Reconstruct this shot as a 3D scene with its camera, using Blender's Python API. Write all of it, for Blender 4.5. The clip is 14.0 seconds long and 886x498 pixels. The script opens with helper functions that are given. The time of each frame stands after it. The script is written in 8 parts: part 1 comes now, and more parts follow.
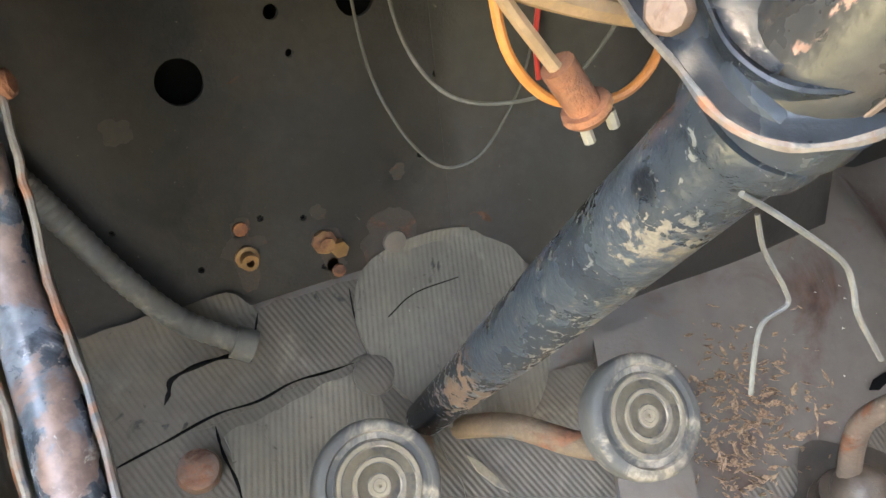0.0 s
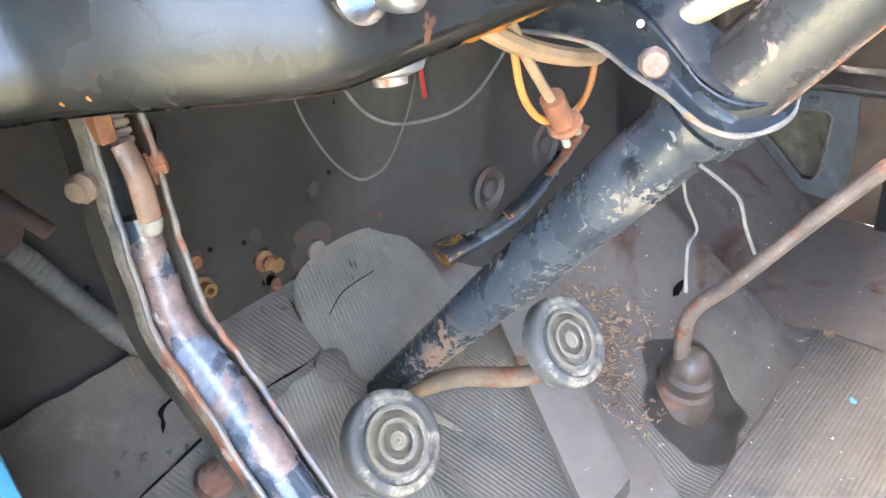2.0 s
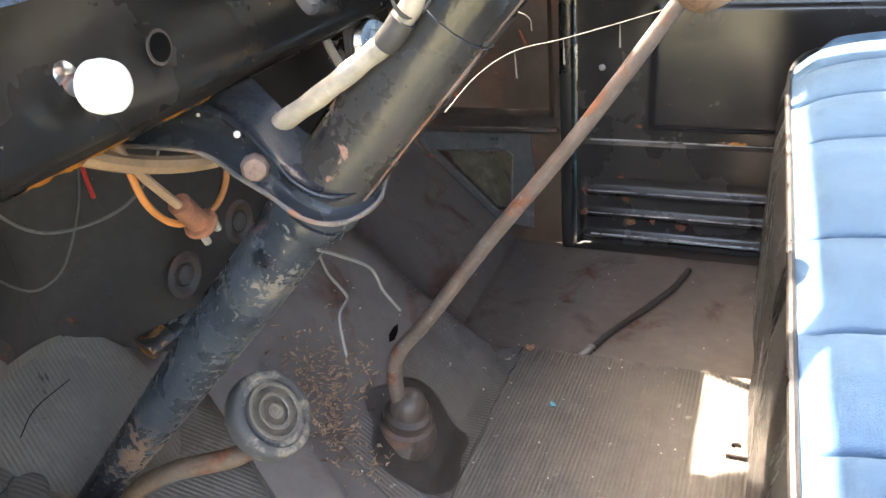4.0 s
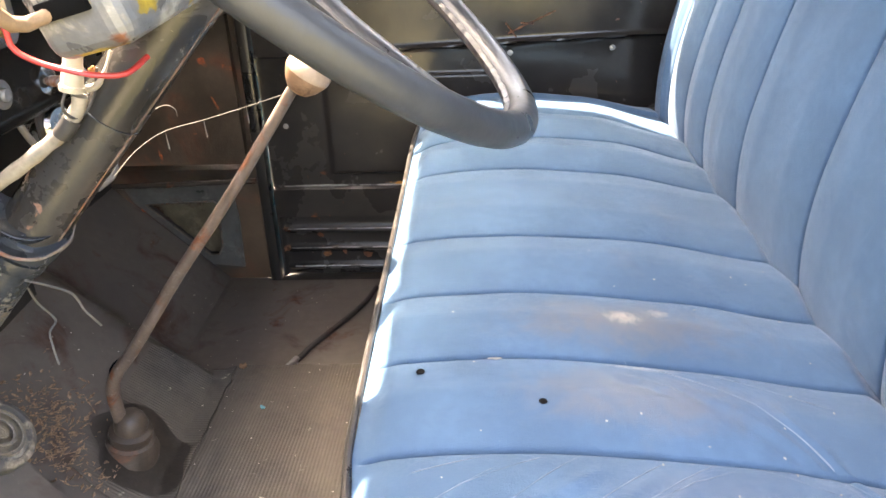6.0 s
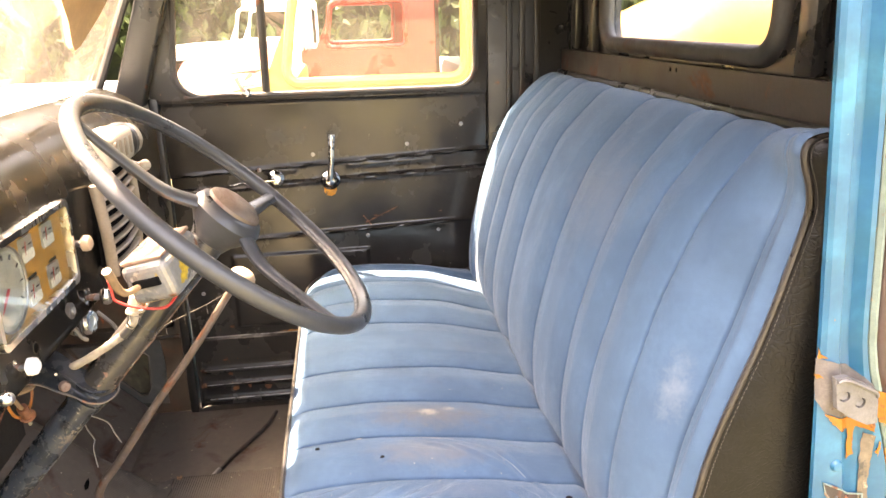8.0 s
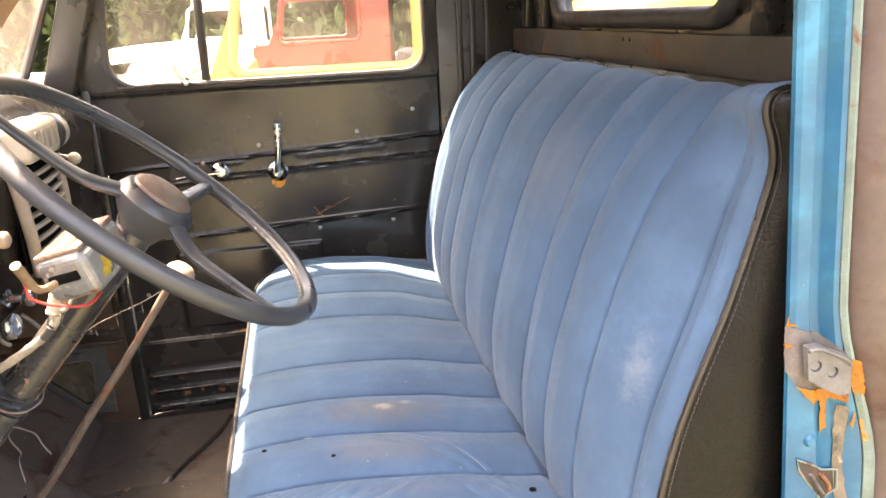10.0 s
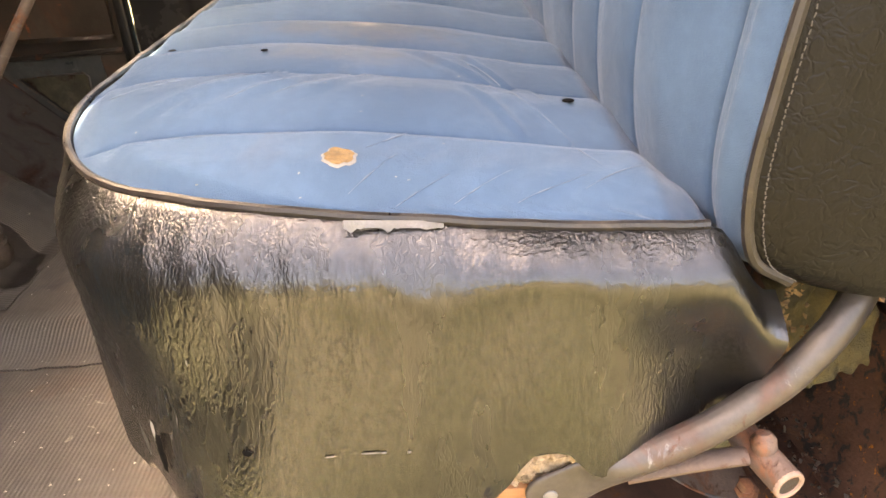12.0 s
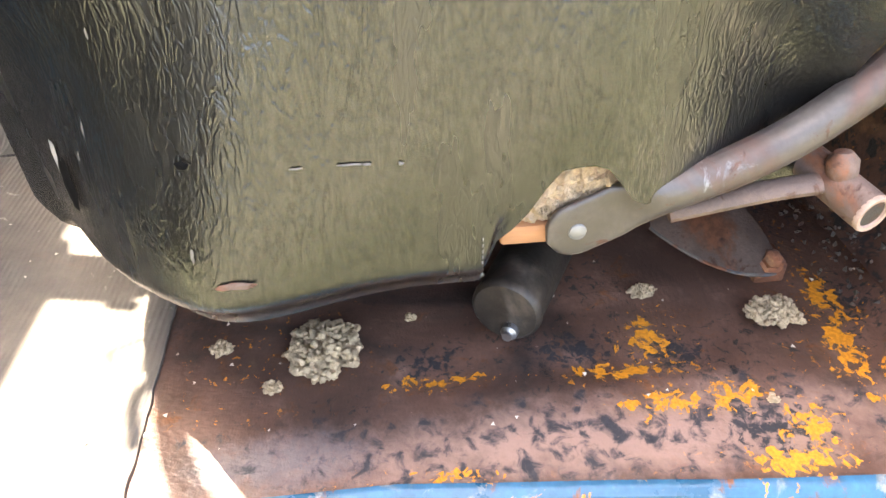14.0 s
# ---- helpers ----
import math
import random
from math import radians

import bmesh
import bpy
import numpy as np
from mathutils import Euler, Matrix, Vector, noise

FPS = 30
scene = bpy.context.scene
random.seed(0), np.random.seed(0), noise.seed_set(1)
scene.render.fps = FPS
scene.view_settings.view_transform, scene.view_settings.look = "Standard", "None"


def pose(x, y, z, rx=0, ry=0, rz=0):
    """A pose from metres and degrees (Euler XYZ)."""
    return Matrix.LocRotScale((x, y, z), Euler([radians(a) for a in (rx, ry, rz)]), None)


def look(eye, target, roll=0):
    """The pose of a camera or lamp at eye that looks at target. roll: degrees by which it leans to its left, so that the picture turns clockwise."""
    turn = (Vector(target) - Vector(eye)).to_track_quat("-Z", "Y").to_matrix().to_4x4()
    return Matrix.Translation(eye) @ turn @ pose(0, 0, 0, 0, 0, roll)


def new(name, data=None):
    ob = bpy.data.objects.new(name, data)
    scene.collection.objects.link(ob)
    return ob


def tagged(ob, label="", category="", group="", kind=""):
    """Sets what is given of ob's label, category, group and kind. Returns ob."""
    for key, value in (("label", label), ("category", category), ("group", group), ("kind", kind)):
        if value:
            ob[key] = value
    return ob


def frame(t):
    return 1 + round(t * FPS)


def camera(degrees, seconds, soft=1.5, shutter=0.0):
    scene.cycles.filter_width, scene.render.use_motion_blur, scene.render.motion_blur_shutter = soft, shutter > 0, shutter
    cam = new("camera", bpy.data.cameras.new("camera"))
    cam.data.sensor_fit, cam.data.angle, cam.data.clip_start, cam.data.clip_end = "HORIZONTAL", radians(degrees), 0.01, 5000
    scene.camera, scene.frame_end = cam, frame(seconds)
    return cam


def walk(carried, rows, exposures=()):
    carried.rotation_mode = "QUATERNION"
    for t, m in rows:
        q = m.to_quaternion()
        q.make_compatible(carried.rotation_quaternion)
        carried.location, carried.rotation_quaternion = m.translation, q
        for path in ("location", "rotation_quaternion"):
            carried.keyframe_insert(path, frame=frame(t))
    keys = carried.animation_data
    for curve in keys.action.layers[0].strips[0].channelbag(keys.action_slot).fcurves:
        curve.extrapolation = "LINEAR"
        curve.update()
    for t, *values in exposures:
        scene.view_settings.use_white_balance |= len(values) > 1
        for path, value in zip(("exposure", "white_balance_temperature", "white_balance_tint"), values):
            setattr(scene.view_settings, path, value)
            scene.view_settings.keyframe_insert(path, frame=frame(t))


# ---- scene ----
# The cab of an old pickup truck, driver's door open. x: across the cab, y: to the front, z: up from the cab floor.
cam = camera(61.1, 14.0)
PATH = [
    (0, (0.1, -0.006, 0.62), (0.805, 1.624, -0.3), -6.5),
    (0.5, (0.009, 0.017, 0.641), (0.916, 1.525, -0.31), -7.7),
    (1, (-0.039, 0.024, 0.669), (1.104, 1.352, -0.295), -6.8),
    (1.5, (-0.102, 0.022, 0.694), (1.158, 1.246, -0.262), -4.1),
    (2, (-0.093, 0.001, 0.694), (1.149, 1.211, -0.303), -6.2),
    (2.5, (-0.084, -0.021, 0.704), (1.215, 1.02, -0.405), -2.0),
    (3, (-0.07, -0.055, 0.714), (1.358, 0.83, -0.371), -6.0),
    (3.2, (-0.062, -0.066, 0.719), (1.411, 0.786, -0.331), -6.8),
    (5.3, (-0.16, -0.117, 0.749), (1.627, 0.301, -0.046), -4.2),
    (5.5, (-0.19, -0.138, 0.771), (1.607, 0.162, -0.054), -3.5),
    (6, (-0.272, -0.225, 0.807), (1.522, -0.14, -0.071), -2.0),
    (6.5, (-0.399, -0.299, 0.845), (1.394, -0.293, -0.04), -1.9),
    (7, (-0.555, -0.319, 0.923), (1.235, -0.271, 0.033), -2.7),
    (7.5, (-0.711, -0.28, 1.027), (1.125, -0.321, 0.235), -3.3),
    (8, (-0.804, -0.25, 1.079), (1.092, -0.493, 0.489), -1.6),
    (8.2, (-0.811, -0.245, 1.088), (1.089, -0.538, 0.536), -1.6),
    (10.3, (-0.742, -0.284, 1.03), (1.126, -0.636, 0.408), -2.9),
    (10.4, (-0.737, -0.285, 1.027), (1.126, -0.642, 0.39), -2.8),
    (10.5, (-0.722, -0.311, 1.015), (1.143, -0.635, 0.37), -3.4),
    (10.8, (-0.703, -0.335, 0.95), (1.182, -0.59, 0.331), -2.0),
    (11, (-0.66, -0.381, 0.911), (1.227, -0.541, 0.267), -3.4),
    (11.2, (-0.615, -0.413, 0.835), (1.279, -0.489, 0.195), -4.0),
    (11.5, (-0.56, -0.422, 0.728), (1.287, -0.452, -0.038), -3.9),
    (11.7, (-0.525, -0.428, 0.672), (1.28, -0.438, -0.188), -3.8),
    (12, (-0.504, -0.421, 0.588), (1.269, -0.45, -0.337), -3.3),
    (12.2, (-0.485, -0.412, 0.545), (1.27, -0.446, -0.412), -3.3),
    (12.5, (-0.466, -0.397, 0.488), (1.292, -0.477, -0.462), -3.0),
    (13, (-0.457, -0.401, 0.477), (1.259, -0.558, -0.539), -1.1),
    (13.5, (-0.457, -0.405, 0.433), (1.161, -0.585, -0.728), -0.9),
    (14, (-0.447, -0.39, 0.431), (1.136, -0.52, -0.785), -1.5),
]
walk(cam, [(t, look(eye, target, roll)) for t, eye, target, roll in PATH],
     exposures=[(0.0, 5.74, 7900, 10), (0.5, 6.27, 6950, 12), (1.0, 6.50, 6650, 13), (1.5, 6.42, 6750, 13), (2.0, 6.22, 6650, 13), (3.0, 6.02, 6350, 13), (3.6, 5.2, 6900, 14), (5.3, 4.53, 7200, 14), (6.0, 4.55, 7900, 16), (7.0, 4.52, 9950, 20), (7.5, 4.65, 10300, 21), (8.0, 4.6, 9500, 22), (10.5, 4.18, 8700, 22), (11.5, 4.06, 9900, 23), (12.0, 4.13, 10200, 22), (12.5, 4.06, 8700, 20), (13.5, 4.17, 7500, 15), (14.0, 4.17, 7250, 13)])

# ---- light ----
SUN_TO = Vector((0.31, 0.33, 1.0)).normalized()
world = bpy.data.worlds.new("sky")
scene.world = world
world.use_nodes = True
wn = world.node_tree
sky = wn.nodes.new("ShaderNodeTexSky")
sky.sky_type, sky.sun_disc = "NISHITA", False
sky.dust_density, sky.air_density = 6.0, 1.0
sky.sun_elevation = math.asin(SUN_TO.z)
sky.sun_rotation = math.atan2(SUN_TO.x, SUN_TO.y)
wn.nodes["Background"].inputs[1].default_value = 0.15
wn.links.new(sky.outputs[0], wn.nodes["Background"].inputs[0])
sun = new("sun", bpy.data.lights.new("sun", "SUN"))
sun.data.energy, sun.data.angle, sun.data.color = 2.8, radians(0.6), (1.0, 0.95, 0.86)
sun.matrix_world = look(SUN_TO * 20, (0, 0, 0))


# ---- materials ----
def nd(nt, kind, **inputs):
    n = nt.nodes.new(kind)
    for k, v in inputs.items():
        n.inputs[k.replace("_", " ")].default_value = v
    return n


def mixer(nt, fac, a, b):
    m = nt.nodes.new("ShaderNodeMix")
    m.data_type = "RGBA"
    for sock, v in ((m.inputs[0], fac), (m.inputs[6], a), (m.inputs[7], b)):
        if isinstance(v, bpy.types.NodeSocket):
            nt.links.new(v, sock)
        elif isinstance(v, (tuple, list)):
            sock.default_value = (*v[:3], 1)
        else:
            sock.default_value = v
    return m.outputs[2]


def mixval(nt, fac, a, b):
    m = nt.nodes.new("ShaderNodeMix")
    for sock, v in ((m.inputs[0], fac), (m.inputs[2], a), (m.inputs[3], b)):
        if isinstance(v, bpy.types.NodeSocket):
            nt.links.new(v, sock)
        else:
            sock.default_value = v
    return m.outputs[0]


def ramp(nt, src, lo, hi, flip=False):
    r = nt.nodes.new("ShaderNodeMapRange")
    r.interpolation_type = "SMOOTHSTEP"
    r.inputs[1].default_value, r.inputs[2].default_value = lo, hi
    r.inputs[3].default_value, r.inputs[4].default_value = (1, 0) if flip else (0, 1)
    nt.links.new(src, r.inputs[0])
    return r.outputs[0]


def mat(name, base, rough=0.5, metal=0.0, var=0.25, scale=25.0, layers=(), bump=0.15, bscale=250.0, depth=0.002,
        stretch=(1, 1, 1), wave=None, crease=None, coat=0.0, sheen=0.0, spec=0.5, rvar=0.12,
        spots=(), edge=0.45, flakes=()):
    """Worn surface: a base that varies, layers of (colour, roughness, scale, from, to, metal, scale of the clusters) that show through by noise, fine relief.
    wave: (direction, pitch in metres, depth) of ribs; crease: (scale, depth) of leather-like wrinkles.
    spots: single worn places, (centre, reach on each axis, colour, strength), in the object's own axes; edge: how softly they end.
    flakes: fields of fine broken flakes, (centre, reach, colour, scale, cover at the centre), thinning out towards the rim."""
    m = bpy.data.materials.new(name)
    m.use_nodes = True
    nt = m.node_tree
    bs = nt.nodes["Principled BSDF"]
    co = nt.nodes.new("ShaderNodeTexCoord").outputs["Object"]
    mp = nt.nodes.new("ShaderNodeMapping")
    mp.inputs["Scale"].default_value = stretch
    nt.links.new(co, mp.inputs[0])
    co = mp.outputs[0]

    def noisy(sc, det=5.0, rg=0.6, dist=0.0, off=0.0):
        n = nd(nt, "ShaderNodeTexNoise", Scale=sc, Detail=det, Roughness=rg, Distortion=dist)
        if off:
            o = nt.nodes.new("ShaderNodeMapping")
            o.inputs["Location"].default_value = (off, off * 0.7, -off)
            nt.links.new(co, o.inputs[0])
            nt.links.new(o.outputs[0], n.inputs["Vector"])
        else:
            nt.links.new(co, n.inputs["Vector"])
        return n.outputs[0]

    big, small = noisy(scale), noisy(scale * 9, 3.0)
    dark, light = [c * (1 - var) for c in base], [min(1, c * (1 + var)) for c in base]
    col = mixer(nt, ramp(nt, big, 0.3, 0.7), dark, light)
    col = mixer(nt, mixval(nt, ramp(nt, small, 0.35, 0.65), 0.0, 0.35), col, [c * (1 - var) for c in base])
    rgh = mixval(nt, ramp(nt, big, 0.3, 0.7), max(0, rough - rvar), min(1, rough + rvar))
    met = metal
    height = mixval(nt, 0.5, noisy(bscale, 4.0), small)
    for i, (c, r, sc, lo, hi, *more) in enumerate(layers):
        mask = ramp(nt, noisy(sc, 7.0, 0.62, 0.6, 3.1 * (i + 1)), lo, hi)
        if len(more) > 1:
            mask = mixval(nt, ramp(nt, noisy(more[1], 3.0, 0.55, 0.4, 1.3 * (i + 2)), 0.46, 0.60), 0.0, mask)
        c2 = [x * 0.55 for x in c]
        tone = mixer(nt, ramp(nt, noisy(sc * 5, 4.0, 0.6, 0, 7.7 + i), 0.35, 0.65), c2, c)
        col = mixer(nt, mask, col, tone)
        rgh = mixval(nt, mask, rgh, r)
        if metal:
            met = mixval(nt, mask, met, more[0] if more else 0.0)
        height = mixval(nt, mixval(nt, mask, 0.0, 0.35), height, noisy(sc * 6, 5.0, 0.7, 0, 5.0 + i))
    for i, (at, reach, c, strength) in enumerate(spots):
        o = nt.nodes.new("ShaderNodeMapping")
        o.inputs["Scale"].default_value = [1 / q for q in reach]
        o.inputs["Location"].default_value = [-p / q for p, q in zip(at, reach)]
        nt.links.new(co, o.inputs[0])
        ln = nt.nodes.new("ShaderNodeVectorMath")
        ln.operation = "LENGTH"
        nt.links.new(o.outputs[0], ln.inputs[0])
        ad = nt.nodes.new("ShaderNodeMath")
        ad.operation = "MULTIPLY_ADD"
        ad.inputs[1].default_value = 1.3
        nt.links.new(noisy(2.2 / min(reach), 6.0, 0.72, 0.3, 2.0 + i), ad.inputs[0])
        nt.links.new(ln.outputs["Value"], ad.inputs[2])
        col = mixer(nt, mixval(nt, ramp(nt, ad.outputs[0], 1.2 - edge, 1.2 + edge, True), 0.0, strength), col, c)
    for i, (at, reach, c, fs, cover, *soft) in enumerate(flakes):
        o = nt.nodes.new("ShaderNodeMapping")
        o.inputs["Scale"].default_value = [1 / q for q in reach]
        o.inputs["Location"].default_value = [-p / q for p, q in zip(at, reach)]
        nt.links.new(co, o.inputs[0])
        ln = nt.nodes.new("ShaderNodeVectorMath")
        ln.operation = "LENGTH"
        nt.links.new(o.outputs[0], ln.inputs[0])
        ad = nt.nodes.new("ShaderNodeMath")
        ad.operation = "MULTIPLY_ADD"
        ad.inputs[1].default_value = -0.20
        nt.links.new(ln.outputs["Value"], ad.inputs[0])
        nt.links.new(noisy(fs, 5.0, 0.6, 0.5, 4.0 + 1.7 * i), ad.inputs[2])
        mask = ramp(nt, ad.outputs[0], cover, cover + (soft[0] if soft else 0.03))
        col = mixer(nt, mask, col, mixer(nt, ramp(nt, noisy(fs * 3, 3.0, 0.6, 0, 9.0 + i), 0.35, 0.65), [x * 0.7 for x in c], c))
        rgh = mixval(nt, mask, rgh, 0.6)
    if wave:
        (dx, dy, dz), pitch, wd = wave
        dot = nt.nodes.new("ShaderNodeVectorMath")
        dot.operation = "DOT_PRODUCT"
        dot.inputs[1].default_value = Vector((dx, dy, dz)).normalized() * (2 * math.pi / pitch)
        nt.links.new(co, dot.inputs[0])
        sn = nt.nodes.new("ShaderNodeMath")
        sn.operation = "SINE"
        nt.links.new(dot.outputs["Value"], sn.inputs[0])
        height = mixval(nt, wd, height, sn.outputs[0])
    if crease:
        v = nd(nt, "ShaderNodeTexVoronoi", Scale=crease[0])
        v.feature = "DISTANCE_TO_EDGE"
        w = nt.nodes.new("ShaderNodeVectorMath")
        w.operation = "MULTIPLY_ADD"
        nz = nd(nt, "ShaderNodeTexNoise", Scale=crease[0] * 0.35, Detail=3.0)
        nt.links.new(co, nz.inputs["Vector"])
        nt.links.new(nz.outputs["Color"], w.inputs[0])
        w.inputs[1].default_value = (0.03,) * 3
        nt.links.new(co, w.inputs[2])
        nt.links.new(w.outputs[0], v.inputs["Vector"])
        fine = nd(nt, "ShaderNodeTexVoronoi", Scale=crease[0] * 3.3)
        nt.links.new(w.outputs[0], fine.inputs["Vector"])
        both = mixval(nt, 0.35, ramp(nt, v.outputs["Distance"], 0.0, 0.22), fine.outputs["Distance"])
        height = mixval(nt, crease[1], height, both)
        off_crease = ramp(nt, v.outputs["Distance"], 0.0, 0.13)
    bp = nd(nt, "ShaderNodeBump", Strength=min(1, bump * 2), Distance=depth)
    nt.links.new(height, bp.inputs["Height"])
    nt.links.new(bp.outputs[0], bs.inputs["Normal"])
    nt.links.new(col, bs.inputs["Base Color"])
    nt.links.new(rgh, bs.inputs["Roughness"])
    if isinstance(met, bpy.types.NodeSocket):
        nt.links.new(met, bs.inputs["Metallic"])
    else:
        bs.inputs["Metallic"].default_value = met
    bs.inputs["Coat Weight"].default_value = coat
    if crease:  # shade painted into the wrinkles by cutting their gloss
        nt.links.new(mixval(nt, off_crease, coat * 0.5, coat), bs.inputs["Coat Weight"])
    bs.inputs["Coat IOR"].default_value = 1.75
    bs.inputs["Coat Roughness"].default_value = 0.17
    nt.links.new(bp.outputs[0], bs.inputs["Coat Normal"])
    bs.inputs["Sheen Weight"].default_value = sheen
    bs.inputs["Sheen Roughness"].default_value = 0.35
    bs.inputs["Sheen Tint"].default_value = (0.95, 0.97, 1.0, 1)
    bs.inputs["Specular IOR Level"].default_value = spec
    return m


RUST, RUST_D, YEL, DUST = (0.20, 0.075, 0.035), (0.09, 0.038, 0.022), (0.60, 0.21, 0.02), (0.28, 0.25, 0.21)
m_black = mat("black_paint", (0.020, 0.0180, 0.0162), 0.32, var=0.3, scale=7, bump=0.05,
              layers=((RUST, 0.8, 9, 0.66, 0.71), ((0.10, 0.08, 0.06), 0.75, 5, 0.60, 0.95), (DUST, 0.8, 60, 0.70, 0.74)))
m_door = mat("door_black_paint", (0.025, 0.0215, 0.0190), 0.22, var=0.25, scale=5, bump=0.05,
             layers=(((0.032, 0.026, 0.021), 0.38, 4, 0.52, 0.9), (RUST, 0.8, 14, 0.69, 0.73), (RUST, 0.8, 60, 0.70, 0.73), (DUST, 0.8, 80, 0.72, 0.75)))
m_rusty = mat("rusted_black_paint", (0.030, 0.025, 0.021), 0.40, var=0.35, scale=9, bump=0.2,
              layers=((RUST_D, 0.85, 7, 0.50, 0.75), (RUST, 0.85, 22, 0.62, 0.68), ((0.17, 0.12, 0.085), 0.8, 6, 0.62, 0.85)))
m_fire = mat("firewall_board", (0.032, 0.028, 0.0245), 0.6, var=0.35, scale=9, bump=0.2, bscale=400, spec=0.25,
             layers=(((0.058, 0.040, 0.028), 0.8, 4, 0.48, 0.80), ((0.016, 0.016, 0.016), 0.5, 7, 0.55, 0.75), ((0.075, 0.067, 0.057), 0.8, 9, 0.60, 0.85), ((0.15, 0.13, 0.105), 0.85, 160, 0.69, 0.73), ((0.10, 0.045, 0.025), 0.85, 35, 0.68, 0.72)))
m_toe = mat("toe_board_steel", (0.118, 0.096, 0.079), 0.48, var=0.22, scale=6, bump=0.15,
            layers=((RUST_D, 0.8, 9, 0.50, 0.74), ((0.15, 0.072, 0.036), 0.8, 14, 0.57, 0.73), ((0.075, 0.068, 0.062), 0.5, 4, 0.50, 0.85), ((0.30, 0.27, 0.23), 0.85, 90, 0.67, 0.73)))
BLACKING, UNDERCOAT = (0.024, 0.023, 0.025), (0.70, 0.26, 0.015)
m_floor = mat("floor_steel", (0.118, 0.060, 0.040), 0.46, var=0.35, scale=14, bump=0.32,
              layers=(((0.24, 0.135, 0.095), 0.75, 26, 0.52, 0.74), ((0.21, 0.082, 0.030), 0.8, 38, 0.56, 0.70), ((0.040, 0.027, 0.022), 0.5, 5, 0.47, 0.70), ((0.020, 0.018, 0.017), 0.45, 120, 0.54, 0.64, 0, 9), ((0.34, 0.22, 0.17), 0.85, 170, 0.66, 0.76), ((0.66, 0.24, 0.02), 0.6, 140, 0.62, 0.65, 0, 6.5)),
              spots=(((-0.120, -0.54, 0.0), (0.052, 0.34, 0.1), (0.330, 0.205, 0.155), 0.8), ((-0.115, -0.30, 0.0), (0.035, 0.09, 0.1), (0.13, 0.13, 0.14), 0.5)),
              flakes=[((-0.115, -0.50, 0), (0.07, 0.45, 0.1), (0.030, 0.029, 0.033), 62, 0.42, 0.16)]
              + [((x, y, 0), (a, b, 0.1), BLACKING, 150, 0.38, 0.12) for x, y, a, b in ((-0.030, -0.411, 0.028, 0.04), (-0.026, -0.529, 0.03, 0.05), (-0.042, -0.609, 0.03, 0.045), (-0.122, -0.649, 0.04, 0.045), (0.0, -0.765, 0.05, 0.03))]
              + [((x, y, 0), (a, b, 0.1), UNDERCOAT, 105, 0.405) for x, y, a, b in ((-0.092, -0.58, 0.016, 0.045), (-0.092, -0.64, 0.014, 0.04), (-0.124, -0.68, 0.022, 0.024), (-0.150, -0.66, 0.02, 0.04), (-0.056, -0.56, 0.014, 0.06), (-0.02, -0.592, 0.035, 0.03), (0.005, -0.752, 0.045, 0.02), (-0.06, -0.742, 0.055, 0.022), (-0.052, -0.415, 0.010, 0.045), (-0.140, -0.42, 0.012, 0.03))])
m_rise = mat("rusted_floor_rise", (0.105, 0.052, 0.033), 0.55, var=0.35, scale=16, bump=0.3, layers=(((0.21, 0.105, 0.055), 0.8, 24, 0.52, 0.70), ((0.024, 0.022, 0.022), 0.45, 60, 0.53, 0.60), ((0.60, 0.22, 0.02), 0.6, 90, 0.63, 0.66, 0, 9)))
m_ribmat = mat("ribbed_rubber_mat", (0.122, 0.101, 0.080), 0.7, var=0.25, scale=6, bump=0.3, wave=((1, 0.02, 0), 0.0055, 0.28),
                 layers=(((0.20, 0.115, 0.07), 0.85, 6, 0.58, 0.85), ((0.085, 0.078, 0.07), 0.75, 5, 0.50, 0.74), ((0.36, 0.32, 0.26), 0.9, 60, 0.64, 0.72)))
m_mat_a = mat("worn_rubber_mat", (0.088, 0.072, 0.055), 0.66, var=0.25, scale=8, bump=0.32, wave=((1, 0.35, 0.1), 0.0046, 0.18),
              layers=(((0.066, 0.057, 0.047), 0.75, 6, 0.5, 0.76), ((0.18, 0.15, 0.115), 0.85, 14, 0.57, 0.78), ((0.045, 0.038, 0.032), 0.8, 40, 0.63, 0.70), ((0.30, 0.27, 0.22), 0.85, 130, 0.70, 0.74), (RUST, 0.8, 40, 0.70, 0.75)))
m_mat_b = mat("worn_rubber_mat_crosswise", (0.130, 0.109, 0.083), 0.66, var=0.25, scale=8, bump=0.32, wave=((1, -0.25, -0.2), 0.0046, 0.18),
              layers=(((0.080, 0.070, 0.058), 0.75, 6, 0.5, 0.76), ((0.21, 0.18, 0.14), 0.85, 14, 0.57, 0.78), ((0.05, 0.043, 0.036), 0.8, 40, 0.63, 0.70), ((0.32, 0.29, 0.24), 0.85, 130, 0.70, 0.74), (RUST, 0.8, 40, 0.70, 0.75)))
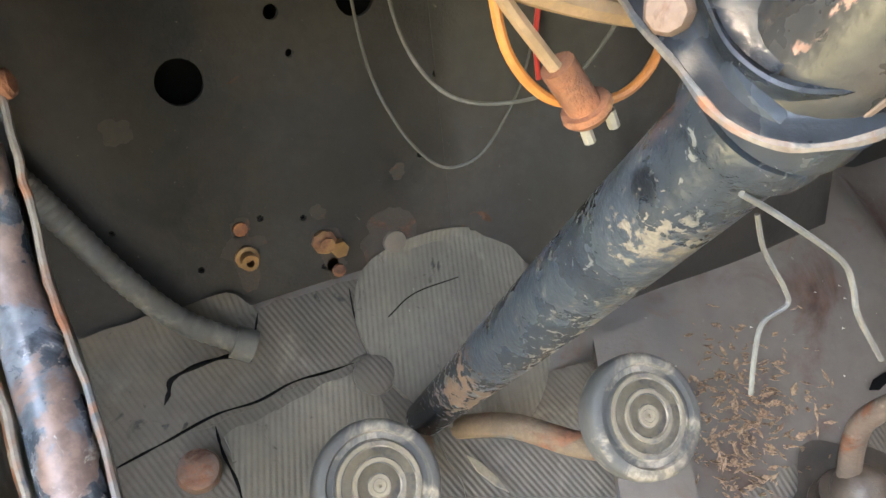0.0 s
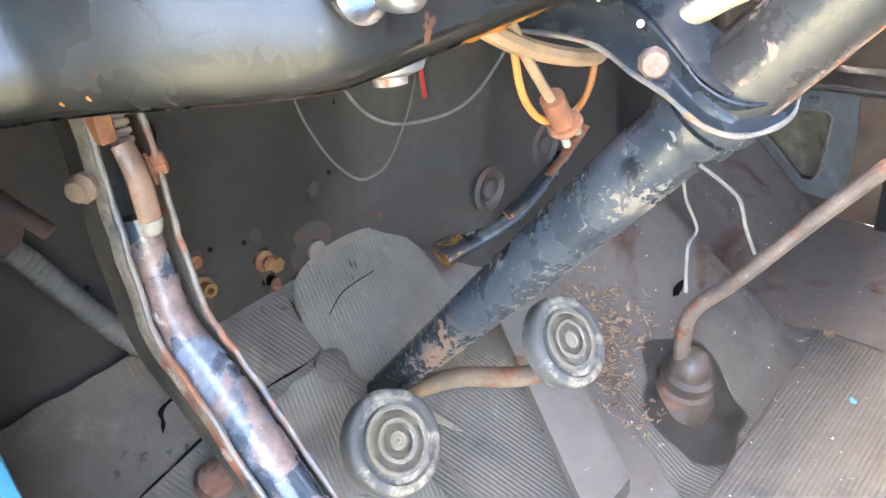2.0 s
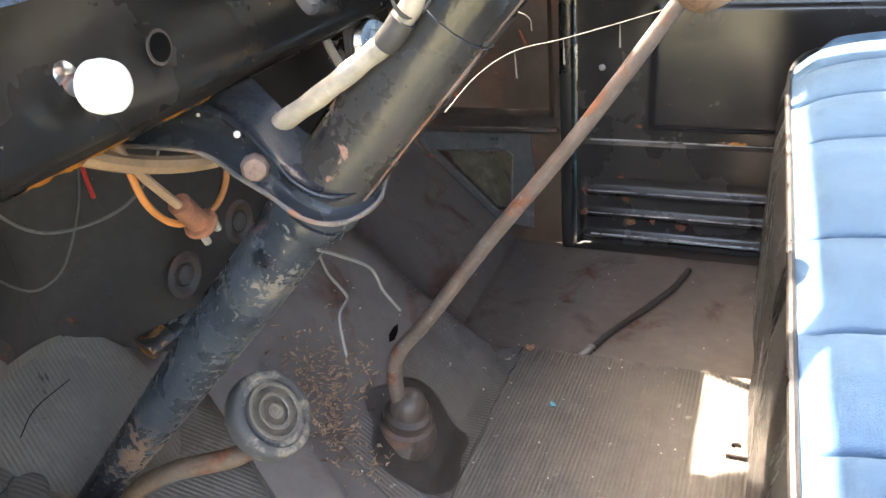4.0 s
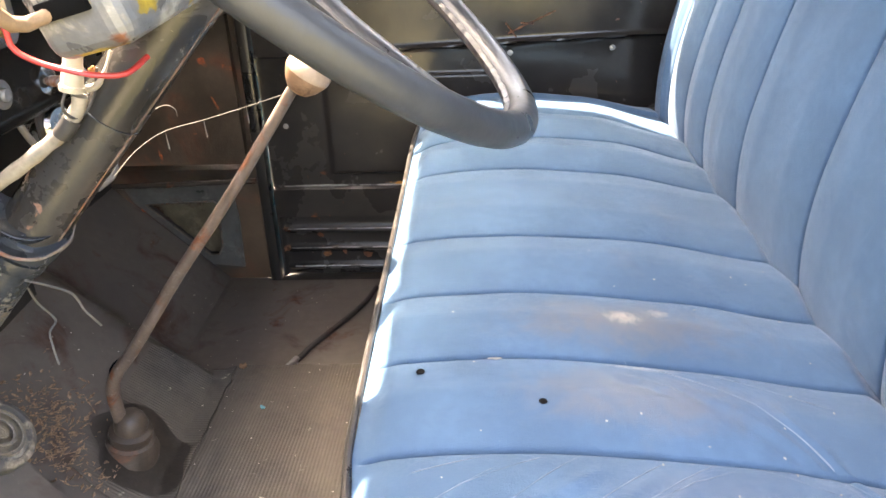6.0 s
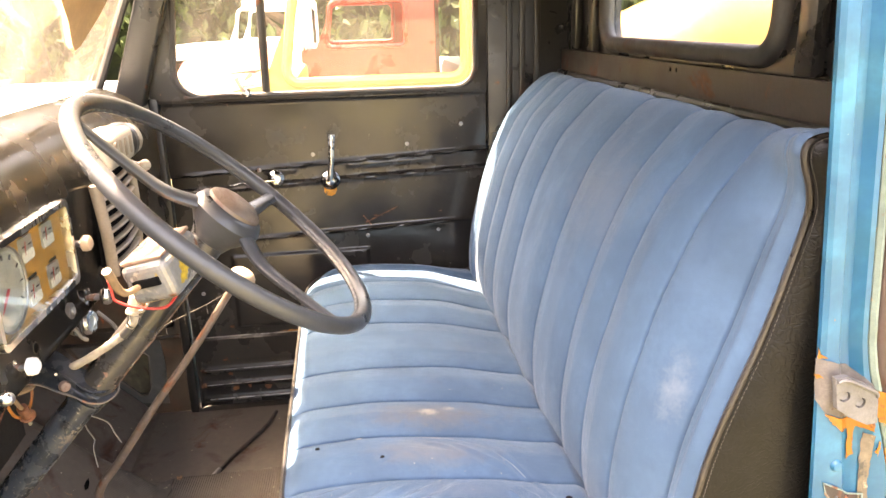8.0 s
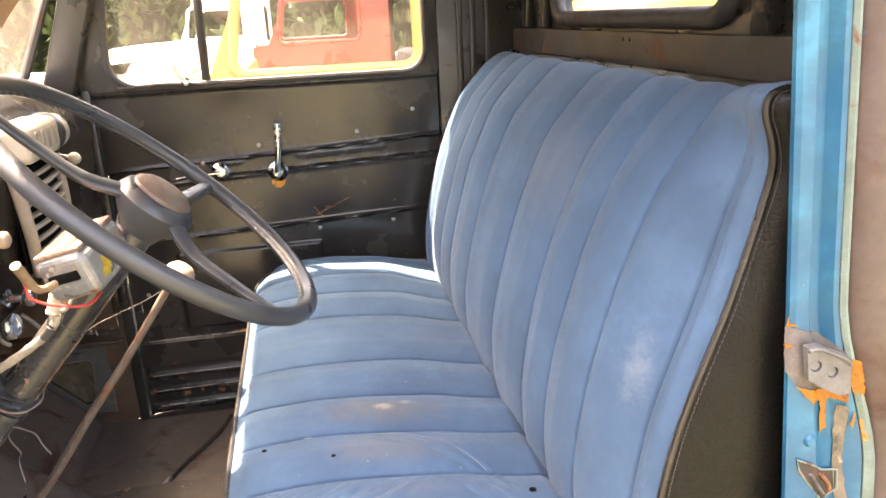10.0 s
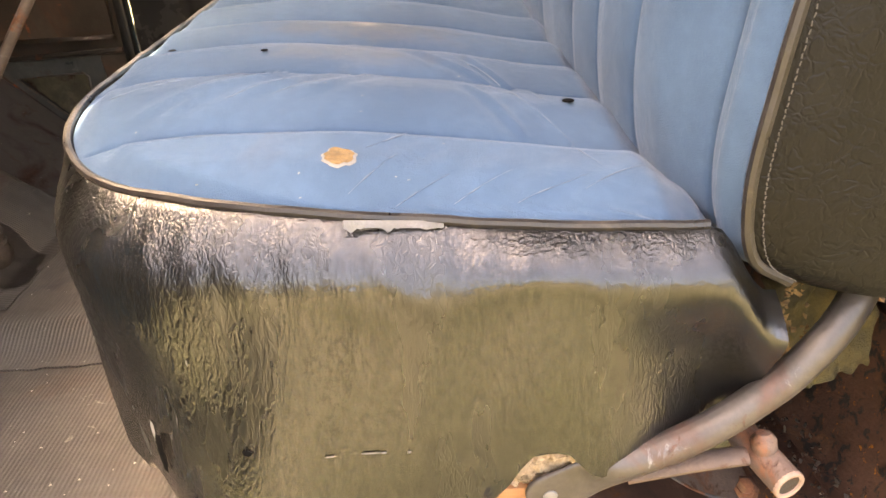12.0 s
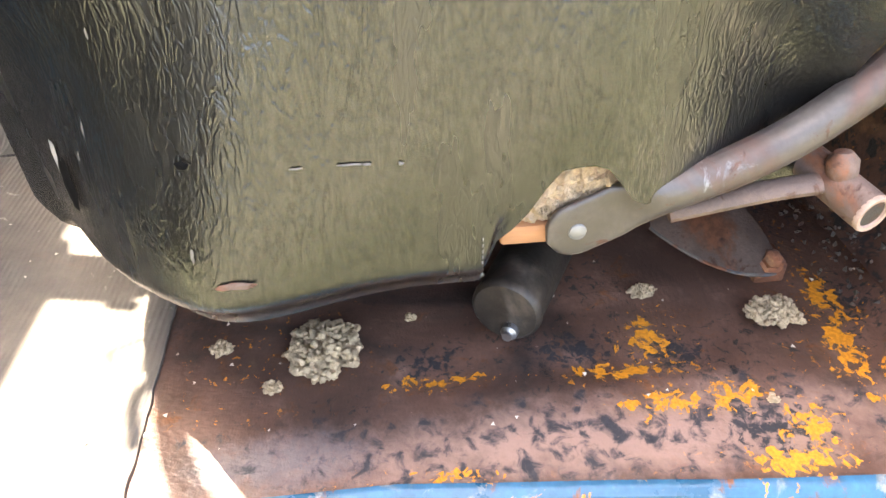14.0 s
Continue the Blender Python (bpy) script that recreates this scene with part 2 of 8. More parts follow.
m_fabric = mat("blue_seat_cloth", (0.061, 0.111, 0.174), 0.9, var=0.14, scale=9, bump=0.55, bscale=900, depth=0.0013, sheen=0.20, spec=0.10, rvar=0.03,
               layers=(((0.078, 0.127, 0.190), 0.9, 2.4, 0.5, 0.85), ((0.105, 0.128, 0.165), 0.9, 6, 0.60, 0.90), ((0.22, 0.26, 0.30), 0.9, 320, 0.70, 0.75)),
               spots=(((-0.178, 0.055, 0.445), (0.062, 0.20, 0.06), (0.112, 0.114, 0.118), 0.85),
                      ((-0.295, 0.085, 0.445), (0.060, 0.15, 0.06), (0.122, 0.128, 0.138), 0.75),
                      ((-0.400, 0.060, 0.445), (0.045, 0.10, 0.06), (0.105, 0.130, 0.165), 0.5),
                      ((-0.174, 0.086, 0.45), (0.017, 0.022, 0.05), (0.42, 0.36, 0.28), 0.8),
                      ((-0.158, 0.048, 0.45), (0.013, 0.016, 0.05), (0.42, 0.36, 0.28), 0.75),
                      ((-0.243, 0.075, 0.45), (0.010, 0.055, 0.05), (0.40, 0.37, 0.32), 0.75),
                      ((-0.535, -0.165, 0.645), (0.034, 0.05, 0.075), (0.20, 0.225, 0.25), 0.5),
                      ((-0.15, -0.24, 0.78), (0.22, 0.10, 0.12), (0.105, 0.130, 0.168), 0.7)))
m_vinyl = mat("black_vinyl", (0.019, 0.018, 0.016), 0.25, var=0.2, scale=14, bump=0.14, depth=0.0013, crease=(190, 0.80), stretch=(1, 1, 0.27), rvar=0.06, coat=1.0, spec=0.8,
              layers=(((0.16, 0.15, 0.13), 0.6, 130, 0.77, 0.80),))
m_vinyl2 = mat("black_vinyl_backrest", (0.015, 0.0137, 0.0118), 0.36, var=0.25, scale=9, bump=0.30, depth=0.0010, crease=(120, 0.7), rvar=0.07, spec=0.28, coat=0.03,
               layers=(((0.045, 0.037, 0.028), 0.45, 4, 0.58, 0.95),))
m_piping = mat("dark_piping", (0.022, 0.018, 0.015), 0.38, var=0.3, scale=40, bump=0.2, layers=(((0.10, 0.075, 0.05), 0.6, 25, 0.55, 0.75), ((0.33, 0.29, 0.24), 0.7, 60, 0.70, 0.74)))
m_thread = mat("pale_thread", (0.085, 0.077, 0.066), 0.85, var=0.2, scale=60, bump=0.1)
m_wheel = mat("wheel_black_plastic", (0.037, 0.038, 0.040), 0.36, var=0.2, scale=14, bump=0.06,
              layers=((DUST, 0.7, 9, 0.60, 0.95),))
m_hubcap = mat("brown_horn_button", (0.125, 0.090, 0.066), 0.5, var=0.25, scale=30, bump=0.1, layers=((RUST_D, 0.8, 20, 0.5, 0.75),))
m_column = mat("column_black_paint", (0.026, 0.031, 0.036), 0.25, var=0.35, scale=18, bump=0.2,
               layers=(((0.11, 0.125, 0.11), 0.5, 13, 0.55, 0.72), ((0.16, 0.165, 0.135), 0.6, 50, 0.60, 0.66), ((0.30, 0.25, 0.20), 0.75, 60, 0.69, 0.70), ((0.30, 0.14, 0.09), 0.8, 30, 0.68, 0.70)))
m_colworn = mat("column_paint_worn_through", (0.028, 0.033, 0.039), 0.24, var=0.35, scale=18, bump=0.25,
                layers=(((0.070, 0.080, 0.076), 0.4, 12, 0.50, 0.76), ((0.14, 0.135, 0.115), 0.65, 95, 0.61, 0.67), ((0.18, 0.145, 0.112), 0.75, 150, 0.68, 0.72), ((0.22, 0.11, 0.07), 0.8, 30, 0.70, 0.74)),
                spots=(((-0.056, 0.006, -0.004), (0.022, 0.013, 0.012), (0.007, 0.008, 0.010), 0.9), ((-0.057, -0.042, 0.019), (0.014, 0.010, 0.008), (0.25, 0.105, 0.075), 0.85), ((-0.054, -0.062, 0.041), (0.010, 0.009, 0.007), (0.10, 0.105, 0.03), 0.8)), edge=0.2,
                flakes=(((-0.046, 0.004, -0.030), (0.030, 0.026, 0.020), (0.145, 0.122, 0.095), 190, 0.40), ((-0.035, 0.09, -0.135), (0.030, 0.16, 0.14), (0.17, 0.145, 0.115), 200, 0.45), ((-0.060, 0.17, -0.215), (0.03, 0.07, 0.07), (0.15, 0.095, 0.065), 130, 0.42)))
m_border = mat("dusty_blue_grey_paint", (0.080, 0.080, 0.074), 0.38, var=0.3, scale=10, bump=0.12, layers=((RUST_D, 0.8, 12, 0.55, 0.72), ((0.20, 0.20, 0.185), 0.6, 16, 0.55, 0.75), (RUST, 0.8, 26, 0.66, 0.70)))
m_louvre = mat("louvre_edge_highlight", (0.33, 0.32, 0.31), 0.34, 0.5, var=0.3, scale=30, bump=0.1, layers=(((0.05, 0.047, 0.043), 0.4, 26, 0.56, 0.64, 0.0), (RUST, 0.8, 20, 0.64, 0.68, 0.0)))
m_teeth = mat("rusty_toothed_plate", (0.20, 0.14, 0.10), 0.6, var=0.3, scale=60, bump=0.2, layers=((RUST, 0.8, 30, 0.55, 0.68),))
m_pawl = mat("tan_rusted_steel", (0.150, 0.086, 0.054), 0.55, var=0.25, scale=50, bump=0.15, layers=((RUST, 0.8, 40, 0.52, 0.66), ((0.30, 0.24, 0.18), 0.6, 60, 0.60, 0.70)))
m_sleeve = mat("dirty_white_sleeve", (0.30, 0.255, 0.195), 0.5, var=0.25, scale=30, bump=0.1, layers=((RUST_D, 0.8, 26, 0.60, 0.75), ((0.22, 0.20, 0.17), 0.7, 14, 0.55, 0.7)))
m_jacket = mat("dusty_brown_black_paint", (0.030, 0.028, 0.026), 0.27, var=0.35, scale=14, bump=0.12, layers=(((0.085, 0.072, 0.058), 0.5, 9, 0.50, 0.80), ((0.13, 0.10, 0.08), 0.6, 60, 0.66, 0.72), ((0.24, 0.13, 0.09), 0.75, 34, 0.68, 0.71), ((0.40, 0.36, 0.30), 0.7, 180, 0.73, 0.76)))
m_hblip = mat("rust_brown_chipped_paint", (0.150, 0.120, 0.085), 0.5, var=0.35, scale=30, bump=0.3, layers=((RUST, 0.8, 16, 0.50, 0.62), ((0.05, 0.05, 0.048), 0.45, 30, 0.54, 0.64), ((0.36, 0.27, 0.19), 0.7, 60, 0.60, 0.66)))
m_recessdust = mat("dusty_grey_brown_metal", (0.115, 0.098, 0.088), 0.7, var=0.3, scale=40, bump=0.2, layers=((RUST_D, 0.8, 50, 0.56, 0.70), ((0.20, 0.18, 0.165), 0.8, 30, 0.55, 0.75)))
m_strap = mat("chipped_glossy_black_paint", (0.036, 0.041, 0.048), 0.24, var=0.3, scale=20, bump=0.12,
              layers=(((0.075, 0.080, 0.075), 0.4, 12, 0.50, 0.80), ((0.20, 0.125, 0.10), 0.7, 34, 0.64, 0.70), ((0.34, 0.30, 0.25), 0.7, 150, 0.68, 0.72)))
m_panel = mat("dusty_floor_steel", (0.138, 0.114, 0.096), 0.5, var=0.25, scale=6, bump=0.18, layers=((RUST_D, 0.8, 8, 0.52, 0.76), ((0.15, 0.07, 0.035), 0.8, 13, 0.58, 0.74), ((0.15, 0.135, 0.12), 0.7, 4, 0.52, 0.85), ((0.28, 0.25, 0.21), 0.85, 110, 0.69, 0.73)))
m_ringworn = mat("rubbed_pale_rubber", (0.185, 0.150, 0.105), 0.8, var=0.25, scale=40, bump=0.15, layers=(((0.12, 0.11, 0.10), 0.75, 30, 0.52, 0.70),))
m_scuff = mat("faint_grey_scuff", (0.11, 0.10, 0.088), 0.6, var=0.3, scale=90, bump=0.2)
m_crease = mat("pale_blue_cloth", (0.165, 0.20, 0.245), 0.9, var=0.2, scale=90, bump=0.2)
m_chrome = mat("worn_chrome", (0.62, 0.62, 0.62), 0.22, 1.0, var=0.1, scale=20, bump=0.05, layers=((RUST_D, 0.8, 40, 0.66, 0.72, 0.0),))
m_steel = mat("bare_worn_steel", (0.34, 0.33, 0.33), 0.36, 0.9, var=0.2, scale=25, bump=0.12,
              layers=((RUST, 0.8, 16, 0.56, 0.66, 0.1), ((0.40, 0.25, 0.2), 0.7, 10, 0.6, 0.66, 0.1)))
m_gunmetal = mat("dull_grey_tube", (0.085, 0.072, 0.062), 0.42, 0.35, var=0.3, scale=20, bump=0.12,
                 layers=(((0.13, 0.06, 0.04), 0.7, 11, 0.50, 0.70, 0.1), (RUST_D, 0.8, 60, 0.60, 0.68, 0.0), ((0.20, 0.19, 0.18), 0.5, 30, 0.62, 0.68, 0.2)))
m_rust = mat("heavy_rust", RUST, 0.85, var=0.4, scale=45, bump=0.4, layers=(((0.33, 0.15, 0.06), 0.9, 30, 0.52, 0.65), (RUST_D, 0.85, 18, 0.5, 0.65)))
m_rustpink = mat("pale_rusted_tube", (0.135, 0.088, 0.067), 0.75, var=0.3, scale=35, bump=0.3, layers=((RUST, 0.85, 18, 0.5, 0.65), (RUST_D, 0.85, 40, 0.58, 0.66)))
m_pad = mat("pedal_rubber", (0.070, 0.065, 0.058), 0.7, var=0.2, scale=25, bump=0.15, layers=(((0.34, 0.28, 0.21), 0.85, 30, 0.48, 0.66),))
m_rubber = mat("black_rubber", (0.04, 0.037, 0.034), 0.55, var=0.3, scale=30, bump=0.2, layers=((RUST_D, 0.8, 14, 0.5, 0.75),))
m_knob = mat("cream_knob", (0.42, 0.30, 0.205), 0.4, var=0.15, scale=35, bump=0.06, layers=(((0.25, 0.16, 0.1), 0.6, 25, 0.58, 0.75),))
m_knobdark = mat("knob_underside_shade", (0.27, 0.165, 0.10), 0.45, var=0.3, scale=35, bump=0.08, layers=((RUST_D, 0.7, 30, 0.55, 0.72),))
m_foamrim = mat("pale_pink_rusted_rim", (0.30, 0.20, 0.15), 0.75, var=0.25, scale=60, bump=0.2, layers=((RUST, 0.85, 40, 0.58, 0.70),))
m_white = mat("white_plastic", (0.75, 0.73, 0.68), 0.4, var=0.06, scale=40, bump=0.04)
m_cream = mat("cream_enamel", (0.46, 0.40, 0.31), 0.5, var=0.12, scale=25, bump=0.08, layers=((RUST_D, 0.8, 22, 0.62, 0.75),))
m_gold = mat("amber_gauge_face", (0.52, 0.25, 0.05), 0.45, var=0.2, scale=25, bump=0.04, layers=(((0.62, 0.42, 0.18), 0.6, 12, 0.55, 0.75),))
m_dial = mat("grey_gauge_dial", (0.33, 0.32, 0.29), 0.5, var=0.2, scale=40, bump=0.04)
m_ink = mat("dark_ink", (0.03, 0.03, 0.03), 0.6, var=0.1, scale=40, bump=0.02)
m_blue = mat("sky_blue_body_paint", (0.005, 0.076, 0.148), 0.36, var=0.14, scale=9, bump=0.06,
             layers=(((0.022, 0.16, 0.25), 0.45, 4, 0.5, 0.7), (YEL, 0.6, 14, 0.69, 0.70), ((0.12, 0.08, 0.06), 0.7, 16, 0.69, 0.71), ((0.5, 0.55, 0.55), 0.6, 70, 0.71, 0.73)))
m_sill = mat("worn_blue_sill_paint", (0.02, 0.095, 0.16), 0.36, var=0.3, scale=20, bump=0.15, layers=(((0.22, 0.23, 0.22), 0.5, 40, 0.54, 0.68), (RUST, 0.8, 26, 0.58, 0.66), ((0.66, 0.26, 0.02), 0.6, 40, 0.64, 0.67)))
m_primer = mat("faded_pink_brown_paint", (0.088, 0.062, 0.052), 0.6, var=0.3, scale=9, bump=0.15, layers=((RUST_D, 0.8, 10, 0.52, 0.7), ((0.03, 0.13, 0.2), 0.5, 9, 0.64, 0.66)))
m_orange = mat("orange_wire", (0.38, 0.135, 0.032), 0.5, var=0.2, scale=40, bump=0.05)
m_tanwire = mat("tan_wire", (0.26, 0.165, 0.095), 0.6, var=0.3, scale=40, bump=0.1)
m_redwire = mat("red_wire", (0.42, 0.032, 0.026), 0.4, var=0.1, scale=40, bump=0.02)
m_greywire = mat("grey_wire", (0.115, 0.107, 0.095), 0.55, var=0.3, scale=60, bump=0.1)
m_bluewire = mat("blue_wire", (0.05, 0.28, 0.42), 0.5, var=0.1, scale=40, bump=0.02)
m_conduit = mat("dusty_conduit", (0.085, 0.079, 0.070), 0.7, var=0.25, scale=20, bump=0.2, layers=((DUST, 0.85, 20, 0.5, 0.75),))
m_beige = mat("beige_sleeve", (0.21, 0.185, 0.15), 0.6, var=0.25, scale=30, bump=0.1, layers=((RUST_D, 0.8, 20, 0.57, 0.75), ((0.16, 0.15, 0.13), 0.7, 12, 0.55, 0.7)))
m_greybox = mat("worn_grey_enamel", (0.20, 0.195, 0.19), 0.35, 0.3, var=0.25, scale=18, bump=0.12, layers=(((0.36, 0.33, 0.28), 0.5, 22, 0.54, 0.6, 0.0), ((0.48, 0.32, 0.03), 0.5, 18, 0.575, 0.61, 0.0), (RUST, 0.8, 20, 0.56, 0.64, 0.0)))
m_boxtop = mat("flaking_rusted_top", (0.235, 0.145, 0.105), 0.75, var=0.3, scale=30, bump=0.35, layers=((RUST, 0.85, 20, 0.54, 0.62),))
m_foam = mat("crumbling_foam", (0.60, 0.44, 0.29), 0.95, var=0.3, scale=70, bump=1.0, depth=0.008)
m_cotton = mat("cotton_wadding", (0.50, 0.375, 0.23), 0.95, var=0.3, scale=120, bump=0.8, depth=0.003, layers=(((0.36, 0.25, 0.14), 0.95, 90, 0.58, 0.70),))
m_wood = mat("raw_wood", (0.40, 0.19, 0.09), 0.75, var=0.25, scale=30, bump=0.2, stretch=(1, 0.15, 1))
m_leaf = mat("dry_leaf_litter", (0.30, 0.18, 0.11), 0.85, var=0.45, scale=90, bump=0.2)
m_chip = mat("pale_chip", (0.62, 0.55, 0.46), 0.8, var=0.1, scale=60, bump=0.1)
m_chipblue = mat("blue_paint_flake", (0.10, 0.38, 0.50), 0.5, var=0.1, scale=60, bump=0.05)
# near-black stands for shade in holes and gaps; also cracks and a sliver
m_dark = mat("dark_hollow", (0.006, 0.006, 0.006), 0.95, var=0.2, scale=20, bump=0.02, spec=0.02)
m_brass = mat("dirty_brass", (0.24, 0.13, 0.05), 0.55, 0.5, var=0.25, scale=60, bump=0.2, layers=((RUST, 0.8, 30, 0.5, 0.65, 0.0),))
m_web = mat("dusty_cobweb", (0.15, 0.135, 0.115), 0.9, var=0.1, scale=60, bump=0.02)
m_yellowbody = mat("pale_yellow_body_paint", (0.44, 0.265, 0.065), 0.4, var=0.08, scale=4, bump=0.03)
m_redbody = mat("red_body_paint", (0.28, 0.014, 0.007), 0.35, var=0.12, scale=4, bump=0.03)
m_bluebody = mat("blue_body_paint", (0.08, 0.24, 0.40), 0.35, var=0.12, scale=4, bump=0.03)
m_whitebody = mat("white_body_paint", (0.78, 0.77, 0.74), 0.35, var=0.06, scale=4, bump=0.03)
m_tyre = mat("tyre_rubber", (0.03, 0.03, 0.03), 0.8, var=0.25, scale=20, bump=0.2)
m_ground = mat("dry_grass_ground", (0.115, 0.115, 0.06), 0.95, var=0.35, scale=3, bump=0.5, depth=0.01, layers=(((0.085, 0.10, 0.035), 0.9, 0.8, 0.48, 0.68), ((0.26, 0.225, 0.17), 0.95, 0.35, 0.52, 0.65)))
m_bark = mat("bark", (0.14, 0.10, 0.07), 0.9, var=0.35, scale=12, bump=0.6, depth=0.01, stretch=(1, 1, 0.3))
m_flake = mat("flaking_orange_undercoat", (0.58, 0.22, 0.02), 0.6, var=0.3, scale=60, bump=0.3, layers=(((0.03, 0.03, 0.03), 0.4, 45, 0.50, 0.55),))
m_ribmat_y = mat("ribbed_rubber_mat_across", (0.122, 0.101, 0.080), 0.7, var=0.25, scale=6, bump=0.3, wave=((0.03, 1, 0), 0.0055, 0.28),
                 layers=(((0.20, 0.115, 0.07), 0.85, 6, 0.58, 0.85), ((0.085, 0.078, 0.07), 0.75, 5, 0.50, 0.74), ((0.36, 0.32, 0.26), 0.9, 60, 0.64, 0.72)))
m_ledge = mat("worn_trim_board", (0.042, 0.032, 0.025), 0.45, var=0.35, scale=12, bump=0.15, layers=((RUST, 0.8, 10, 0.57, 0.70), ((0.12, 0.085, 0.055), 0.7, 6, 0.54, 0.8)))
m_armrust = mat("rusty_pedal_arm", (0.13, 0.085, 0.05), 0.65, var=0.35, scale=30, bump=0.3, layers=((RUST, 0.85, 20, 0.5, 0.65), ((0.10, 0.11, 0.11), 0.5, 16, 0.55, 0.65)))
m_hb = mat("chipped_grey_black_paint", (0.135, 0.115, 0.088), 0.45, var=0.3, scale=20, bump=0.3, layers=(((0.06, 0.062, 0.065), 0.4, 16, 0.53, 0.68), (RUST, 0.8, 14, 0.54, 0.64), ((0.36, 0.29, 0.215), 0.7, 22, 0.58, 0.65)))
m_hbgrip = mat("worn_black_grip", (0.028, 0.036, 0.046), 0.2, var=0.3, scale=20, bump=0.15, layers=(((0.14, 0.155, 0.18), 0.3, 20, 0.48, 0.62), ((0.165, 0.105, 0.085), 0.45, 26, 0.50, 0.56), ((0.36, 0.32, 0.28), 0.5, 60, 0.60, 0.66)))
m_tan = mat("dusty_tan_enamel", (0.33, 0.26, 0.19), 0.6, var=0.2, scale=25, bump=0.1, layers=((RUST_D, 0.8, 18, 0.58, 0.75),))
m_plug = mat("tan_plug", (0.12, 0.095, 0.075), 0.8, var=0.15, scale=60, bump=0.1)
m_litter = mat("leaf_litter_mix", (0.30, 0.19, 0.12), 0.9, var=0.7, scale=260, bump=0.1)
m_moss = mat("yellow_brown_stuffing", (0.070, 0.054, 0.020), 0.95, var=0.4, scale=60, bump=0.6)
m_paper = mat("tan_paper", (0.50, 0.34, 0.20), 0.85, var=0.15, scale=12, bump=0.1)
m_paleedge = mat("pale_green_worn_edge", (0.13, 0.175, 0.15), 0.5, var=0.25, scale=30, bump=0.15, layers=((YEL, 0.6, 30, 0.62, 0.68), (RUST, 0.8, 25, 0.60, 0.68)))
m_zinc = mat("dull_zinc", (0.120, 0.113, 0.108), 0.6, 0.2, var=0.3, scale=40, bump=0.25, layers=(((0.15, 0.14, 0.12), 0.8, 30, 0.5, 0.7, 0.0),))
m_flakey = mat("orange_undercoat", (0.30, 0.105, 0.008), 0.55, var=0.25, scale=60, bump=0.2, layers=((RUST, 0.8, 60, 0.56, 0.66),))
m_boot = mat("dirty_brown_rubber", (0.070, 0.050, 0.037), 0.5, var=0.35, scale=30, bump=0.2, layers=((RUST, 0.8, 14, 0.55, 0.75),))
m_dash = mat("dusty_black_dash_paint", (0.030, 0.027, 0.023), 0.21, var=0.3, scale=7, bump=0.05,
             layers=(((0.16, 0.115, 0.075), 0.6, 6, 0.56, 0.9), (RUST, 0.8, 14, 0.68, 0.71), ((0.5, 0.42, 0.3), 0.8, 90, 0.70, 0.73)))
m_stain = mat("dark_brown_stain", (0.035, 0.026, 0.02), 0.7, var=0.4, scale=60, bump=0.15, layers=((RUST_D, 0.8, 50, 0.5, 0.7),))
m_flange = mat("dusty_rubber_flange", (0.075, 0.060, 0.048), 0.6, var=0.3, scale=20, bump=0.2, layers=(((0.13, 0.105, 0.08), 0.8, 9, 0.55, 0.80),))
m_bareedge = mat("bare_worn_edge", (0.12, 0.10, 0.082), 0.55, 0.1, var=0.35, scale=50, bump=0.2, layers=((RUST, 0.8, 20, 0.5, 0.64, 0.0), ((0.08, 0.08, 0.08), 0.5, 30, 0.56, 0.62, 0.0)))
m_holefoam = mat("brown_old_foam", (0.27, 0.16, 0.065), 0.95, var=0.4, scale=90, bump=0.8, depth=0.004)
m_cord = mat("dirty_white_cord", (0.29, 0.28, 0.27), 0.6, var=0.2, scale=60, bump=0.3)
m_rod = mat("rust_brown_rod", (0.125, 0.090, 0.070), 0.55, var=0.3, scale=35, bump=0.25, layers=((RUST, 0.8, 18, 0.55, 0.68), ((0.26, 0.21, 0.175), 0.7, 40, 0.58, 0.68)))
m_hedge = mat("hedge_backing_shade", (0.035, 0.05, 0.014), 0.9, var=0.6, scale=1.5, bump=0.5, depth=0.05)
m_fray = mat("frayed_pale_threads", (0.27, 0.26, 0.24), 0.9, var=0.3, scale=90, bump=0.4)
m_oilblack = mat("dusty_black_cylinder", (0.022, 0.017, 0.013), 0.45, var=0.3, scale=25, bump=0.15, layers=(((0.13, 0.10, 0.075), 0.7, 14, 0.52, 0.75),))
m_lipwear = mat("chipped_lip_paint", (0.026, 0.024, 0.022), 0.3, var=0.3, scale=30, bump=0.2, layers=(((0.30, 0.20, 0.14), 0.7, 55, 0.52, 0.58), (RUST, 0.8, 40, 0.55, 0.62), ((0.5, 0.45, 0.38), 0.7, 120, 0.62, 0.66), ((0.55, 0.21, 0.015), 0.6, 35, 0.62, 0.64)))
m_recess = mat("rust_stained_olive_paint", (0.18, 0.155, 0.10), 0.6, var=0.35, scale=14, bump=0.2, layers=((RUST_D, 0.8, 14, 0.50, 0.66), ((0.30, 0.27, 0.20), 0.7, 10, 0.54, 0.75)))
m_endflake = mat("dull_orange_flakes", (0.38, 0.175, 0.045), 0.65, var=0.35, scale=50, bump=0.3, layers=(((0.03, 0.028, 0.026), 0.4, 40, 0.47, 0.52),))
m_seam = mat("seam_groove_shadow", (0.016, 0.028, 0.052), 0.9, var=0.3, scale=60, bump=0.2)
m_leafg = mat("green_foliage", (0.055, 0.085, 0.02), 0.6, var=0.5, scale=2.0, bump=0.1)


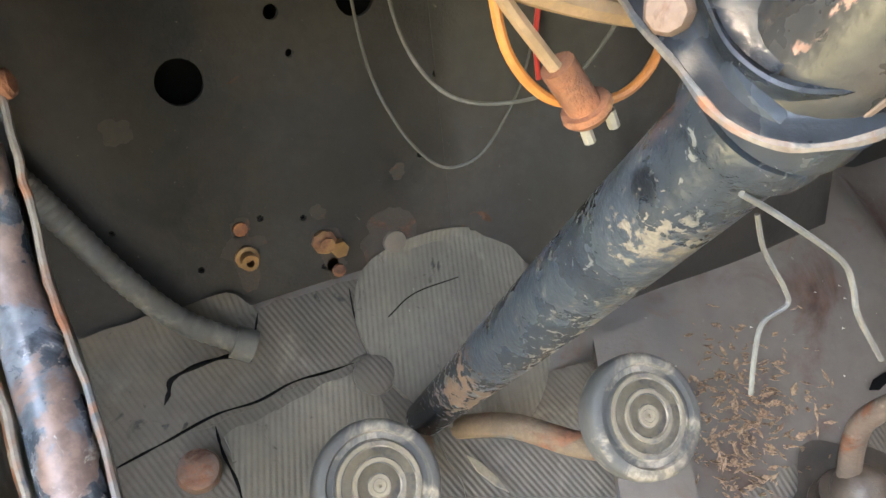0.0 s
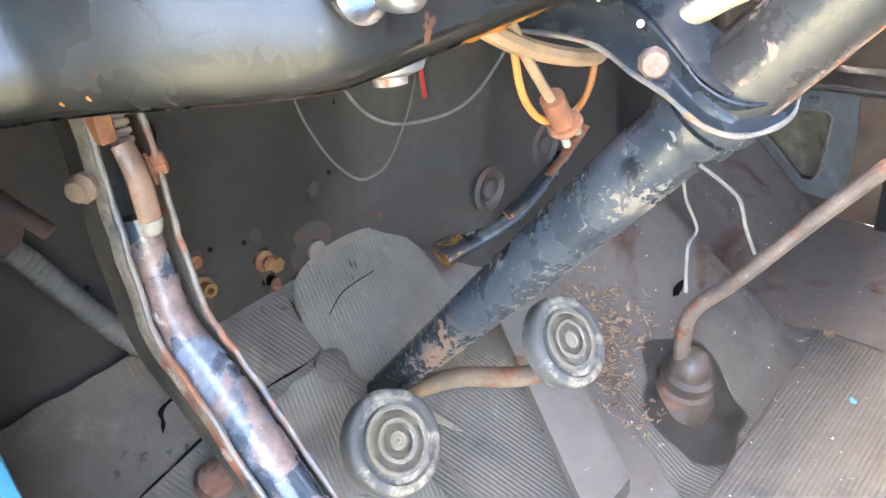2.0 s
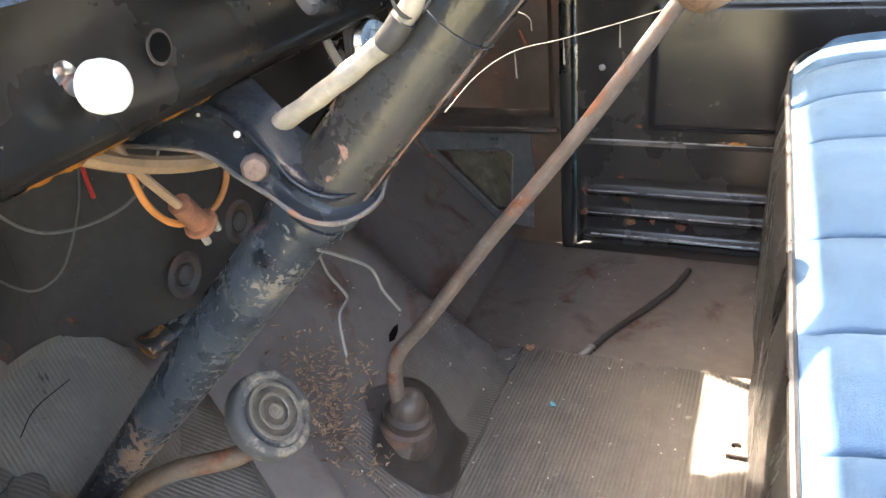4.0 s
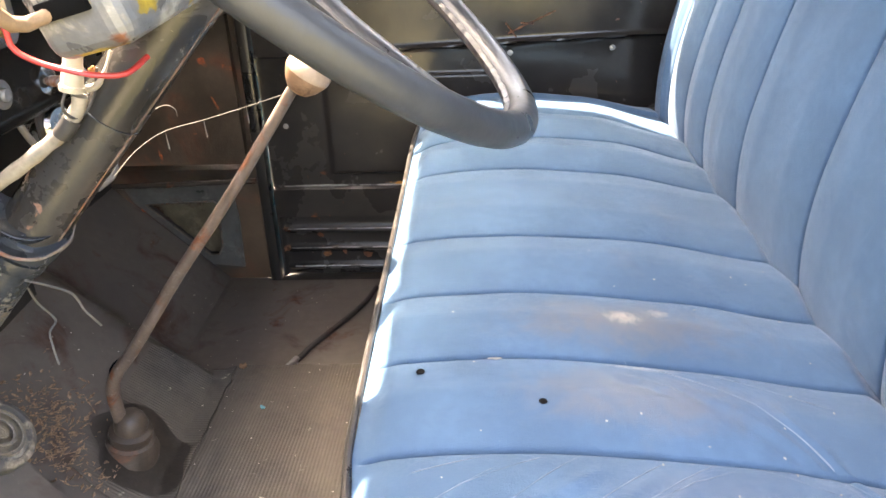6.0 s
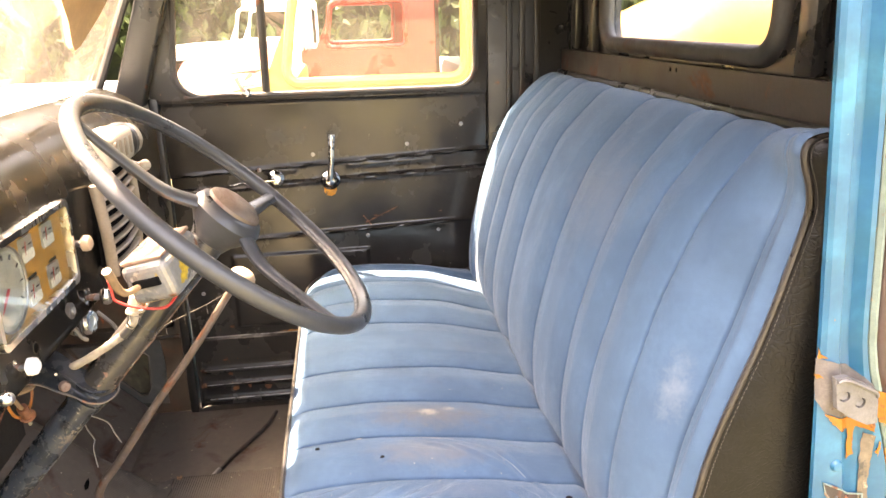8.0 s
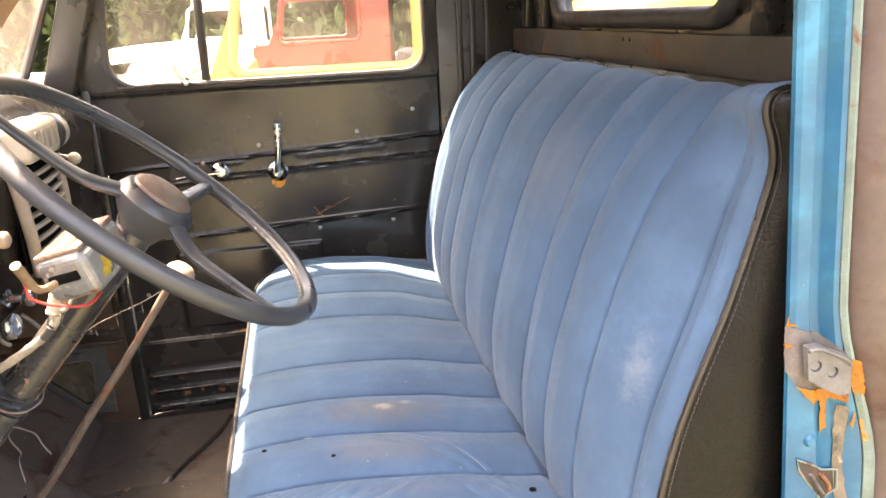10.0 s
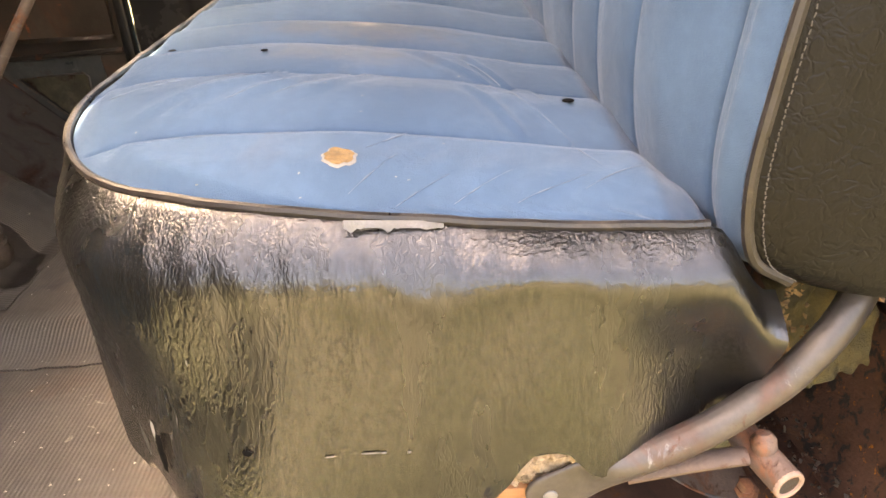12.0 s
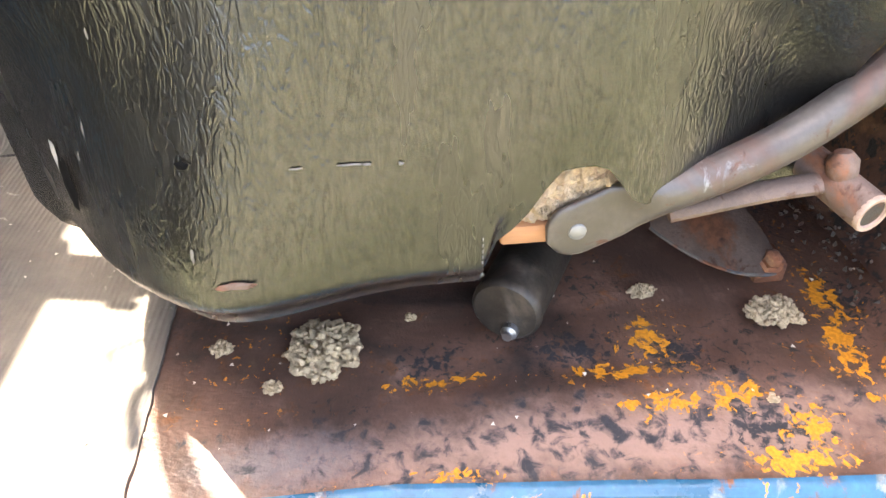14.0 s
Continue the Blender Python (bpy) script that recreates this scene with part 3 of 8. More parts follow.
def glass(name, rough=0.0, tint=(0.95, 0.97, 0.96)):
    m = bpy.data.materials.new(name)
    m.use_nodes = True
    nt = m.node_tree
    nt.nodes.remove(nt.nodes["Principled BSDF"])
    tr, gl, mx = nt.nodes.new("ShaderNodeBsdfTransparent"), nt.nodes.new("ShaderNodeBsdfGlossy"), nt.nodes.new("ShaderNodeMixShader")
    tr.inputs[0].default_value, gl.inputs["Roughness"].default_value = (*tint, 1), rough + 0.02
    lw = nd(nt, "ShaderNodeLayerWeight", Blend=0.5)
    pw, ml = nt.nodes.new("ShaderNodeMath"), nt.nodes.new("ShaderNodeMath")
    pw.operation, ml.operation = "POWER", "MULTIPLY_ADD"
    pw.inputs[1].default_value, ml.inputs[1].default_value, ml.inputs[2].default_value = 4.0, 0.7, 0.025
    for a, b in ((lw.outputs["Facing"], pw.inputs[0]), (pw.outputs[0], ml.inputs[0]), (ml.outputs[0], mx.inputs[0]), (tr.outputs[0], mx.inputs[1]), (gl.outputs[0], mx.inputs[2]), (mx.outputs[0], nt.nodes["Material Output"].inputs[0])):
        nt.links.new(a, b)
    return m


m_glass = glass("window_glass")


def dusty(name, share):
    """Window glass with a film of dust that scatters the daylight."""
    m = glass(name)
    nt = m.node_tree
    out = nt.nodes["Material Output"].inputs[0]
    clear = out.links[0].from_socket
    df, tl, half, mx = nt.nodes.new("ShaderNodeBsdfDiffuse"), nt.nodes.new("ShaderNodeBsdfTranslucent"), nt.nodes.new("ShaderNodeMixShader"), nt.nodes.new("ShaderNodeMixShader")
    for n in (df, tl):
        n.inputs[0].default_value = (0.62, 0.57, 0.48, 1)
    tx = nd(nt, "ShaderNodeTexNoise", Scale=5.0, Detail=6.0, Roughness=0.65)
    nt.links.new(nt.nodes.new("ShaderNodeTexCoord").outputs["Object"], tx.inputs["Vector"])
    nt.links.new(mixval(nt, ramp(nt, tx.outputs[0], 0.35, 0.7), share * 0.5, share * 1.5), mx.inputs[0])
    for a, b in ((df.outputs[0], half.inputs[1]), (tl.outputs[0], half.inputs[2]), (clear, mx.inputs[1]), (half.outputs[0], mx.inputs[2]), (mx.outputs[0], out)):
        nt.links.new(a, b)
    return m


m_windscreen = dusty("dusty_windscreen_glass", 0.05)
m_sideglass = dusty("dusty_side_glass", 0.03)


# ---- mesh helpers ----
def thing(name, at, label, category, group="", kind=""):
    e = new(name)
    e.location = at
    e.empty_display_size = 0.05
    return tagged(e, label, category, group, kind)


def root_at(ob):
    while ob.parent:
        ob = ob.parent
    return ob.location.copy()


def part(name, bm, material, parent=None, label="", smooth=40.0, kind="", category=""):
    """Links a bmesh, given in world places, as one mesh object under a thing or a part."""
    if parent:
        bmesh.ops.translate(bm, verts=bm.verts, vec=-root_at(parent))
    me = bpy.data.meshes.new(name)
    bmesh.ops.recalc_face_normals(bm, faces=bm.faces)
    bm.to_mesh(me)
    bm.free()
    me.materials.append(material)
    if smooth:
        me.shade_smooth()
        me.set_sharp_from_angle(angle=radians(smooth))
    ob = new(name, me)
    ob.parent = parent
    return tagged(ob, label, category, "", kind)


def structure(name, bm, material, label, category, smooth=40.0):
    ob = part(name, bm, material, None, label, smooth, "structure", category)
    return ob


def box(x0, x1, y0, y1, z0, z1, bevel=0.0, seg=2):
    bm = bmesh.new()
    bmesh.ops.create_cube(bm, size=1)
    bmesh.ops.scale(bm, vec=(x1 - x0, y1 - y0, z1 - z0), verts=bm.verts)
    bmesh.ops.translate(bm, vec=((x0 + x1) / 2, (y0 + y1) / 2, (z0 + z1) / 2), verts=bm.verts)
    if bevel:
        bmesh.ops.bevel(bm, geom=bm.edges[:], offset=bevel, segments=seg, affect="EDGES", profile=0.5)
    return bm


def spline(pts, n=8):
    """Catmull-Rom through the points."""
    P = [Vector(p) for p in pts]
    P = [2 * P[0] - P[1]] + P + [2 * P[-1] - P[-2]]
    out = []
    for i in range(1, len(P) - 2):
        a, b, c, d = P[i - 1:i + 3]
        for k in range(n):
            t = k / n
            out.append(0.5 * ((2 * b) + (c - a) * t + (2 * a - 5 * b + 4 * c - d) * t * t + (3 * b - a - 3 * c + d) * t ** 3))
    return out + [P[-2]]


def tube(pts, r, seg=10, smooth_n=0, flat=1.0, up=None, closed=False, bm=None):
    """A round bar along points; r a number or a function of 0..1; flat squeezes it along its first normal."""
    bm = bm or bmesh.new()
    P = spline(pts, smooth_n) if smooth_n else [Vector(p) for p in pts]
    n = len(P)
    rings, nrm = [], None
    for i, p in enumerate(P):
        if closed:
            d = (P[(i + 1) % n] - P[i - 1]).normalized()
        else:
            d = (P[min(i + 1, n - 1)] - P[max(i - 1, 0)]).normalized()
        if nrm is None:
            ref = Vector(up) if up else (Vector((0, 0, 1)) if abs(d.z) < 0.9 else Vector((1, 0, 0)))
            nrm = (ref - ref.dot(d) * d).normalized()
        else:
            nrm = (nrm - nrm.dot(d) * d).normalized()
        b = d.cross(nrm)
        rr = r(i / max(1, n - 1)) if callable(r) else r
        rings.append([bm.verts.new(p + nrm * math.cos(a) * rr * flat + b * math.sin(a) * rr)
                      for a in (2 * math.pi * k / seg for k in range(seg))])
    for i in range(n if closed else n - 1):
        q, w = rings[i], rings[(i + 1) % n]
        for k in range(seg):
            bm.faces.new((q[k], q[(k + 1) % seg], w[(k + 1) % seg], w[k]))
    if not closed:
        bm.faces.new(rings[0][::-1])
        bm.faces.new(rings[-1])
    return bm


def lathe(profile, at, axis=(0, 0, 1), seg=32, bm=None):
    """Turns (radius, height) pairs round an axis through at."""
    bm = bm or bmesh.new()
    q = Vector(axis).to_track_quat("Z", "Y")
    rings = []
    for r, h in profile:
        if r < 1e-6:
            rings.append([bm.verts.new(Vector(at) + q @ Vector((0, 0, h)))])
        else:
            rings.append([bm.verts.new(Vector(at) + q @ Vector((r * math.cos(2 * math.pi * k / seg), r * math.sin(2 * math.pi * k / seg), h))) for k in range(seg)])
    for a, b in zip(rings, rings[1:]):
        for k in range(seg):
            k2 = (k + 1) % seg
            if len(a) == 1 and len(b) > 1:
                bm.faces.new((a[0], b[k], b[k2]))
            elif len(b) == 1 and len(a) > 1:
                bm.faces.new((a[k], a[k2], b[0]))
            elif len(a) > 1:
                bm.faces.new((a[k], a[k2], b[k2], b[k]))
    for ring, flip in ((rings[0], True), (rings[-1], False)):
        if len(ring) > 1:
            bm.faces.new(ring[::-1] if flip else ring)
    return bm


def sheet(fn, nu, nv, thick=0.0):
    """A surface fn(u, v) -> place, u and v from 0 to 1, with a thickness."""
    bm = bmesh.new()
    g = [[bm.verts.new(fn(i / nu, j / nv)) for j in range(nv + 1)] for i in range(nu + 1)]
    for i in range(nu):
        for j in range(nv):
            bm.faces.new((g[i][j], g[i + 1][j], g[i + 1][j + 1], g[i][j + 1]))
    if isinstance(thick, tuple):
        ex = bmesh.ops.extrude_face_region(bm, geom=bm.faces[:])
        bmesh.ops.translate(bm, verts=[e for e in ex["geom"] if isinstance(e, bmesh.types.BMVert)], vec=thick)
    elif thick:
        bmesh.ops.solidify(bm, geom=bm.faces[:], thickness=thick)
    return bm


def loop_rect(a0, a1, b0, b1, r, n=6):
    """A rounded rectangle in two axes; r: one radius or four (a0b0, a1b0, a1b1, a0b1)."""
    rs = r if isinstance(r, (tuple, list)) else (r,) * 4
    out = []
    for (ca, cb, start), q in zip(((a0, b0, 180), (a1, b0, 270), (a1, b1, 0), (a0, b1, 90)), rs):
        oa, ob_ = (ca + q if ca == a0 else ca - q), (cb + q if cb == b0 else cb - q)
        for k in range(n + 1):
            t = radians(start + 90 * k / n)
            out.append((oa + q * math.cos(t), ob_ + q * math.sin(t)))
    return out


def slab(outer, holes, place, depth):
    """A plate with openings: outlines in two axes, laid into the world by place(a, b, d) for d = 0 and depth."""
    bm = bmesh.new()
    edges = []
    for loop in [outer] + list(holes):
        vs = [bm.verts.new(place(a, b, 0.0)) for a, b in loop]
        edges += [bm.edges.new((vs[i], vs[(i + 1) % len(vs)])) for i in range(len(vs))]
    bmesh.ops.triangle_fill(bm, edges=edges, use_beauty=True, use_dissolve=False)
    if depth:
        ex = bmesh.ops.extrude_face_region(bm, geom=bm.faces[:])
        off = Vector(place(0, 0, depth)) - Vector(place(0, 0, 0.0))
        bmesh.ops.translate(bm, verts=[v for v in ex["geom"] if isinstance(v, bmesh.types.BMVert)], vec=off)
    return bm


def on_x(x):
    return lambda a, b, d: (x + d, a, b)


def on_y(y):
    return lambda a, b, d: (a, y + d, b)


def on_z(z):
    return lambda a, b, d: (a, b, z + d)


def ball(at, r, seg=16, squash=1.0, bm=None):
    return lathe([(r * math.sin(math.pi * k / 10) if 0 < k < 10 else 0.0, -squash * r * math.cos(math.pi * k / 10)) for k in range(11)], at, seg=seg, bm=bm)


def bolt_head(at, axis, r=0.007, h=0.005, bm=None):
    return lathe([(r * 1.5, 0), (r * 1.5, h * 0.25), (r, h * 0.3), (r, h), (r * 0.7, h * 1.2), (0, h * 1.2)], at, axis, 6, bm)


def smoothstep(a, b, x):
    t = max(0.0, min(1.0, (x - a) / (b - a)))
    return t * t * (3 - 2 * t)


def wob(p, s, a):
    return a * noise.noise(Vector(p) * s)


# ---- the cab ----
XL, XR, YF, YB = -0.14, 1.24, 0.569, -0.86


def toe(y):
    return 0.813 * (y - 0.20)


def ground_z(x, y):
    """Height of the cab floor: flat pan, low tunnel in the middle, sloping toe board in front."""
    hump = 0.03 * smoothstep(0.36, 0.43, x) * (1 - smoothstep(0.845, 0.865, x))
    pan = -0.004 * smoothstep(-0.065, -0.05, x) * (1 - smoothstep(0.02, 0.035, x)) * smoothstep(-0.65, -0.635, y) * (1 - smoothstep(-0.395, -0.38, y))
    rear = 0.020 * (1 - smoothstep(-0.785, -0.765, y + 0.25 * (x + 0.04)))
    far = smoothstep(0.80, 0.92, x)
    return max(hump + pan + rear, toe(y) * (1 - far) + 0.98 * (y - 0.338) * far)


def sill_x(y):
    """Outer edge of the floor, running out a little towards the rear."""
    return -0.143 - 0.09 * max(0.0, -0.378 - y)


def floor_fn(u, v):
    y = -0.86 + 1.06 * v
    x = sill_x(y) + (1.26 - sill_x(y)) * u
    return (x, y, ground_z(x, y) + wob((x, y, 0), 9, 0.0015))


structure("floor", sheet(floor_fn, 150, 110, (0, 0, -0.012)), m_floor, "rusted steel cab floor with yellow paint flakes", "floor")
structure("floor_rear_rise", sheet(lambda u, v: (-0.12 + 1.33 * u, -0.788 - 0.068 * v, 0.022 + 0.15 * v * v + wob((u * 14, v, 6), 4, 0.002)), 50, 12, (0, -0.004, 0)), m_rise, "rusted pressed rise of the floor behind the seat", "floor")
structure("toe_board", sheet(lambda u, v: (-0.15 + 1.41 * u, 0.20 + 0.37 * v, ground_z(-0.15 + 1.41 * u, 0.20 + 0.37 * v) + wob((u * 1.4, v, 3), 7, 0.002)), 70, 24, (0, 0, -0.012)),
          m_toe, "grey steel toe board sloping up to the firewall", "floor")


def mat_patch(name, c, material, label, nu=24, nv=24, lift=0.004, ragged=0.004):
    """A worn sheet of rubber lying on the floor between four corners (x, y)."""
    def fn(u, v):
        a = Vector(c[0]).lerp(Vector(c[1]), u)
        b = Vector(c[3]).lerp(Vector(c[2]), u)
        p = a.lerp(b, v)
        e = min(u, 1 - u, v, 1 - v)
        k = ragged * (1 - smoothstep(0, 0.1, e))
        x, y = p.x + k * noise.noise(Vector((p.x * 45, p.y * 45, 1))), p.y + k * noise.noise(Vector((p.x * 45, p.y * 45, 5)))
        return (x, y, ground_z(x, y) + lift + wob((x, y, 7), 16, 0.0022))
    bm = sheet(fn, nu, nv, (0, 0, -lift * 0.9))
    ob = part(name, bm, material, None, label, 40)
    return tagged(ob, label, "floor mat", "pieces of the floor mat")


mat_patch("floor_mat", ((0.345, -0.20), (0.86, -0.20), (0.86, 0.205), (0.345, 0.205)), m_ribmat_y, "grey ribbed rubber mat over the tunnel", 60, 50)
mat_patch("floor_mat", ((-0.135, -0.20), (0.340, -0.20), (0.340, 0.205), (-0.135, 0.205)), m_ribmat_y, "grey ribbed rubber mat in the driver's footwell", 60, 50)
mat_patch("floor_mat", ((0.46, 0.208), (0.84, 0.208), (0.80, 0.33), (0.50, 0.33)), m_ribmat, "ribbed rubber mat end under the gear lever", 40, 24)
mat_patch("floor_mat", ((-0.06, 0.22), (0.095, 0.22), (0.10, 0.532), (-0.05, 0.562)), m_mat_a, "cracked ribbed rubber mat on the toe board")
mat_patch("floor_mat", ((0.105, 0.24), (0.262, 0.24), (0.235, 0.500), (0.112, 0.487)), m_mat_b, "cracked ribbed rubber mat under the clutch pedal", 30, 30, 0.008)
mat_patch("floor_mat", ((0.085, 0.497), (0.243, 0.508), (0.250, 0.562), (0.168, 0.562)), m_mat_a, "torn strip of ribbed rubber mat", lift=0.005)
mat_patch("floor_mat", ((0.272, 0.24), (0.345, 0.24), (0.430, 0.445), (0.270, 0.470)), m_mat_a, "ribbed rubber mat piece beside the tunnel", 24, 30, 0.0075)


def low_mat(u, v):
    """The lowest mat: up the toe board and a little way up the firewall."""
    x = -0.068 + 0.42 * u
    s = 0.215 + (0.345 + 0.026 * (1 - smoothstep(0.15, 0.172, x)) + 0.003 * noise.noise(Vector((x * 40, 0, 0)))) * v
    if s > 0.556:
        return (x, 0.5615, toe(0.556) + 0.005 + (s - 0.556) * 0.95)
    return (x, s, toe(s) + 0.0035 + wob((u, v, 11), 8, 0.0008))


tagged(part("floor_mat", sheet(low_mat, 60, 60, (0, 0.0015, -0.0025)), m_mat_a, None, "dusty tan-grey rubber mat lining the toe board", 50), category="floor mat", group="pieces of the floor mat")
for pts, r in (([(0.078, 0.518), (0.0836, 0.5247), (0.0887, 0.5324), (0.1094, 0.5356), (0.134, 0.5345), (0.148, 0.530)], 0.0022), ([(0.15, 0.526), (0.158, 0.54), (0.168, 0.556)], 0.0011),
               ([(0.0222, 0.4903), (0.05, 0.494), (0.0734, 0.497), (0.112, 0.5018), (0.145, 0.501), (0.1747, 0.5045), (0.205, 0.503), (0.228, 0.503)], 0.0014), ([(0.1087, 0.4956), (0.1079, 0.4777), (0.111, 0.4558), (0.107, 0.42)], 0.0014),
               ([(0.249, 0.5546), (0.244, 0.535), (0.2434, 0.521), (0.2425, 0.508)], 0.001), ([(0.2523, 0.4813), (0.262, 0.476), (0.2708, 0.4733)], 0.0012)):
    crack = tube([(x, y, toe(y) + 0.0085 + 0.0004 * math.sin(x * 900)) for x, y in pts], lambda t, r=r: r * (0.55 + 0.6 * abs(math.sin(t * 13))) * min(1, 0.3 + 4 * t, 0.3 + 4 * (1 - t)), 6, 6, flat=0.6)
    tagged(part("mat_crack", crack, m_dark, None, "dark torn joint between pieces of rubber mat"), category="crack", group="cracks in the floor mat")


def disc_fn(u, v):
    a, r = 2 * math.pi * u, 0.078 * v * (1 + 0.05 * math.sin(3 * 2 * math.pi * u))
    x, y = 0.328 + r * 1.1 * math.cos(a), 0.505 + r * math.sin(a)
    if y > YF - 0.004:
        return (x, YF - 0.004, toe(YF - 0.004) + 0.010 + (y - YF + 0.004) * 0.9)
    return (x, y, toe(y) + 0.010 + wob((x, y, 2), 20, 0.003))


tagged(part("floor_mat", sheet(disc_fn, 40, 12, (0, 0.003, -0.006)), m_mat_b, None, "round cracked rubber cover at the column foot"), category="floor mat", group="pieces of the floor mat")
structure("floor_panel", sheet(lambda u, v: (0.868 + 0.35 * u, -0.21 + 0.535 * v, 0.0045 + wob((u, v, 9), 5, 0.0015)), 20, 20, (0, 0, -0.003)), m_panel, "smooth grey floor panel in the passenger footwell", "floor")
crack = bmesh.new()
tube([(0.270, 0.522, toe(0.522) + 0.0125), (0.30, 0.532, toe(0.532) + 0.0125), (0.345, 0.533, toe(0.533) + 0.0125)], 0.0006, 5, 4, bm=crack)
tagged(part("mat_crack", crack, m_dark, None, "dark crack in the rubber cover"), category="crack")
# plate along the tunnel's edge
plate = sheet(lambda u, v: ((1 - v) * (0.345 + 0.075 * u) + v * (0.432 + 0.07 * u), 0.265 + 0.185 * v, toe(0.265 + 0.185 * v) + 0.026), 2, 8, (0, 0, -0.024))
structure("tunnel_cover", plate, m_toe, "flat grey steel cover plate along the tunnel", "cover plate")

# firewall with its holes
def circ(cx, cz, r, n=20):
    return [(cx + r * math.cos(2 * math.pi * k / n), cz + r * math.sin(2 * math.pi * k / n)) for k in range(n)]


holes = [circ(0.156, 0.495, 0.0175), circ(0.299, 0.533, 0.016), circ(0.232, 0.532, 0.006, 12), circ(0.314, 0.383, 0.0035, 8), circ(0.337, 0.393, 0.003, 8), circ(0.225, 0.365, 0.003, 8),
         circ(0.135, 0.345, 0.003, 8), circ(0.19, 0.375, 0.003, 8), circ(0.08, 0.395, 0.0025, 8), circ(0.235, 0.315, 0.003, 8), circ(0.36, 0.46, 0.003, 8), circ(0.24, 0.50, 0.0035, 8)]
structure("firewall", slab([(-0.15, 0.19), (1.26, 0.19), (1.26, 0.96), (-0.15, 0.96)], holes, on_y(YF), 0.006), m_fire, "dusty dark firewall with bare bolt holes", "wall", 30)
# black plate behind the bolt holes stands for the unlit bay
structure("firewall_backing", box(-0.15, 1.26, YF + 0.03, YF + 0.05, 0.2, 0.93), m_dark, "black backing plate standing for the dark bay behind the firewall", "wall")
# pressed panel right of the column
def panel_fn(u, v):
    x = 0.36 + 0.415 * u
    y = YF - 0.0007 - 0.084 * smoothstep(0.36, 0.50, x) * (1 - smoothstep(0.762, 0.775, x)) + (wob((x, v, 5), 6, 0.003) - 0.003) * smoothstep(0.0, 0.25, u)
    return (x, y, 0.20 + 0.75 * v)


structure("firewall_panel", sheet(panel_fn, 60, 30, (0, 0.002, 0)), m_fire, "raised pressed panel of the firewall", "wall")
# side walls of the footwell
structure("kick_panel_left", slab([(0.235, -0.01), (0.575, -0.01), (0.575, 0.62), (0.235, 0.62)], [], lambda a, b, d: (-0.066 + (a - 0.235) * 0.08 - d, a, b), 0.008), m_fire, "dusty side panel of the footwell", "wall")
structure("door_post_lip", box(-0.165, -0.0660, 0.223, 0.2335, -0.02, 0.95, 0.003), m_blue, "sky-blue lip of the front door post", "door post")
structure("door_post_front", box(-0.165, -0.072, 0.236, 0.30, -0.02, 0.95, 0.008), m_blue, "sky-blue front door post", "door post")


def kick_fn(u, v):
    y, z = 0.232 + 0.345 * u, 0.0 + 0.64 * v
    rec = smoothstep(0.333, 0.340, y) * smoothstep(0.0, 0.008, z - max(0.056, 0.188 - 1.02 * (0.509 - y))) * (1 - smoothstep(0.186, 0.194, z))
    up = smoothstep(0.262, 0.272, z) * smoothstep(0.255, 0.265, y) * (1 - smoothstep(0.545, 0.555, y)) * (1 - smoothstep(0.595, 0.605, z))
    return (1.24 + 0.018 * rec + 0.014 * up + wob((y, z, 0), 8, 0.002), y, z)


structure("kick_panel_right", sheet(kick_fn, 60, 80, 0.004), m_rusty, "rusty pressed side panel of the passenger footwell", "wall")
structure("kick_panel_recess", sheet(lambda u, v: (1.2545 + wob((u, v, 2), 4, 0.0012), 0.334 + 0.172 * u, max(0.054, 0.190 - 1.02 * (0.509 - 0.334 - 0.172 * u)) * (1 - v) + 0.194 * v), 30, 14, 0.0015), m_recess, "rust-stained olive paint in the recess of the side panel", "panel")
RECESS = [(0.500, 0.187), (0.348, 0.193), (0.338, 0.184), (0.345, 0.082), (0.355, 0.064), (0.374, 0.062)]
structure("recess_border", slab([(0.545, 0.232), (0.302, 0.236), (0.296, 0.150), (0.300, 0.030), (0.372, 0.038), (0.525, 0.192)], [RECESS], on_x(1.2378), 0.003), m_border, "worn blue-grey flat border of the side panel recess", "panel")
structure("recess_edge", tube([(1.2375, y, z) for y, z in RECESS], 0.0028, 8, closed=True), m_bareedge, "bare rolled edge of the side panel recess", "panel")
structure("kick_rail", tube([(1.234, 0.245, 0.240), (1.233, 0.33, 0.238), (1.233, 0.44, 0.235), (1.234, 0.56, 0.232)], lambda t: 0.0065 + 0.0008 * math.sin(t * 40), 8, 8), m_ledge, "rusty ridge across the side panel", "panel")
structure("cowl_side_right", box(1.245, 1.275, 0.236, 0.64, 0.60, 0.945, 0.005), m_whitebody, "sun-bleached pale cowl side", "body panel")
structure("cowl_side_left", box(-0.165, -0.072, 0.302, 0.64, -0.02, 0.945, 0.006), m_blue, "sky-blue cowl side", "body panel")
structure("door_post_right", box(1.222, 1.26, 0.216, 0.240, 0.0, 0.90, 0.005), m_black, "black front post of the passenger door", "door post")


def stain(at, r, seed, drip=0.0):
    """Thin brown rust bloom round a fitting on the firewall."""
    def fn(u, v):
        a = 2 * math.pi * u
        q = r * v * (1 + 0.45 * noise.noise(Vector((math.cos(a) * 1.6, math.sin(a) * 1.6, seed))) + 0.15 * noise.noise(Vector((math.cos(a) * 5, math.sin(a) * 5, seed))))
        z = q * math.sin(a)
        return (at[0] + q * math.cos(a) * (0.6 if drip and z < 0 else 1), YF - 0.0004, at[1] + (z * (1 + drip) if z < 0 else z))
    ob = part("rust_stain", sheet(fn, 36, 6, (0, -0.0004, 0)), m_stain, None, "dark rust bloom round a firewall fitting")
    return tagged(ob, category="stain", group="stains on the firewall")


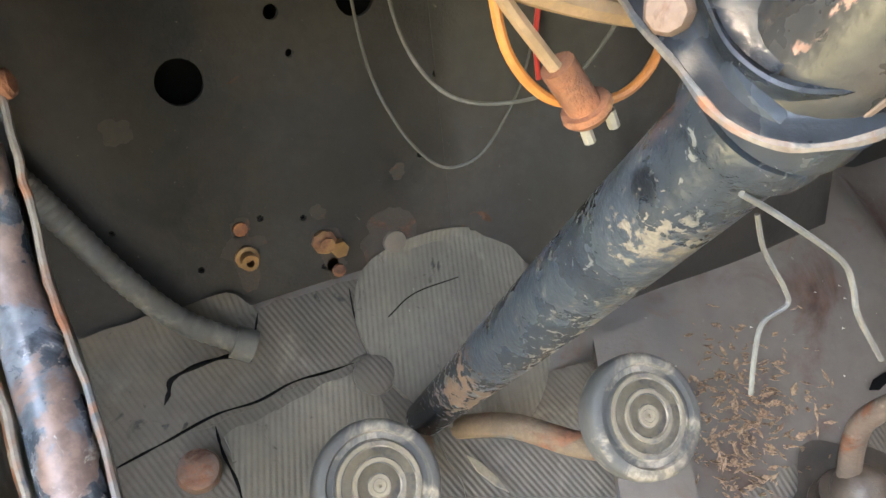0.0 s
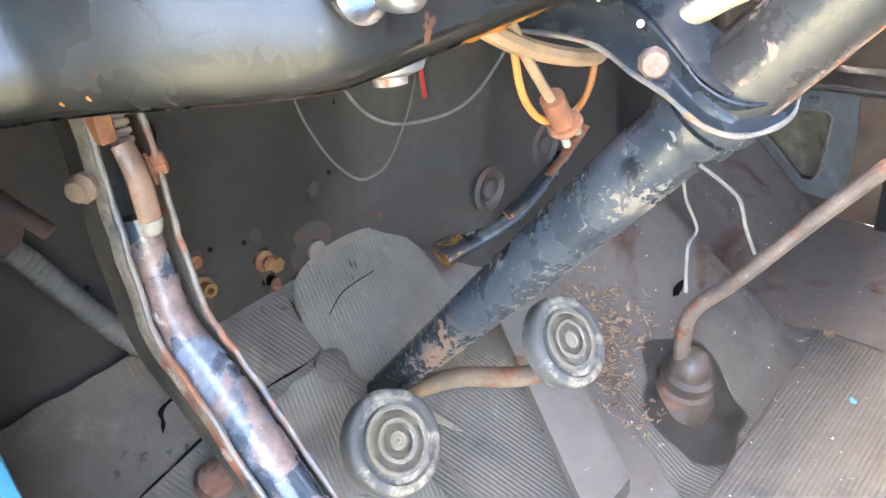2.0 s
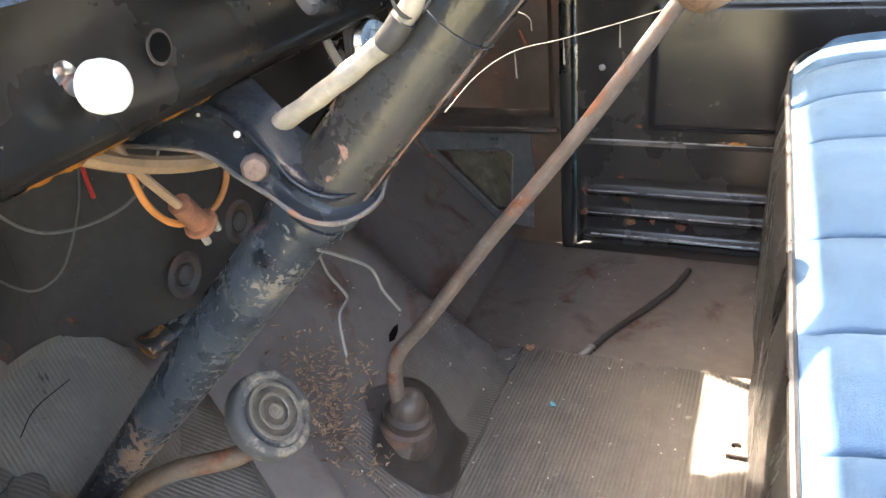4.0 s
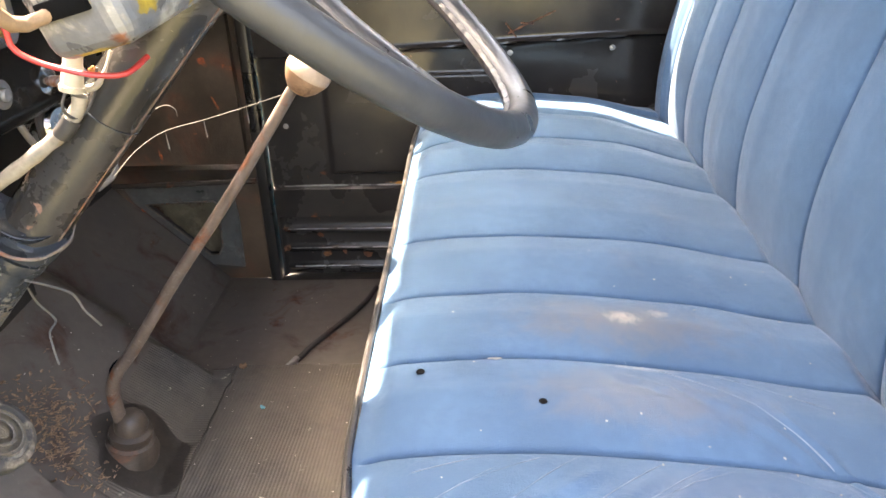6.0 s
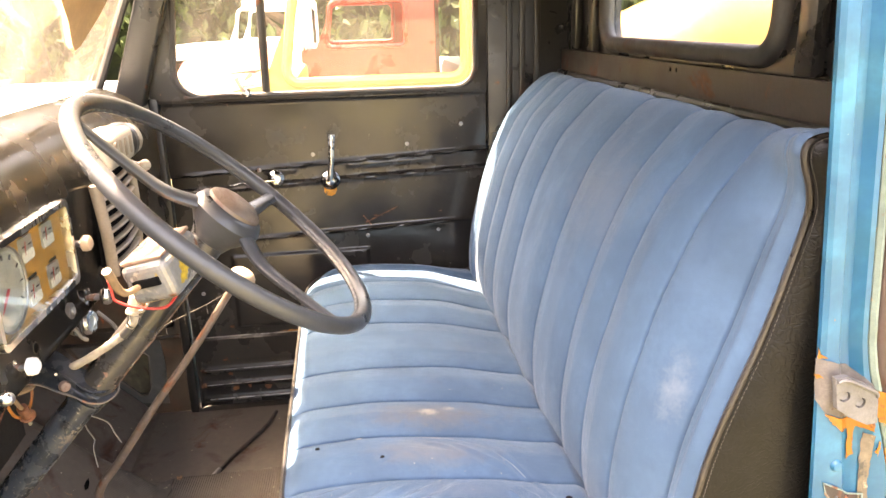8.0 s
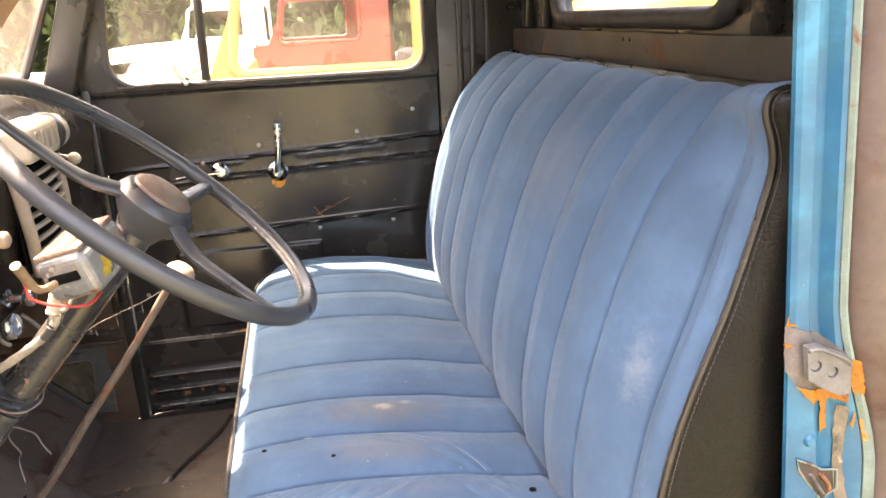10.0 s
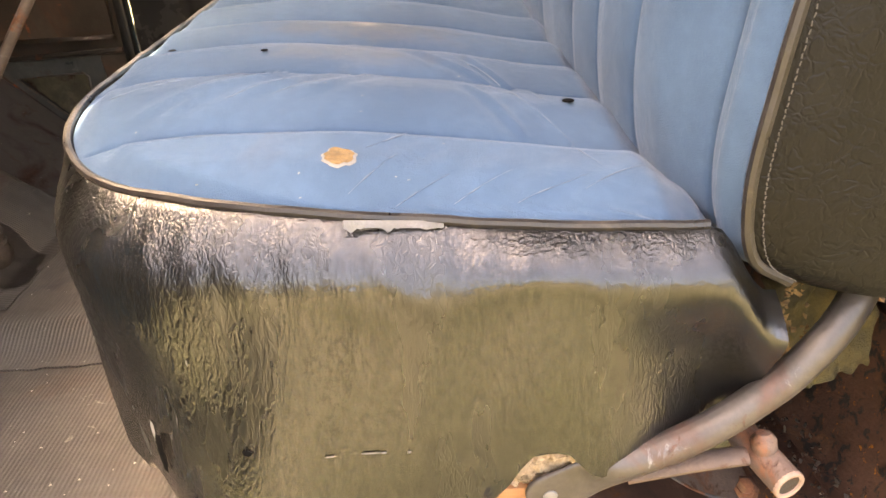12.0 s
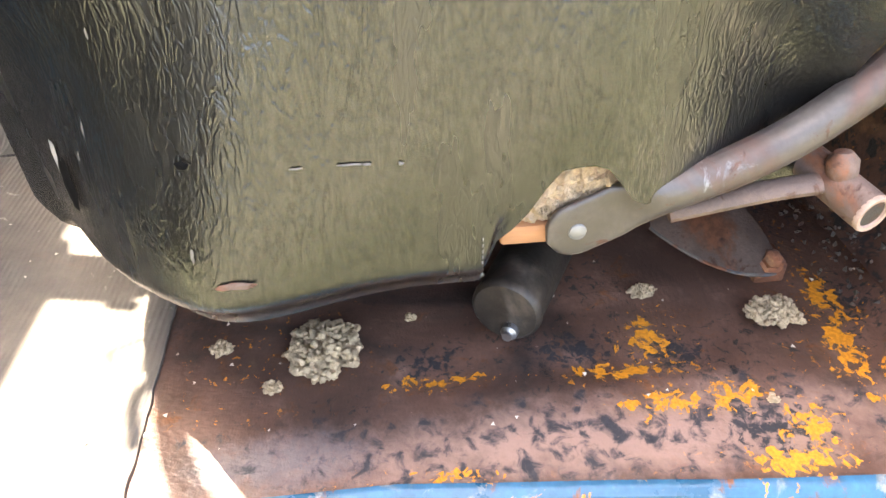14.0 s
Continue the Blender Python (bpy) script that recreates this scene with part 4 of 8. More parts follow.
for k, (x, z, r, dr) in enumerate(((0.301, 0.322, 0.026, 0), (0.240, 0.336, 0.015, 1.2), (0.172, 0.352, 0.016, 1.0), (0.172, 0.372, 0.009, 0), (0.237, 0.366, 0.007, 0), (0.246, 0.311, 0.010, 0.6), (0.314, 0.384, 0.007, 0), (0.105, 0.47, 0.011, 0))):
    stain((x, z), r, k + 0.5, dr)


# ---- passenger door ----
def belt(y):
    return 0.697 - 0.045 * y


def belt2(y):
    return 0.660 - 0.035 * y


def lowline(y):
    return 0.505 - 0.035 * y


def door_fn(u, v):
    y, z = 0.213 - 0.853 * u, 0.004 + 0.90 * v
    d1, d2, d3 = z - belt(y), z - belt2(y), z - lowline(y)
    r = 0.010 * smoothstep(-0.003, 0.003, d1) + 0.004 * math.exp(-((d1 - 0.004) / 0.005) ** 2)
    r += 0.008 * smoothstep(0.003, -0.003, d2) + 0.005 * math.exp(-((d2 + 0.006) / 0.005) ** 2)
    r -= 0.016 * smoothstep(0.003, -0.003, d3)
    r += 0.006 * math.exp(-((d3 - 0.004) / 0.005) ** 2)
    for zc, w in ((0.117, 0.006), (0.070, 0.006), (0.024, 0.006)):
        r += 0.009 * math.exp(-((z - zc) / w) ** 2) * smoothstep(0.205, 0.19, y) * smoothstep(-0.30, -0.28, y)
    r += 0.012 * smoothstep(0.222, 0.214, z) - 0.010 * smoothstep(0.150, 0.146, z) * smoothstep(0.21, 0.2, y)
    q = max(abs(y + 0.11) - 0.19, abs(z - 0.352) - 0.105)
    r += 0.006 * smoothstep(0.004, -0.004, q)
    r += 0.004 * math.exp(-((z - 0.69 + 0.03 * y) / 0.006) ** 2) * smoothstep(-0.03, -0.04, y) * smoothstep(-0.12, -0.11, y)
    r += 0.004 * math.exp(-((z - 0.692 + 0.03 * y) / 0.006) ** 2) * smoothstep(-0.25, -0.26, y) * smoothstep(-0.50, -0.49, y)
    r += 0.012 * smoothstep(0.875, 0.89, z)
    return (1.246 - r + wob((y, z, 0), 5, 0.0015), y, z)


door = thing("door_1", (1.25, -0.2, 0.0), "closed black-painted steel passenger door, scratched and rust-spotted", "door", "", "structure")
part("inner_panel", sheet(door_fn, 170, 240), m_door, door)
part("outer_skin", box(1.275, 1.30, -0.70, 0.215, -0.05, 0.90, 0.004), m_blue, door)
WIN = loop_rect(-0.612, 0.172, 0.898, 1.30, (0.06, 0.07, 0.09, 0.05))
WIN_B = [(a - 0.10 * max(0.0, b - 0.93) * (1 if a > 0 else 0), b) for a, b in WIN]
part("window_frame", slab(loop_rect(-0.645, 0.235, 0.885, 1.36, 0.02), [WIN_B], on_x(1.226), 0.05), m_door, door)
part("rubber_seal", tube([(1.228, a, b) for a, b in WIN_B], 0.008, 8, closed=True), m_rubber, door, "perished black rubber window seal")
part("glass", slab(WIN_B, [], on_x(1.252), 0.003), m_sideglass, door, "dusty window glass").visible_shadow = False
vent_post = tube([(1.238, -0.057, 0.893), (1.238, -0.066, 1.305)], 0.011, 8)
part("vent_post", vent_post, m_rusty, door)
lt = lathe([(0.012, 0), (0.012, 0.012), (0.006, 0.016), (0, 0.016)], (1.222, -0.01, 0.905), (-1, 0, 0.2), 14)
tube([(1.212, -0.01, 0.905), (1.205, 0.004, 0.925), (1.204, 0.012, 0.946)], 0.005, 8, 3, bm=lt)
part("vent_latch", lt, m_chrome, door)
part("vent_sill", tube([(1.226, 0.15, 0.897), (1.224, 0.05, 0.902), (1.224, -0.06, 0.896)], 0.006, 8, 4), m_rusty, door)
crank = part("window_crank", lathe([(0.026, 0), (0.026, 0.006), (0.018, 0.012), (0.012, 0.022), (0, 0.024)], (1.232, -0.207, 0.664), (-1, 0, 0), 24), m_chrome, door)
part("crank_arm", tube([(1.212, -0.207, 0.664), (1.205, -0.209, 0.69), (1.203, -0.214, 0.73), (1.206, -0.218, 0.79)], lambda t: 0.009 - 0.003 * t + 0.003 * (t > 0.9), 10, 4, flat=0.7), m_chrome, crank)
hub_ = part("inside_handle", lathe([(0.022, 0), (0.022, 0.005), (0.014, 0.012), (0.013, 0.02), (0, 0.022)], (1.234, -0.062, 0.676), (-1, 0, 0), 24), m_chrome, door)
part("handle_lever", tube([(1.212, -0.062, 0.676), (1.206, 0.0, 0.672), (1.208, 0.055, 0.668)], lambda t: 0.008 - 0.002 * t, 10, 4, flat=0.6), m_chrome, hub_)
for (y, z) in ((-0.165, 0.735), (0.05, 0.722), (-0.42, 0.752), (-0.57, 0.80), (-0.50, 0.505), (-0.30, 0.50), (0.15, 0.53), (0.165, 0.36), (-0.02, 0.70)):
    part("screw", lathe([(0.006, 0), (0.0055, 0.002), (0, 0.003)], (1.2335, y, z), (-1, 0, 0), 10), m_steel, door)
part("paint_chip", lathe([(0.018, 0), (0.014, 0.001), (0, 0.0015)], (1.2305, -0.205, 0.637), (-1, 0, 0), 9), m_flake, door, "orange primer showing through")
for pts in (((1.2375, -0.296, 0.5365), (1.2372, -0.342, 0.557), (1.237, -0.387, 0.577)), ((1.2375, -0.2905, 0.5568), (1.2373, -0.303, 0.541), (1.236, -0.312, 0.529)), ((1.2375, -0.32, 0.556), (1.2372, -0.345, 0.5535))):
    part("rust_scratch", tube(pts, lambda t: 0.0016 + 0.0009 * math.sin(t * 31), 6, 8), m_rust, door, "rusty scratch in the paint")
structure("kick_sill_right", box(1.22, 1.30, -0.65, 0.24, -0.03, 0.002, 0.004), m_rusty, "rusty passenger door sill", "sill")

def on_door(y, z, lift=0.0):
    return Vector(door_fn((0.213 - y) / 0.853, (z - 0.004) / 0.90)) - Vector((lift, 0, 0))


# pale tubes paint the door opening's glossy highlights on the louvre edges
for zc, y0, y1 in ((0.1195, 0.192, -0.27), (0.0725, 0.194, -0.27), (0.0265, 0.186, -0.27), (0.2195, 0.190, -0.29)):
    part("louvre_edge", tube([on_door(y0 + (y1 - y0) * k / 60, zc, 0.0002) for k in range(61)], lambda t, q=zc: 0.0017 + 0.0009 * noise.noise(Vector((t * 14, q * 90, 0))), 6), m_louvre, door, "louvre edge with its bright highlight painted pale")


def rust_spot(y0, z0, r, seed, wide=1.0):
    def fn(u, v):
        a = 2 * math.pi * u
        q = r * v * (1 + 0.5 * noise.noise(Vector((math.cos(a) * 1.7, math.sin(a) * 1.7, seed))) + 0.25 * noise.noise(Vector((math.cos(a) * 6, math.sin(a) * 6, seed))))
        return on_door(y0 + q * wide * math.cos(a), z0 + q * math.sin(a), 0.0011)
    return sheet(fn, 24, 5)


for k, (y, z, r, w) in enumerate(((0.196, 0.117, 0.0055, 1.6), (0.199, 0.071, 0.007, 1.2), (0.130, 0.150, 0.0045, 1.2), (0.121, 0.102, 0.006, 1.2), (0.110, 0.054, 0.007, 1.4), (0.070, 0.060, 0.006, 1.0), (0.018, 0.052, 0.007, 1.3), (-0.058, 0.2225, 0.0035, 8.0), (0.10, 0.248, 0.004, 1.5))):
    part("rust_spot", rust_spot(y, z, r, k + 0.7, w), m_rust if k != 7 else m_flake, door, "orange rust spot on the lower door")

# driver's door, swung wide open: out of view, added for dark reflections
od = thing("door_2", (-0.17, 0.262, 0.0), "unseen wide open driver's door, black inside, blue outside, added for reflections", "door", "", "structure")
part("inner_panel", box(-1.02, -0.175, 0.250, 0.262, -0.03, 0.90, 0.004), m_door, od)
part("outer_skin", box(-1.02, -0.175, 0.300, 0.325, -0.03, 0.90, 0.006), m_blue, od)
part("edge", box(-1.03, -1.02, 0.25, 0.325, -0.03, 0.90, 0.003), m_blue, od)
part("window_frame", slab(loop_rect(-1.02, -0.18, 0.89, 1.36, 0.02), [loop_rect(-0.97, -0.25, 0.91, 1.30, 0.06)], on_y(0.262), 0.04), m_door, od)

# ---- pillars, roof, rear wall, windscreen ----
def pillar(name, p0, p1, w, d, material, label):
    a, b = Vector(p0), Vector(p1)
    bm = box(-w / 2, w / 2, -d / 2, d / 2, 0, 1, 0.0)
    for v in bm.verts:
        base = a.lerp(b, v.co.z)
        v.co = base + Vector((v.co.x, v.co.y, 0))
    bmesh.ops.bevel(bm, geom=bm.edges[:], offset=0.008, segments=3, affect="EDGES", profile=0.5)
    return structure(name, bm, material, label, "pillar")


pillar("windscreen_pillar_right", (1.222, 0.285, 0.88), (1.222, 0.115, 1.37), 0.06, 0.075, m_black, "black windscreen pillar on the passenger side")
pillar("windscreen_pillar_left", (-0.118, 0.285, 0.88), (-0.118, 0.115, 1.37), 0.06, 0.075, m_black, "black windscreen pillar on the driver's side")
part("rubber_seal", tube([(1.165, 0.345, 0.915), (1.168, 0.255, 1.12), (1.16, 0.15, 1.355)], 0.010, 8, 4), m_rubber, None, "black rubber windscreen seal", kind="structure", category="seal")
# header out of view, sized so its shadow narrows the seat's sun strip
structure("windscreen_header", box(-0.15, 1.25, 0.075, 0.165, 1.337, 1.39, 0.012), m_black, "unseen black windscreen header rail, sized to trim the sun", "rail")
WS = lambda a, b, d: (a, 0.345 - 0.47 * (b - 0.93) + d, b)
ws = slab(loop_rect(-0.085, 1.185, 0.925, 1.36, 0.05), [], WS, 0.004)
part("windscreen", ws, m_windscreen, None, "dusty flat windscreen glass", kind="structure", category="windscreen").visible_shadow = False
structure("cowl", sheet(lambda u, v: (-0.14 + 1.38 * u, 0.335 + 0.30 * v, 0.932 + 0.012 * v), 8, 6, (0, 0, -0.02)), m_whitebody, "sun-bleached pale cowl in front of the windscreen", "body panel")
# roof and its rails lie out of view, added to shade the interior
structure("roof", box(-0.17, 1.27, -0.90, 0.11, 1.385, 1.42, 0.012), m_black, "unseen black painted cab roof, added to shade the interior", "roof")
structure("roof_rail_right", box(1.215, 1.285, -0.89, 0.10, 1.345, 1.40, 0.01), m_black, "unseen black rail over the passenger door", "rail")
structure("roof_rail_left", box(-0.185, -0.115, -0.89, 0.10, 1.345, 1.40, 0.01), m_black, "unseen black rail over the driver's door", "rail")
RW = loop_rect(0.195, 0.905, 1.012, 1.29, 0.055)
structure("wall_rear", slab([(-0.17, -0.02), (1.27, -0.02), (1.27, 1.40), (-0.17, 1.40)], [RW], on_y(YB), -0.03), m_black, "black painted rear cab wall with a window", "wall")
rear_win = thing("window_1", (0.55, YB, 1.012), "wide rear cab window with a black rubber seal", "window", "", "structure")
part("rubber_seal", tube([(a, YB + 0.004, b) for a, b in RW], 0.017, 10, closed=True), m_rubber, rear_win)
part("glass", slab(RW, [], on_y(YB - 0.018), 0.003), m_glass, rear_win).visible_shadow = False
ledge = slab([(-0.12, 0.935), (1.215, 0.935), (1.215, 0.99), (-0.12, 0.99)], [circ(0.522, 0.978, 0.004, 10), circ(0.497, 0.978, 0.004, 10)], on_y(YB + 0.016), -0.012)
structure("rear_trim_panel", ledge, m_ledge, "worn brown-black trim panel under the rear window", "trim")
structure("trim", tube([(-0.12, YB + 0.02, 0.93), (1.215, YB + 0.02, 0.93)], 0.008, 8), m_black, "rolled lower edge of the rear panel", "trim")
for x in (1.10, 0.97, 0.115):
    structure("rear_rib", box(x - 0.02, x + 0.02, YB + 0.001, YB + 0.022, 0.992, 1.37, 0.006), m_black, "upright pressed rib of the rear wall", "rib")
structure("wall_rear_corner", box(1.215, 1.272, YB - 0.02, -0.6425, -0.02, 1.37, 0.004), m_black, "black rear corner pillar on the passenger side", "pillar")
for i, yy in enumerate((-0.70, -0.735, -0.775)):
    structure("corner_rib", box(1.206, 1.2155, yy - 0.008, yy + 0.008, 0.3, 1.33, 0.003), m_rusty, "rusty flange of the rear corner", "rib")

# ---- blue door post behind the driver's door ----
def post_shape(z):
    """Lean and widening of the door post at a height."""
    return 0.072 * (z - 0.987), 1.0 + 0.85 * smoothstep(0.76, 0.55, z)


POST_FACE = [(-0.7125, -0.142), (-0.717, -0.146), (-0.730, -0.147), (-0.734, -0.142), (-0.744, -0.141), (-0.748, -0.146), (-0.752, -0.152), (-0.757, -0.153), (-0.7635, -0.158), (-0.775, -0.168)]


def post_x(y, z):
    """The post's outer face at a place."""
    lean, wide = post_shape(z)
    y0 = -0.712 + (y + 0.712 - lean) / wide
    for (a, xa), (b, xb) in zip(POST_FACE, POST_FACE[1:]):
        if y0 >= b:
            return xa + (xb - xa) * max(0.0, min(1.0, (a - y0) / (a - b)))
    return -0.168


def post_loft(pts):
    bm = bmesh.new()
    rows = []
    for k in range(49):
        z = -0.02 + 1.41 * k / 48
        lean, wide = post_shape(z)
        rows.append([bm.verts.new((x, (-0.712 + (y + 0.712) * wide + lean) if y > -0.81 else y, z)) for x, y in pts])
    for a, b in zip(rows, rows[1:]):
        for k in range(len(a)):
            bm.faces.new((a[k], a[(k + 1) % len(a)], b[(k + 1) % len(a)], b[k]))
    bm.faces.new(rows[0][::-1])
    bm.faces.new(rows[-1])
    return bm


structure("door_post_rear", post_loft([(-0.085, -0.85), (-0.100, -0.765), (-0.136, -0.7125), (-0.142, -0.7125), (-0.146, -0.717), (-0.147, -0.730), (-0.142, -0.734), (-0.141, -0.744), (-0.146, -0.748), (-0.152, -0.752), (-0.153, -0.757), (-0.120, -0.7575), (-0.11, -0.85)]), m_blue, "sky-blue rear door post with chipped orange undercoat", "door post", 35)
structure("post_edge", post_loft([(-0.121, -0.7585), (-0.154, -0.758), (-0.158, -0.761), (-0.158, -0.7635), (-0.121, -0.7635)]), m_paleedge, "pale worn green edge of the door post", "trim", 35)
structure("cab_corner", post_loft([(-0.122, -0.7645), (-0.154, -0.7645), (-0.160, -0.767), (-0.170, -0.775), (-0.178, -0.788), (-0.184, -0.806), (-0.19, -0.86), (-0.19, -1.0), (-0.12, -1.0), (-0.12, -0.86)]), m_primer, "faded pink-brown outer cab corner", "body panel", 35)
strk = thing("door_striker", (-0.15, -0.775, 0.675), "worn steel door striker plate amid flaked orange paint", "striker")
plate = slab([(-0.738, 0.711), (-0.751, 0.712), (-0.784, 0.696), (-0.789, 0.690), (-0.793, 0.654), (-0.781, 0.653), (-0.763, 0.662), (-0.744, 0.675), (-0.741, 0.694)], [circ(-0.751, 0.689, 0.0060, 16), circ(-0.770, 0.680, 0.0060, 16)], on_x(-0.1625), 0.007)
part("plate", plate, m_zinc, strk)
part("backing", slab([(-0.744, 0.704), (-0.784, 0.688), (-0.788, 0.660), (-0.748, 0.678)], [], on_x(-0.1590), 0.003), m_dark, strk)
for y, z in ((-0.751, 0.689), (-0.770, 0.680)):
    part("screw", lathe([(0.0052, 0), (0.0048, 0.0012), (0.0010, 0.0014), (0, 0.0008)], (-0.1592, y, z), (-1, 0, 0.1), 14), m_zinc, strk)
part("plate_ridge", tube([(-0.1635, -0.740, 0.7075), (-0.1640, -0.752, 0.7080), (-0.1635, -0.783, 0.6925), (-0.1630, -0.7885, 0.6860)], 0.0022, 8, 5), m_zinc, strk)


def post_patch(outline, lift, seed, ragged_by=0.0012, thick=0.0006):
    """A thin ragged patch lying on the door post, filled from its middle."""
    c = Vector((sum(p[0] for p in outline), sum(p[1] for p in outline))) / len(outline)
    loop = [Vector(a).lerp(Vector(b), k / 8) for a, b in zip(outline, outline[1:] + outline[:1]) for k in range(8)]

    def fn(u, v):
        p = loop[int(round(u * len(loop))) % len(loop)]
        p = p + Vector((noise.noise(Vector((p.x * 260, p.y * 260, seed))), noise.noise(Vector((p.x * 260, p.y * 260, seed + 4))))) * ragged_by
        q = c.lerp(p, v)
        return (post_x(q.x, q.y) - lift, q.x, q.y)
    return sheet(fn, len(loop), 8, (-thick, 0, 0))


part("recess", post_patch([(-0.726, 0.727), (-0.745, 0.722), (-0.763, 0.716), (-0.788, 0.696), (-0.796, 0.672), (-0.797, 0.649), (-0.769, 0.653), (-0.743, 0.662), (-0.731, 0.678), (-0.728, 0.700)], 0.0008, 1.5, 0.0008), m_recessdust, strk, "dusty grey recess round the plate")
for k, line in enumerate(([(-0.742, 0.662), (-0.762, 0.654), (-0.780, 0.652), (-0.797, 0.650), (-0.799, 0.637), (-0.785, 0.640), (-0.764, 0.639), (-0.752, 0.649)], [(-0.772, 0.643), (-0.782, 0.642), (-0.781, 0.620), (-0.784, 0.606), (-0.777, 0.602), (-0.775, 0.622)], [(-0.793, 0.690), (-0.800, 0.687), (-0.806, 0.671), (-0.811, 0.649), (-0.800, 0.650), (-0.796, 0.668)],
                         [(-0.726, 0.740), (-0.730, 0.731), (-0.737, 0.728), (-0.727, 0.726)], [(-0.725, 0.709), (-0.732, 0.708), (-0.735, 0.704), (-0.728, 0.704)], [(-0.806, 0.626), (-0.809, 0.618), (-0.807, 0.606), (-0.804, 0.612)])):
    part("bare_patch", post_patch(line, 0.0022, k + 0.3, 0.0022), m_flakey, strk, "flaked orange undercoat by the striker")
part("worn_groove", post_patch([(-0.792, 0.634), (-0.801, 0.633), (-0.804, 0.594), (-0.808, 0.554), (-0.819, 0.498), (-0.809, 0.500), (-0.798, 0.557), (-0.795, 0.596)], 0.0012, 7.5, 0.0016), m_hblip, strk, "rust-grey worn groove of the post")
for y, z in ((-0.765, 0.595), (-0.765, 0.517)):
    tagged(part("rivet", lathe([(0.0072, -0.002), (0.0070, 0.001), (0.0050, 0.0034), (0, 0.0042)], (post_x(y, z), y, z), (-1, 0, 0), 16), m_blue, None, "blue-painted rivet on the door post"), category="rivet", group="rivets on the door post")
SLOT = [(-0.751, 0.575), (-0.768, 0.567), (-0.785, 0.555), (-0.804, 0.552), (-0.806, 0.528), (-0.796, 0.522), (-0.790, 0.514), (-0.756, 0.560)]
slot = thing("post_slot", (-0.15, -0.78, 0.545), "rust-edged slot in the blue door post with bare metal inside", "slot")
# flat dark patch paints the slot's shaded inside, pale rim its highlight
part("hollow", post_patch(SLOT, 0.0010, 2.5, 0.0006), m_stain, slot)
part("rim", tube([(post_x(y, z) - 0.0020, y, z) for y, z in SLOT], 0.0013, 6, closed=True), m_paleedge, slot, "pale rim painted for the highlight on the slot's edge")
part("inner_strip", tube([(post_x(-0.768, 0.556) - 0.003, -0.768, 0.556), (post_x(-0.778, 0.540) - 0.003, -0.778, 0.540), (post_x(-0.789, 0.526) - 0.003, -0.789, 0.526)], 0.0038, 8, 4, flat=0.5), m_zinc, slot, "bare grey metal strip")
part("inner_rust", tube([(post_x(-0.782, 0.552) - 0.003, -0.782, 0.552), (post_x(-0.794, 0.538) - 0.003, -0.794, 0.538), (post_x(-0.798, 0.528) - 0.003, -0.798, 0.528)], 0.0022, 8, 4), m_rust, slot)
# sill under the open door
def sill_fn(u, v):
    y, a = 0.30 - 1.16 * u, v * 1.5
    return (sill_x(y) + 0.001 - 0.014 * math.sin(a) + wob((y, v, 1), 9, 0.0015), y, 0.002 - 0.014 * (1 - math.cos(a)) - 0.03 * max(0.0, v - 0.8))


structure("door_sill", sheet(sill_fn, 90, 10, (0.001, 0, -0.004)), m_sill, "rolled blue-painted edge of the door sill, worn through", "sill")
structure("rocker_panel", box(-0.215, -0.165, -1.0, 0.45, -0.30, -0.040, 0.02), m_blue, "sky-blue rocker panel under the door", "body panel")


# ---- dashboard ----
DASH = [(0.235, 0.622), (0.215, 0.612), (0.202, 0.614), (0.196, 0.624), (0.199, 0.64), (0.206, 0.66), (0.208, 0.68), (0.204, 0.74), (0.202, 0.80), (0.206, 0.84), (0.222, 0.88), (0.252, 0.912), (0.29, 0.93), (0.33, 0.938), (0.35, 0.925)]
DP = spline([(0, y, z) for y, z in DASH], 3)


def dash_fn(u, v):
    i = v * (len(DP) - 1)
    p = DP[int(i)].lerp(DP[min(len(DP) - 1, int(i) + 1)], i - int(i))
    x = -0.085 + 1.315 * u
    roll = smoothstep(1.08, 1.23, x)
    left = 0.090 * smoothstep(0.085, -0.02, x)
    return (x, p.y + left + 0.13 * roll * roll + wob((x, p.y, p.z), 8, 0.001), p.z)


dash = thing("dashboard", (0.55, 0.25, 0.62), "dusty black-painted steel dashboard with chipped lower lip", "dashboard")
part("panel", sheet(dash_fn, 90, len(DP) - 1, 0.003), m_dash, dash)
part("worn_lip", sheet(lambda u, v: Vector(dash_fn(0.02 + 0.5 * u, 0.035 + 0.075 * v + 0.03 * noise.noise(Vector((u * 30, 0, 0))))) + Vector((0, -0.0006, -0.0008)), 120, 6), m_lipwear, dash, "chipped rusty lower lip")
lip = sheet(lambda u, v: (0.14 + 0.13 * u, 0.1985 - 0.0003 + 0.012 * v, 0.6245 - 0.0137 * math.sin(v * 1.9) - 0.0006 + wob((u * 3, v, 4), 6, 0.0025)), 30, 6, 0.0008)
part("bare_lip", lip, m_flake, dash, "lip with bare orange undercoat")
for x, z, s in ((0.007, 0.621, 0.0050), (0.010, 0.620, 0.0030), (0.014, 0.622, 0.0050), (0.022, 0.620, 0.0030)):
    part("lip_chip", sheet(lambda u, v: (x + s * (u - 0.5) * (1 + 0.5 * noise.noise(Vector((v * 3, x * 90, 0)))), 0.2045 + 0.090 * smoothstep(0.085, -0.02, x) - 0.0045, z + s * (v - 0.5) * (1 + 0.6 * noise.noise(Vector((u * 3, x * 90, 4))))), 6, 6, (0, -0.0008, 0)), m_flakey, dash, "orange undercoat chip")


# ---- bench seat ----
SX0, SX1, SYB = -0.079, 1.195, -0.625
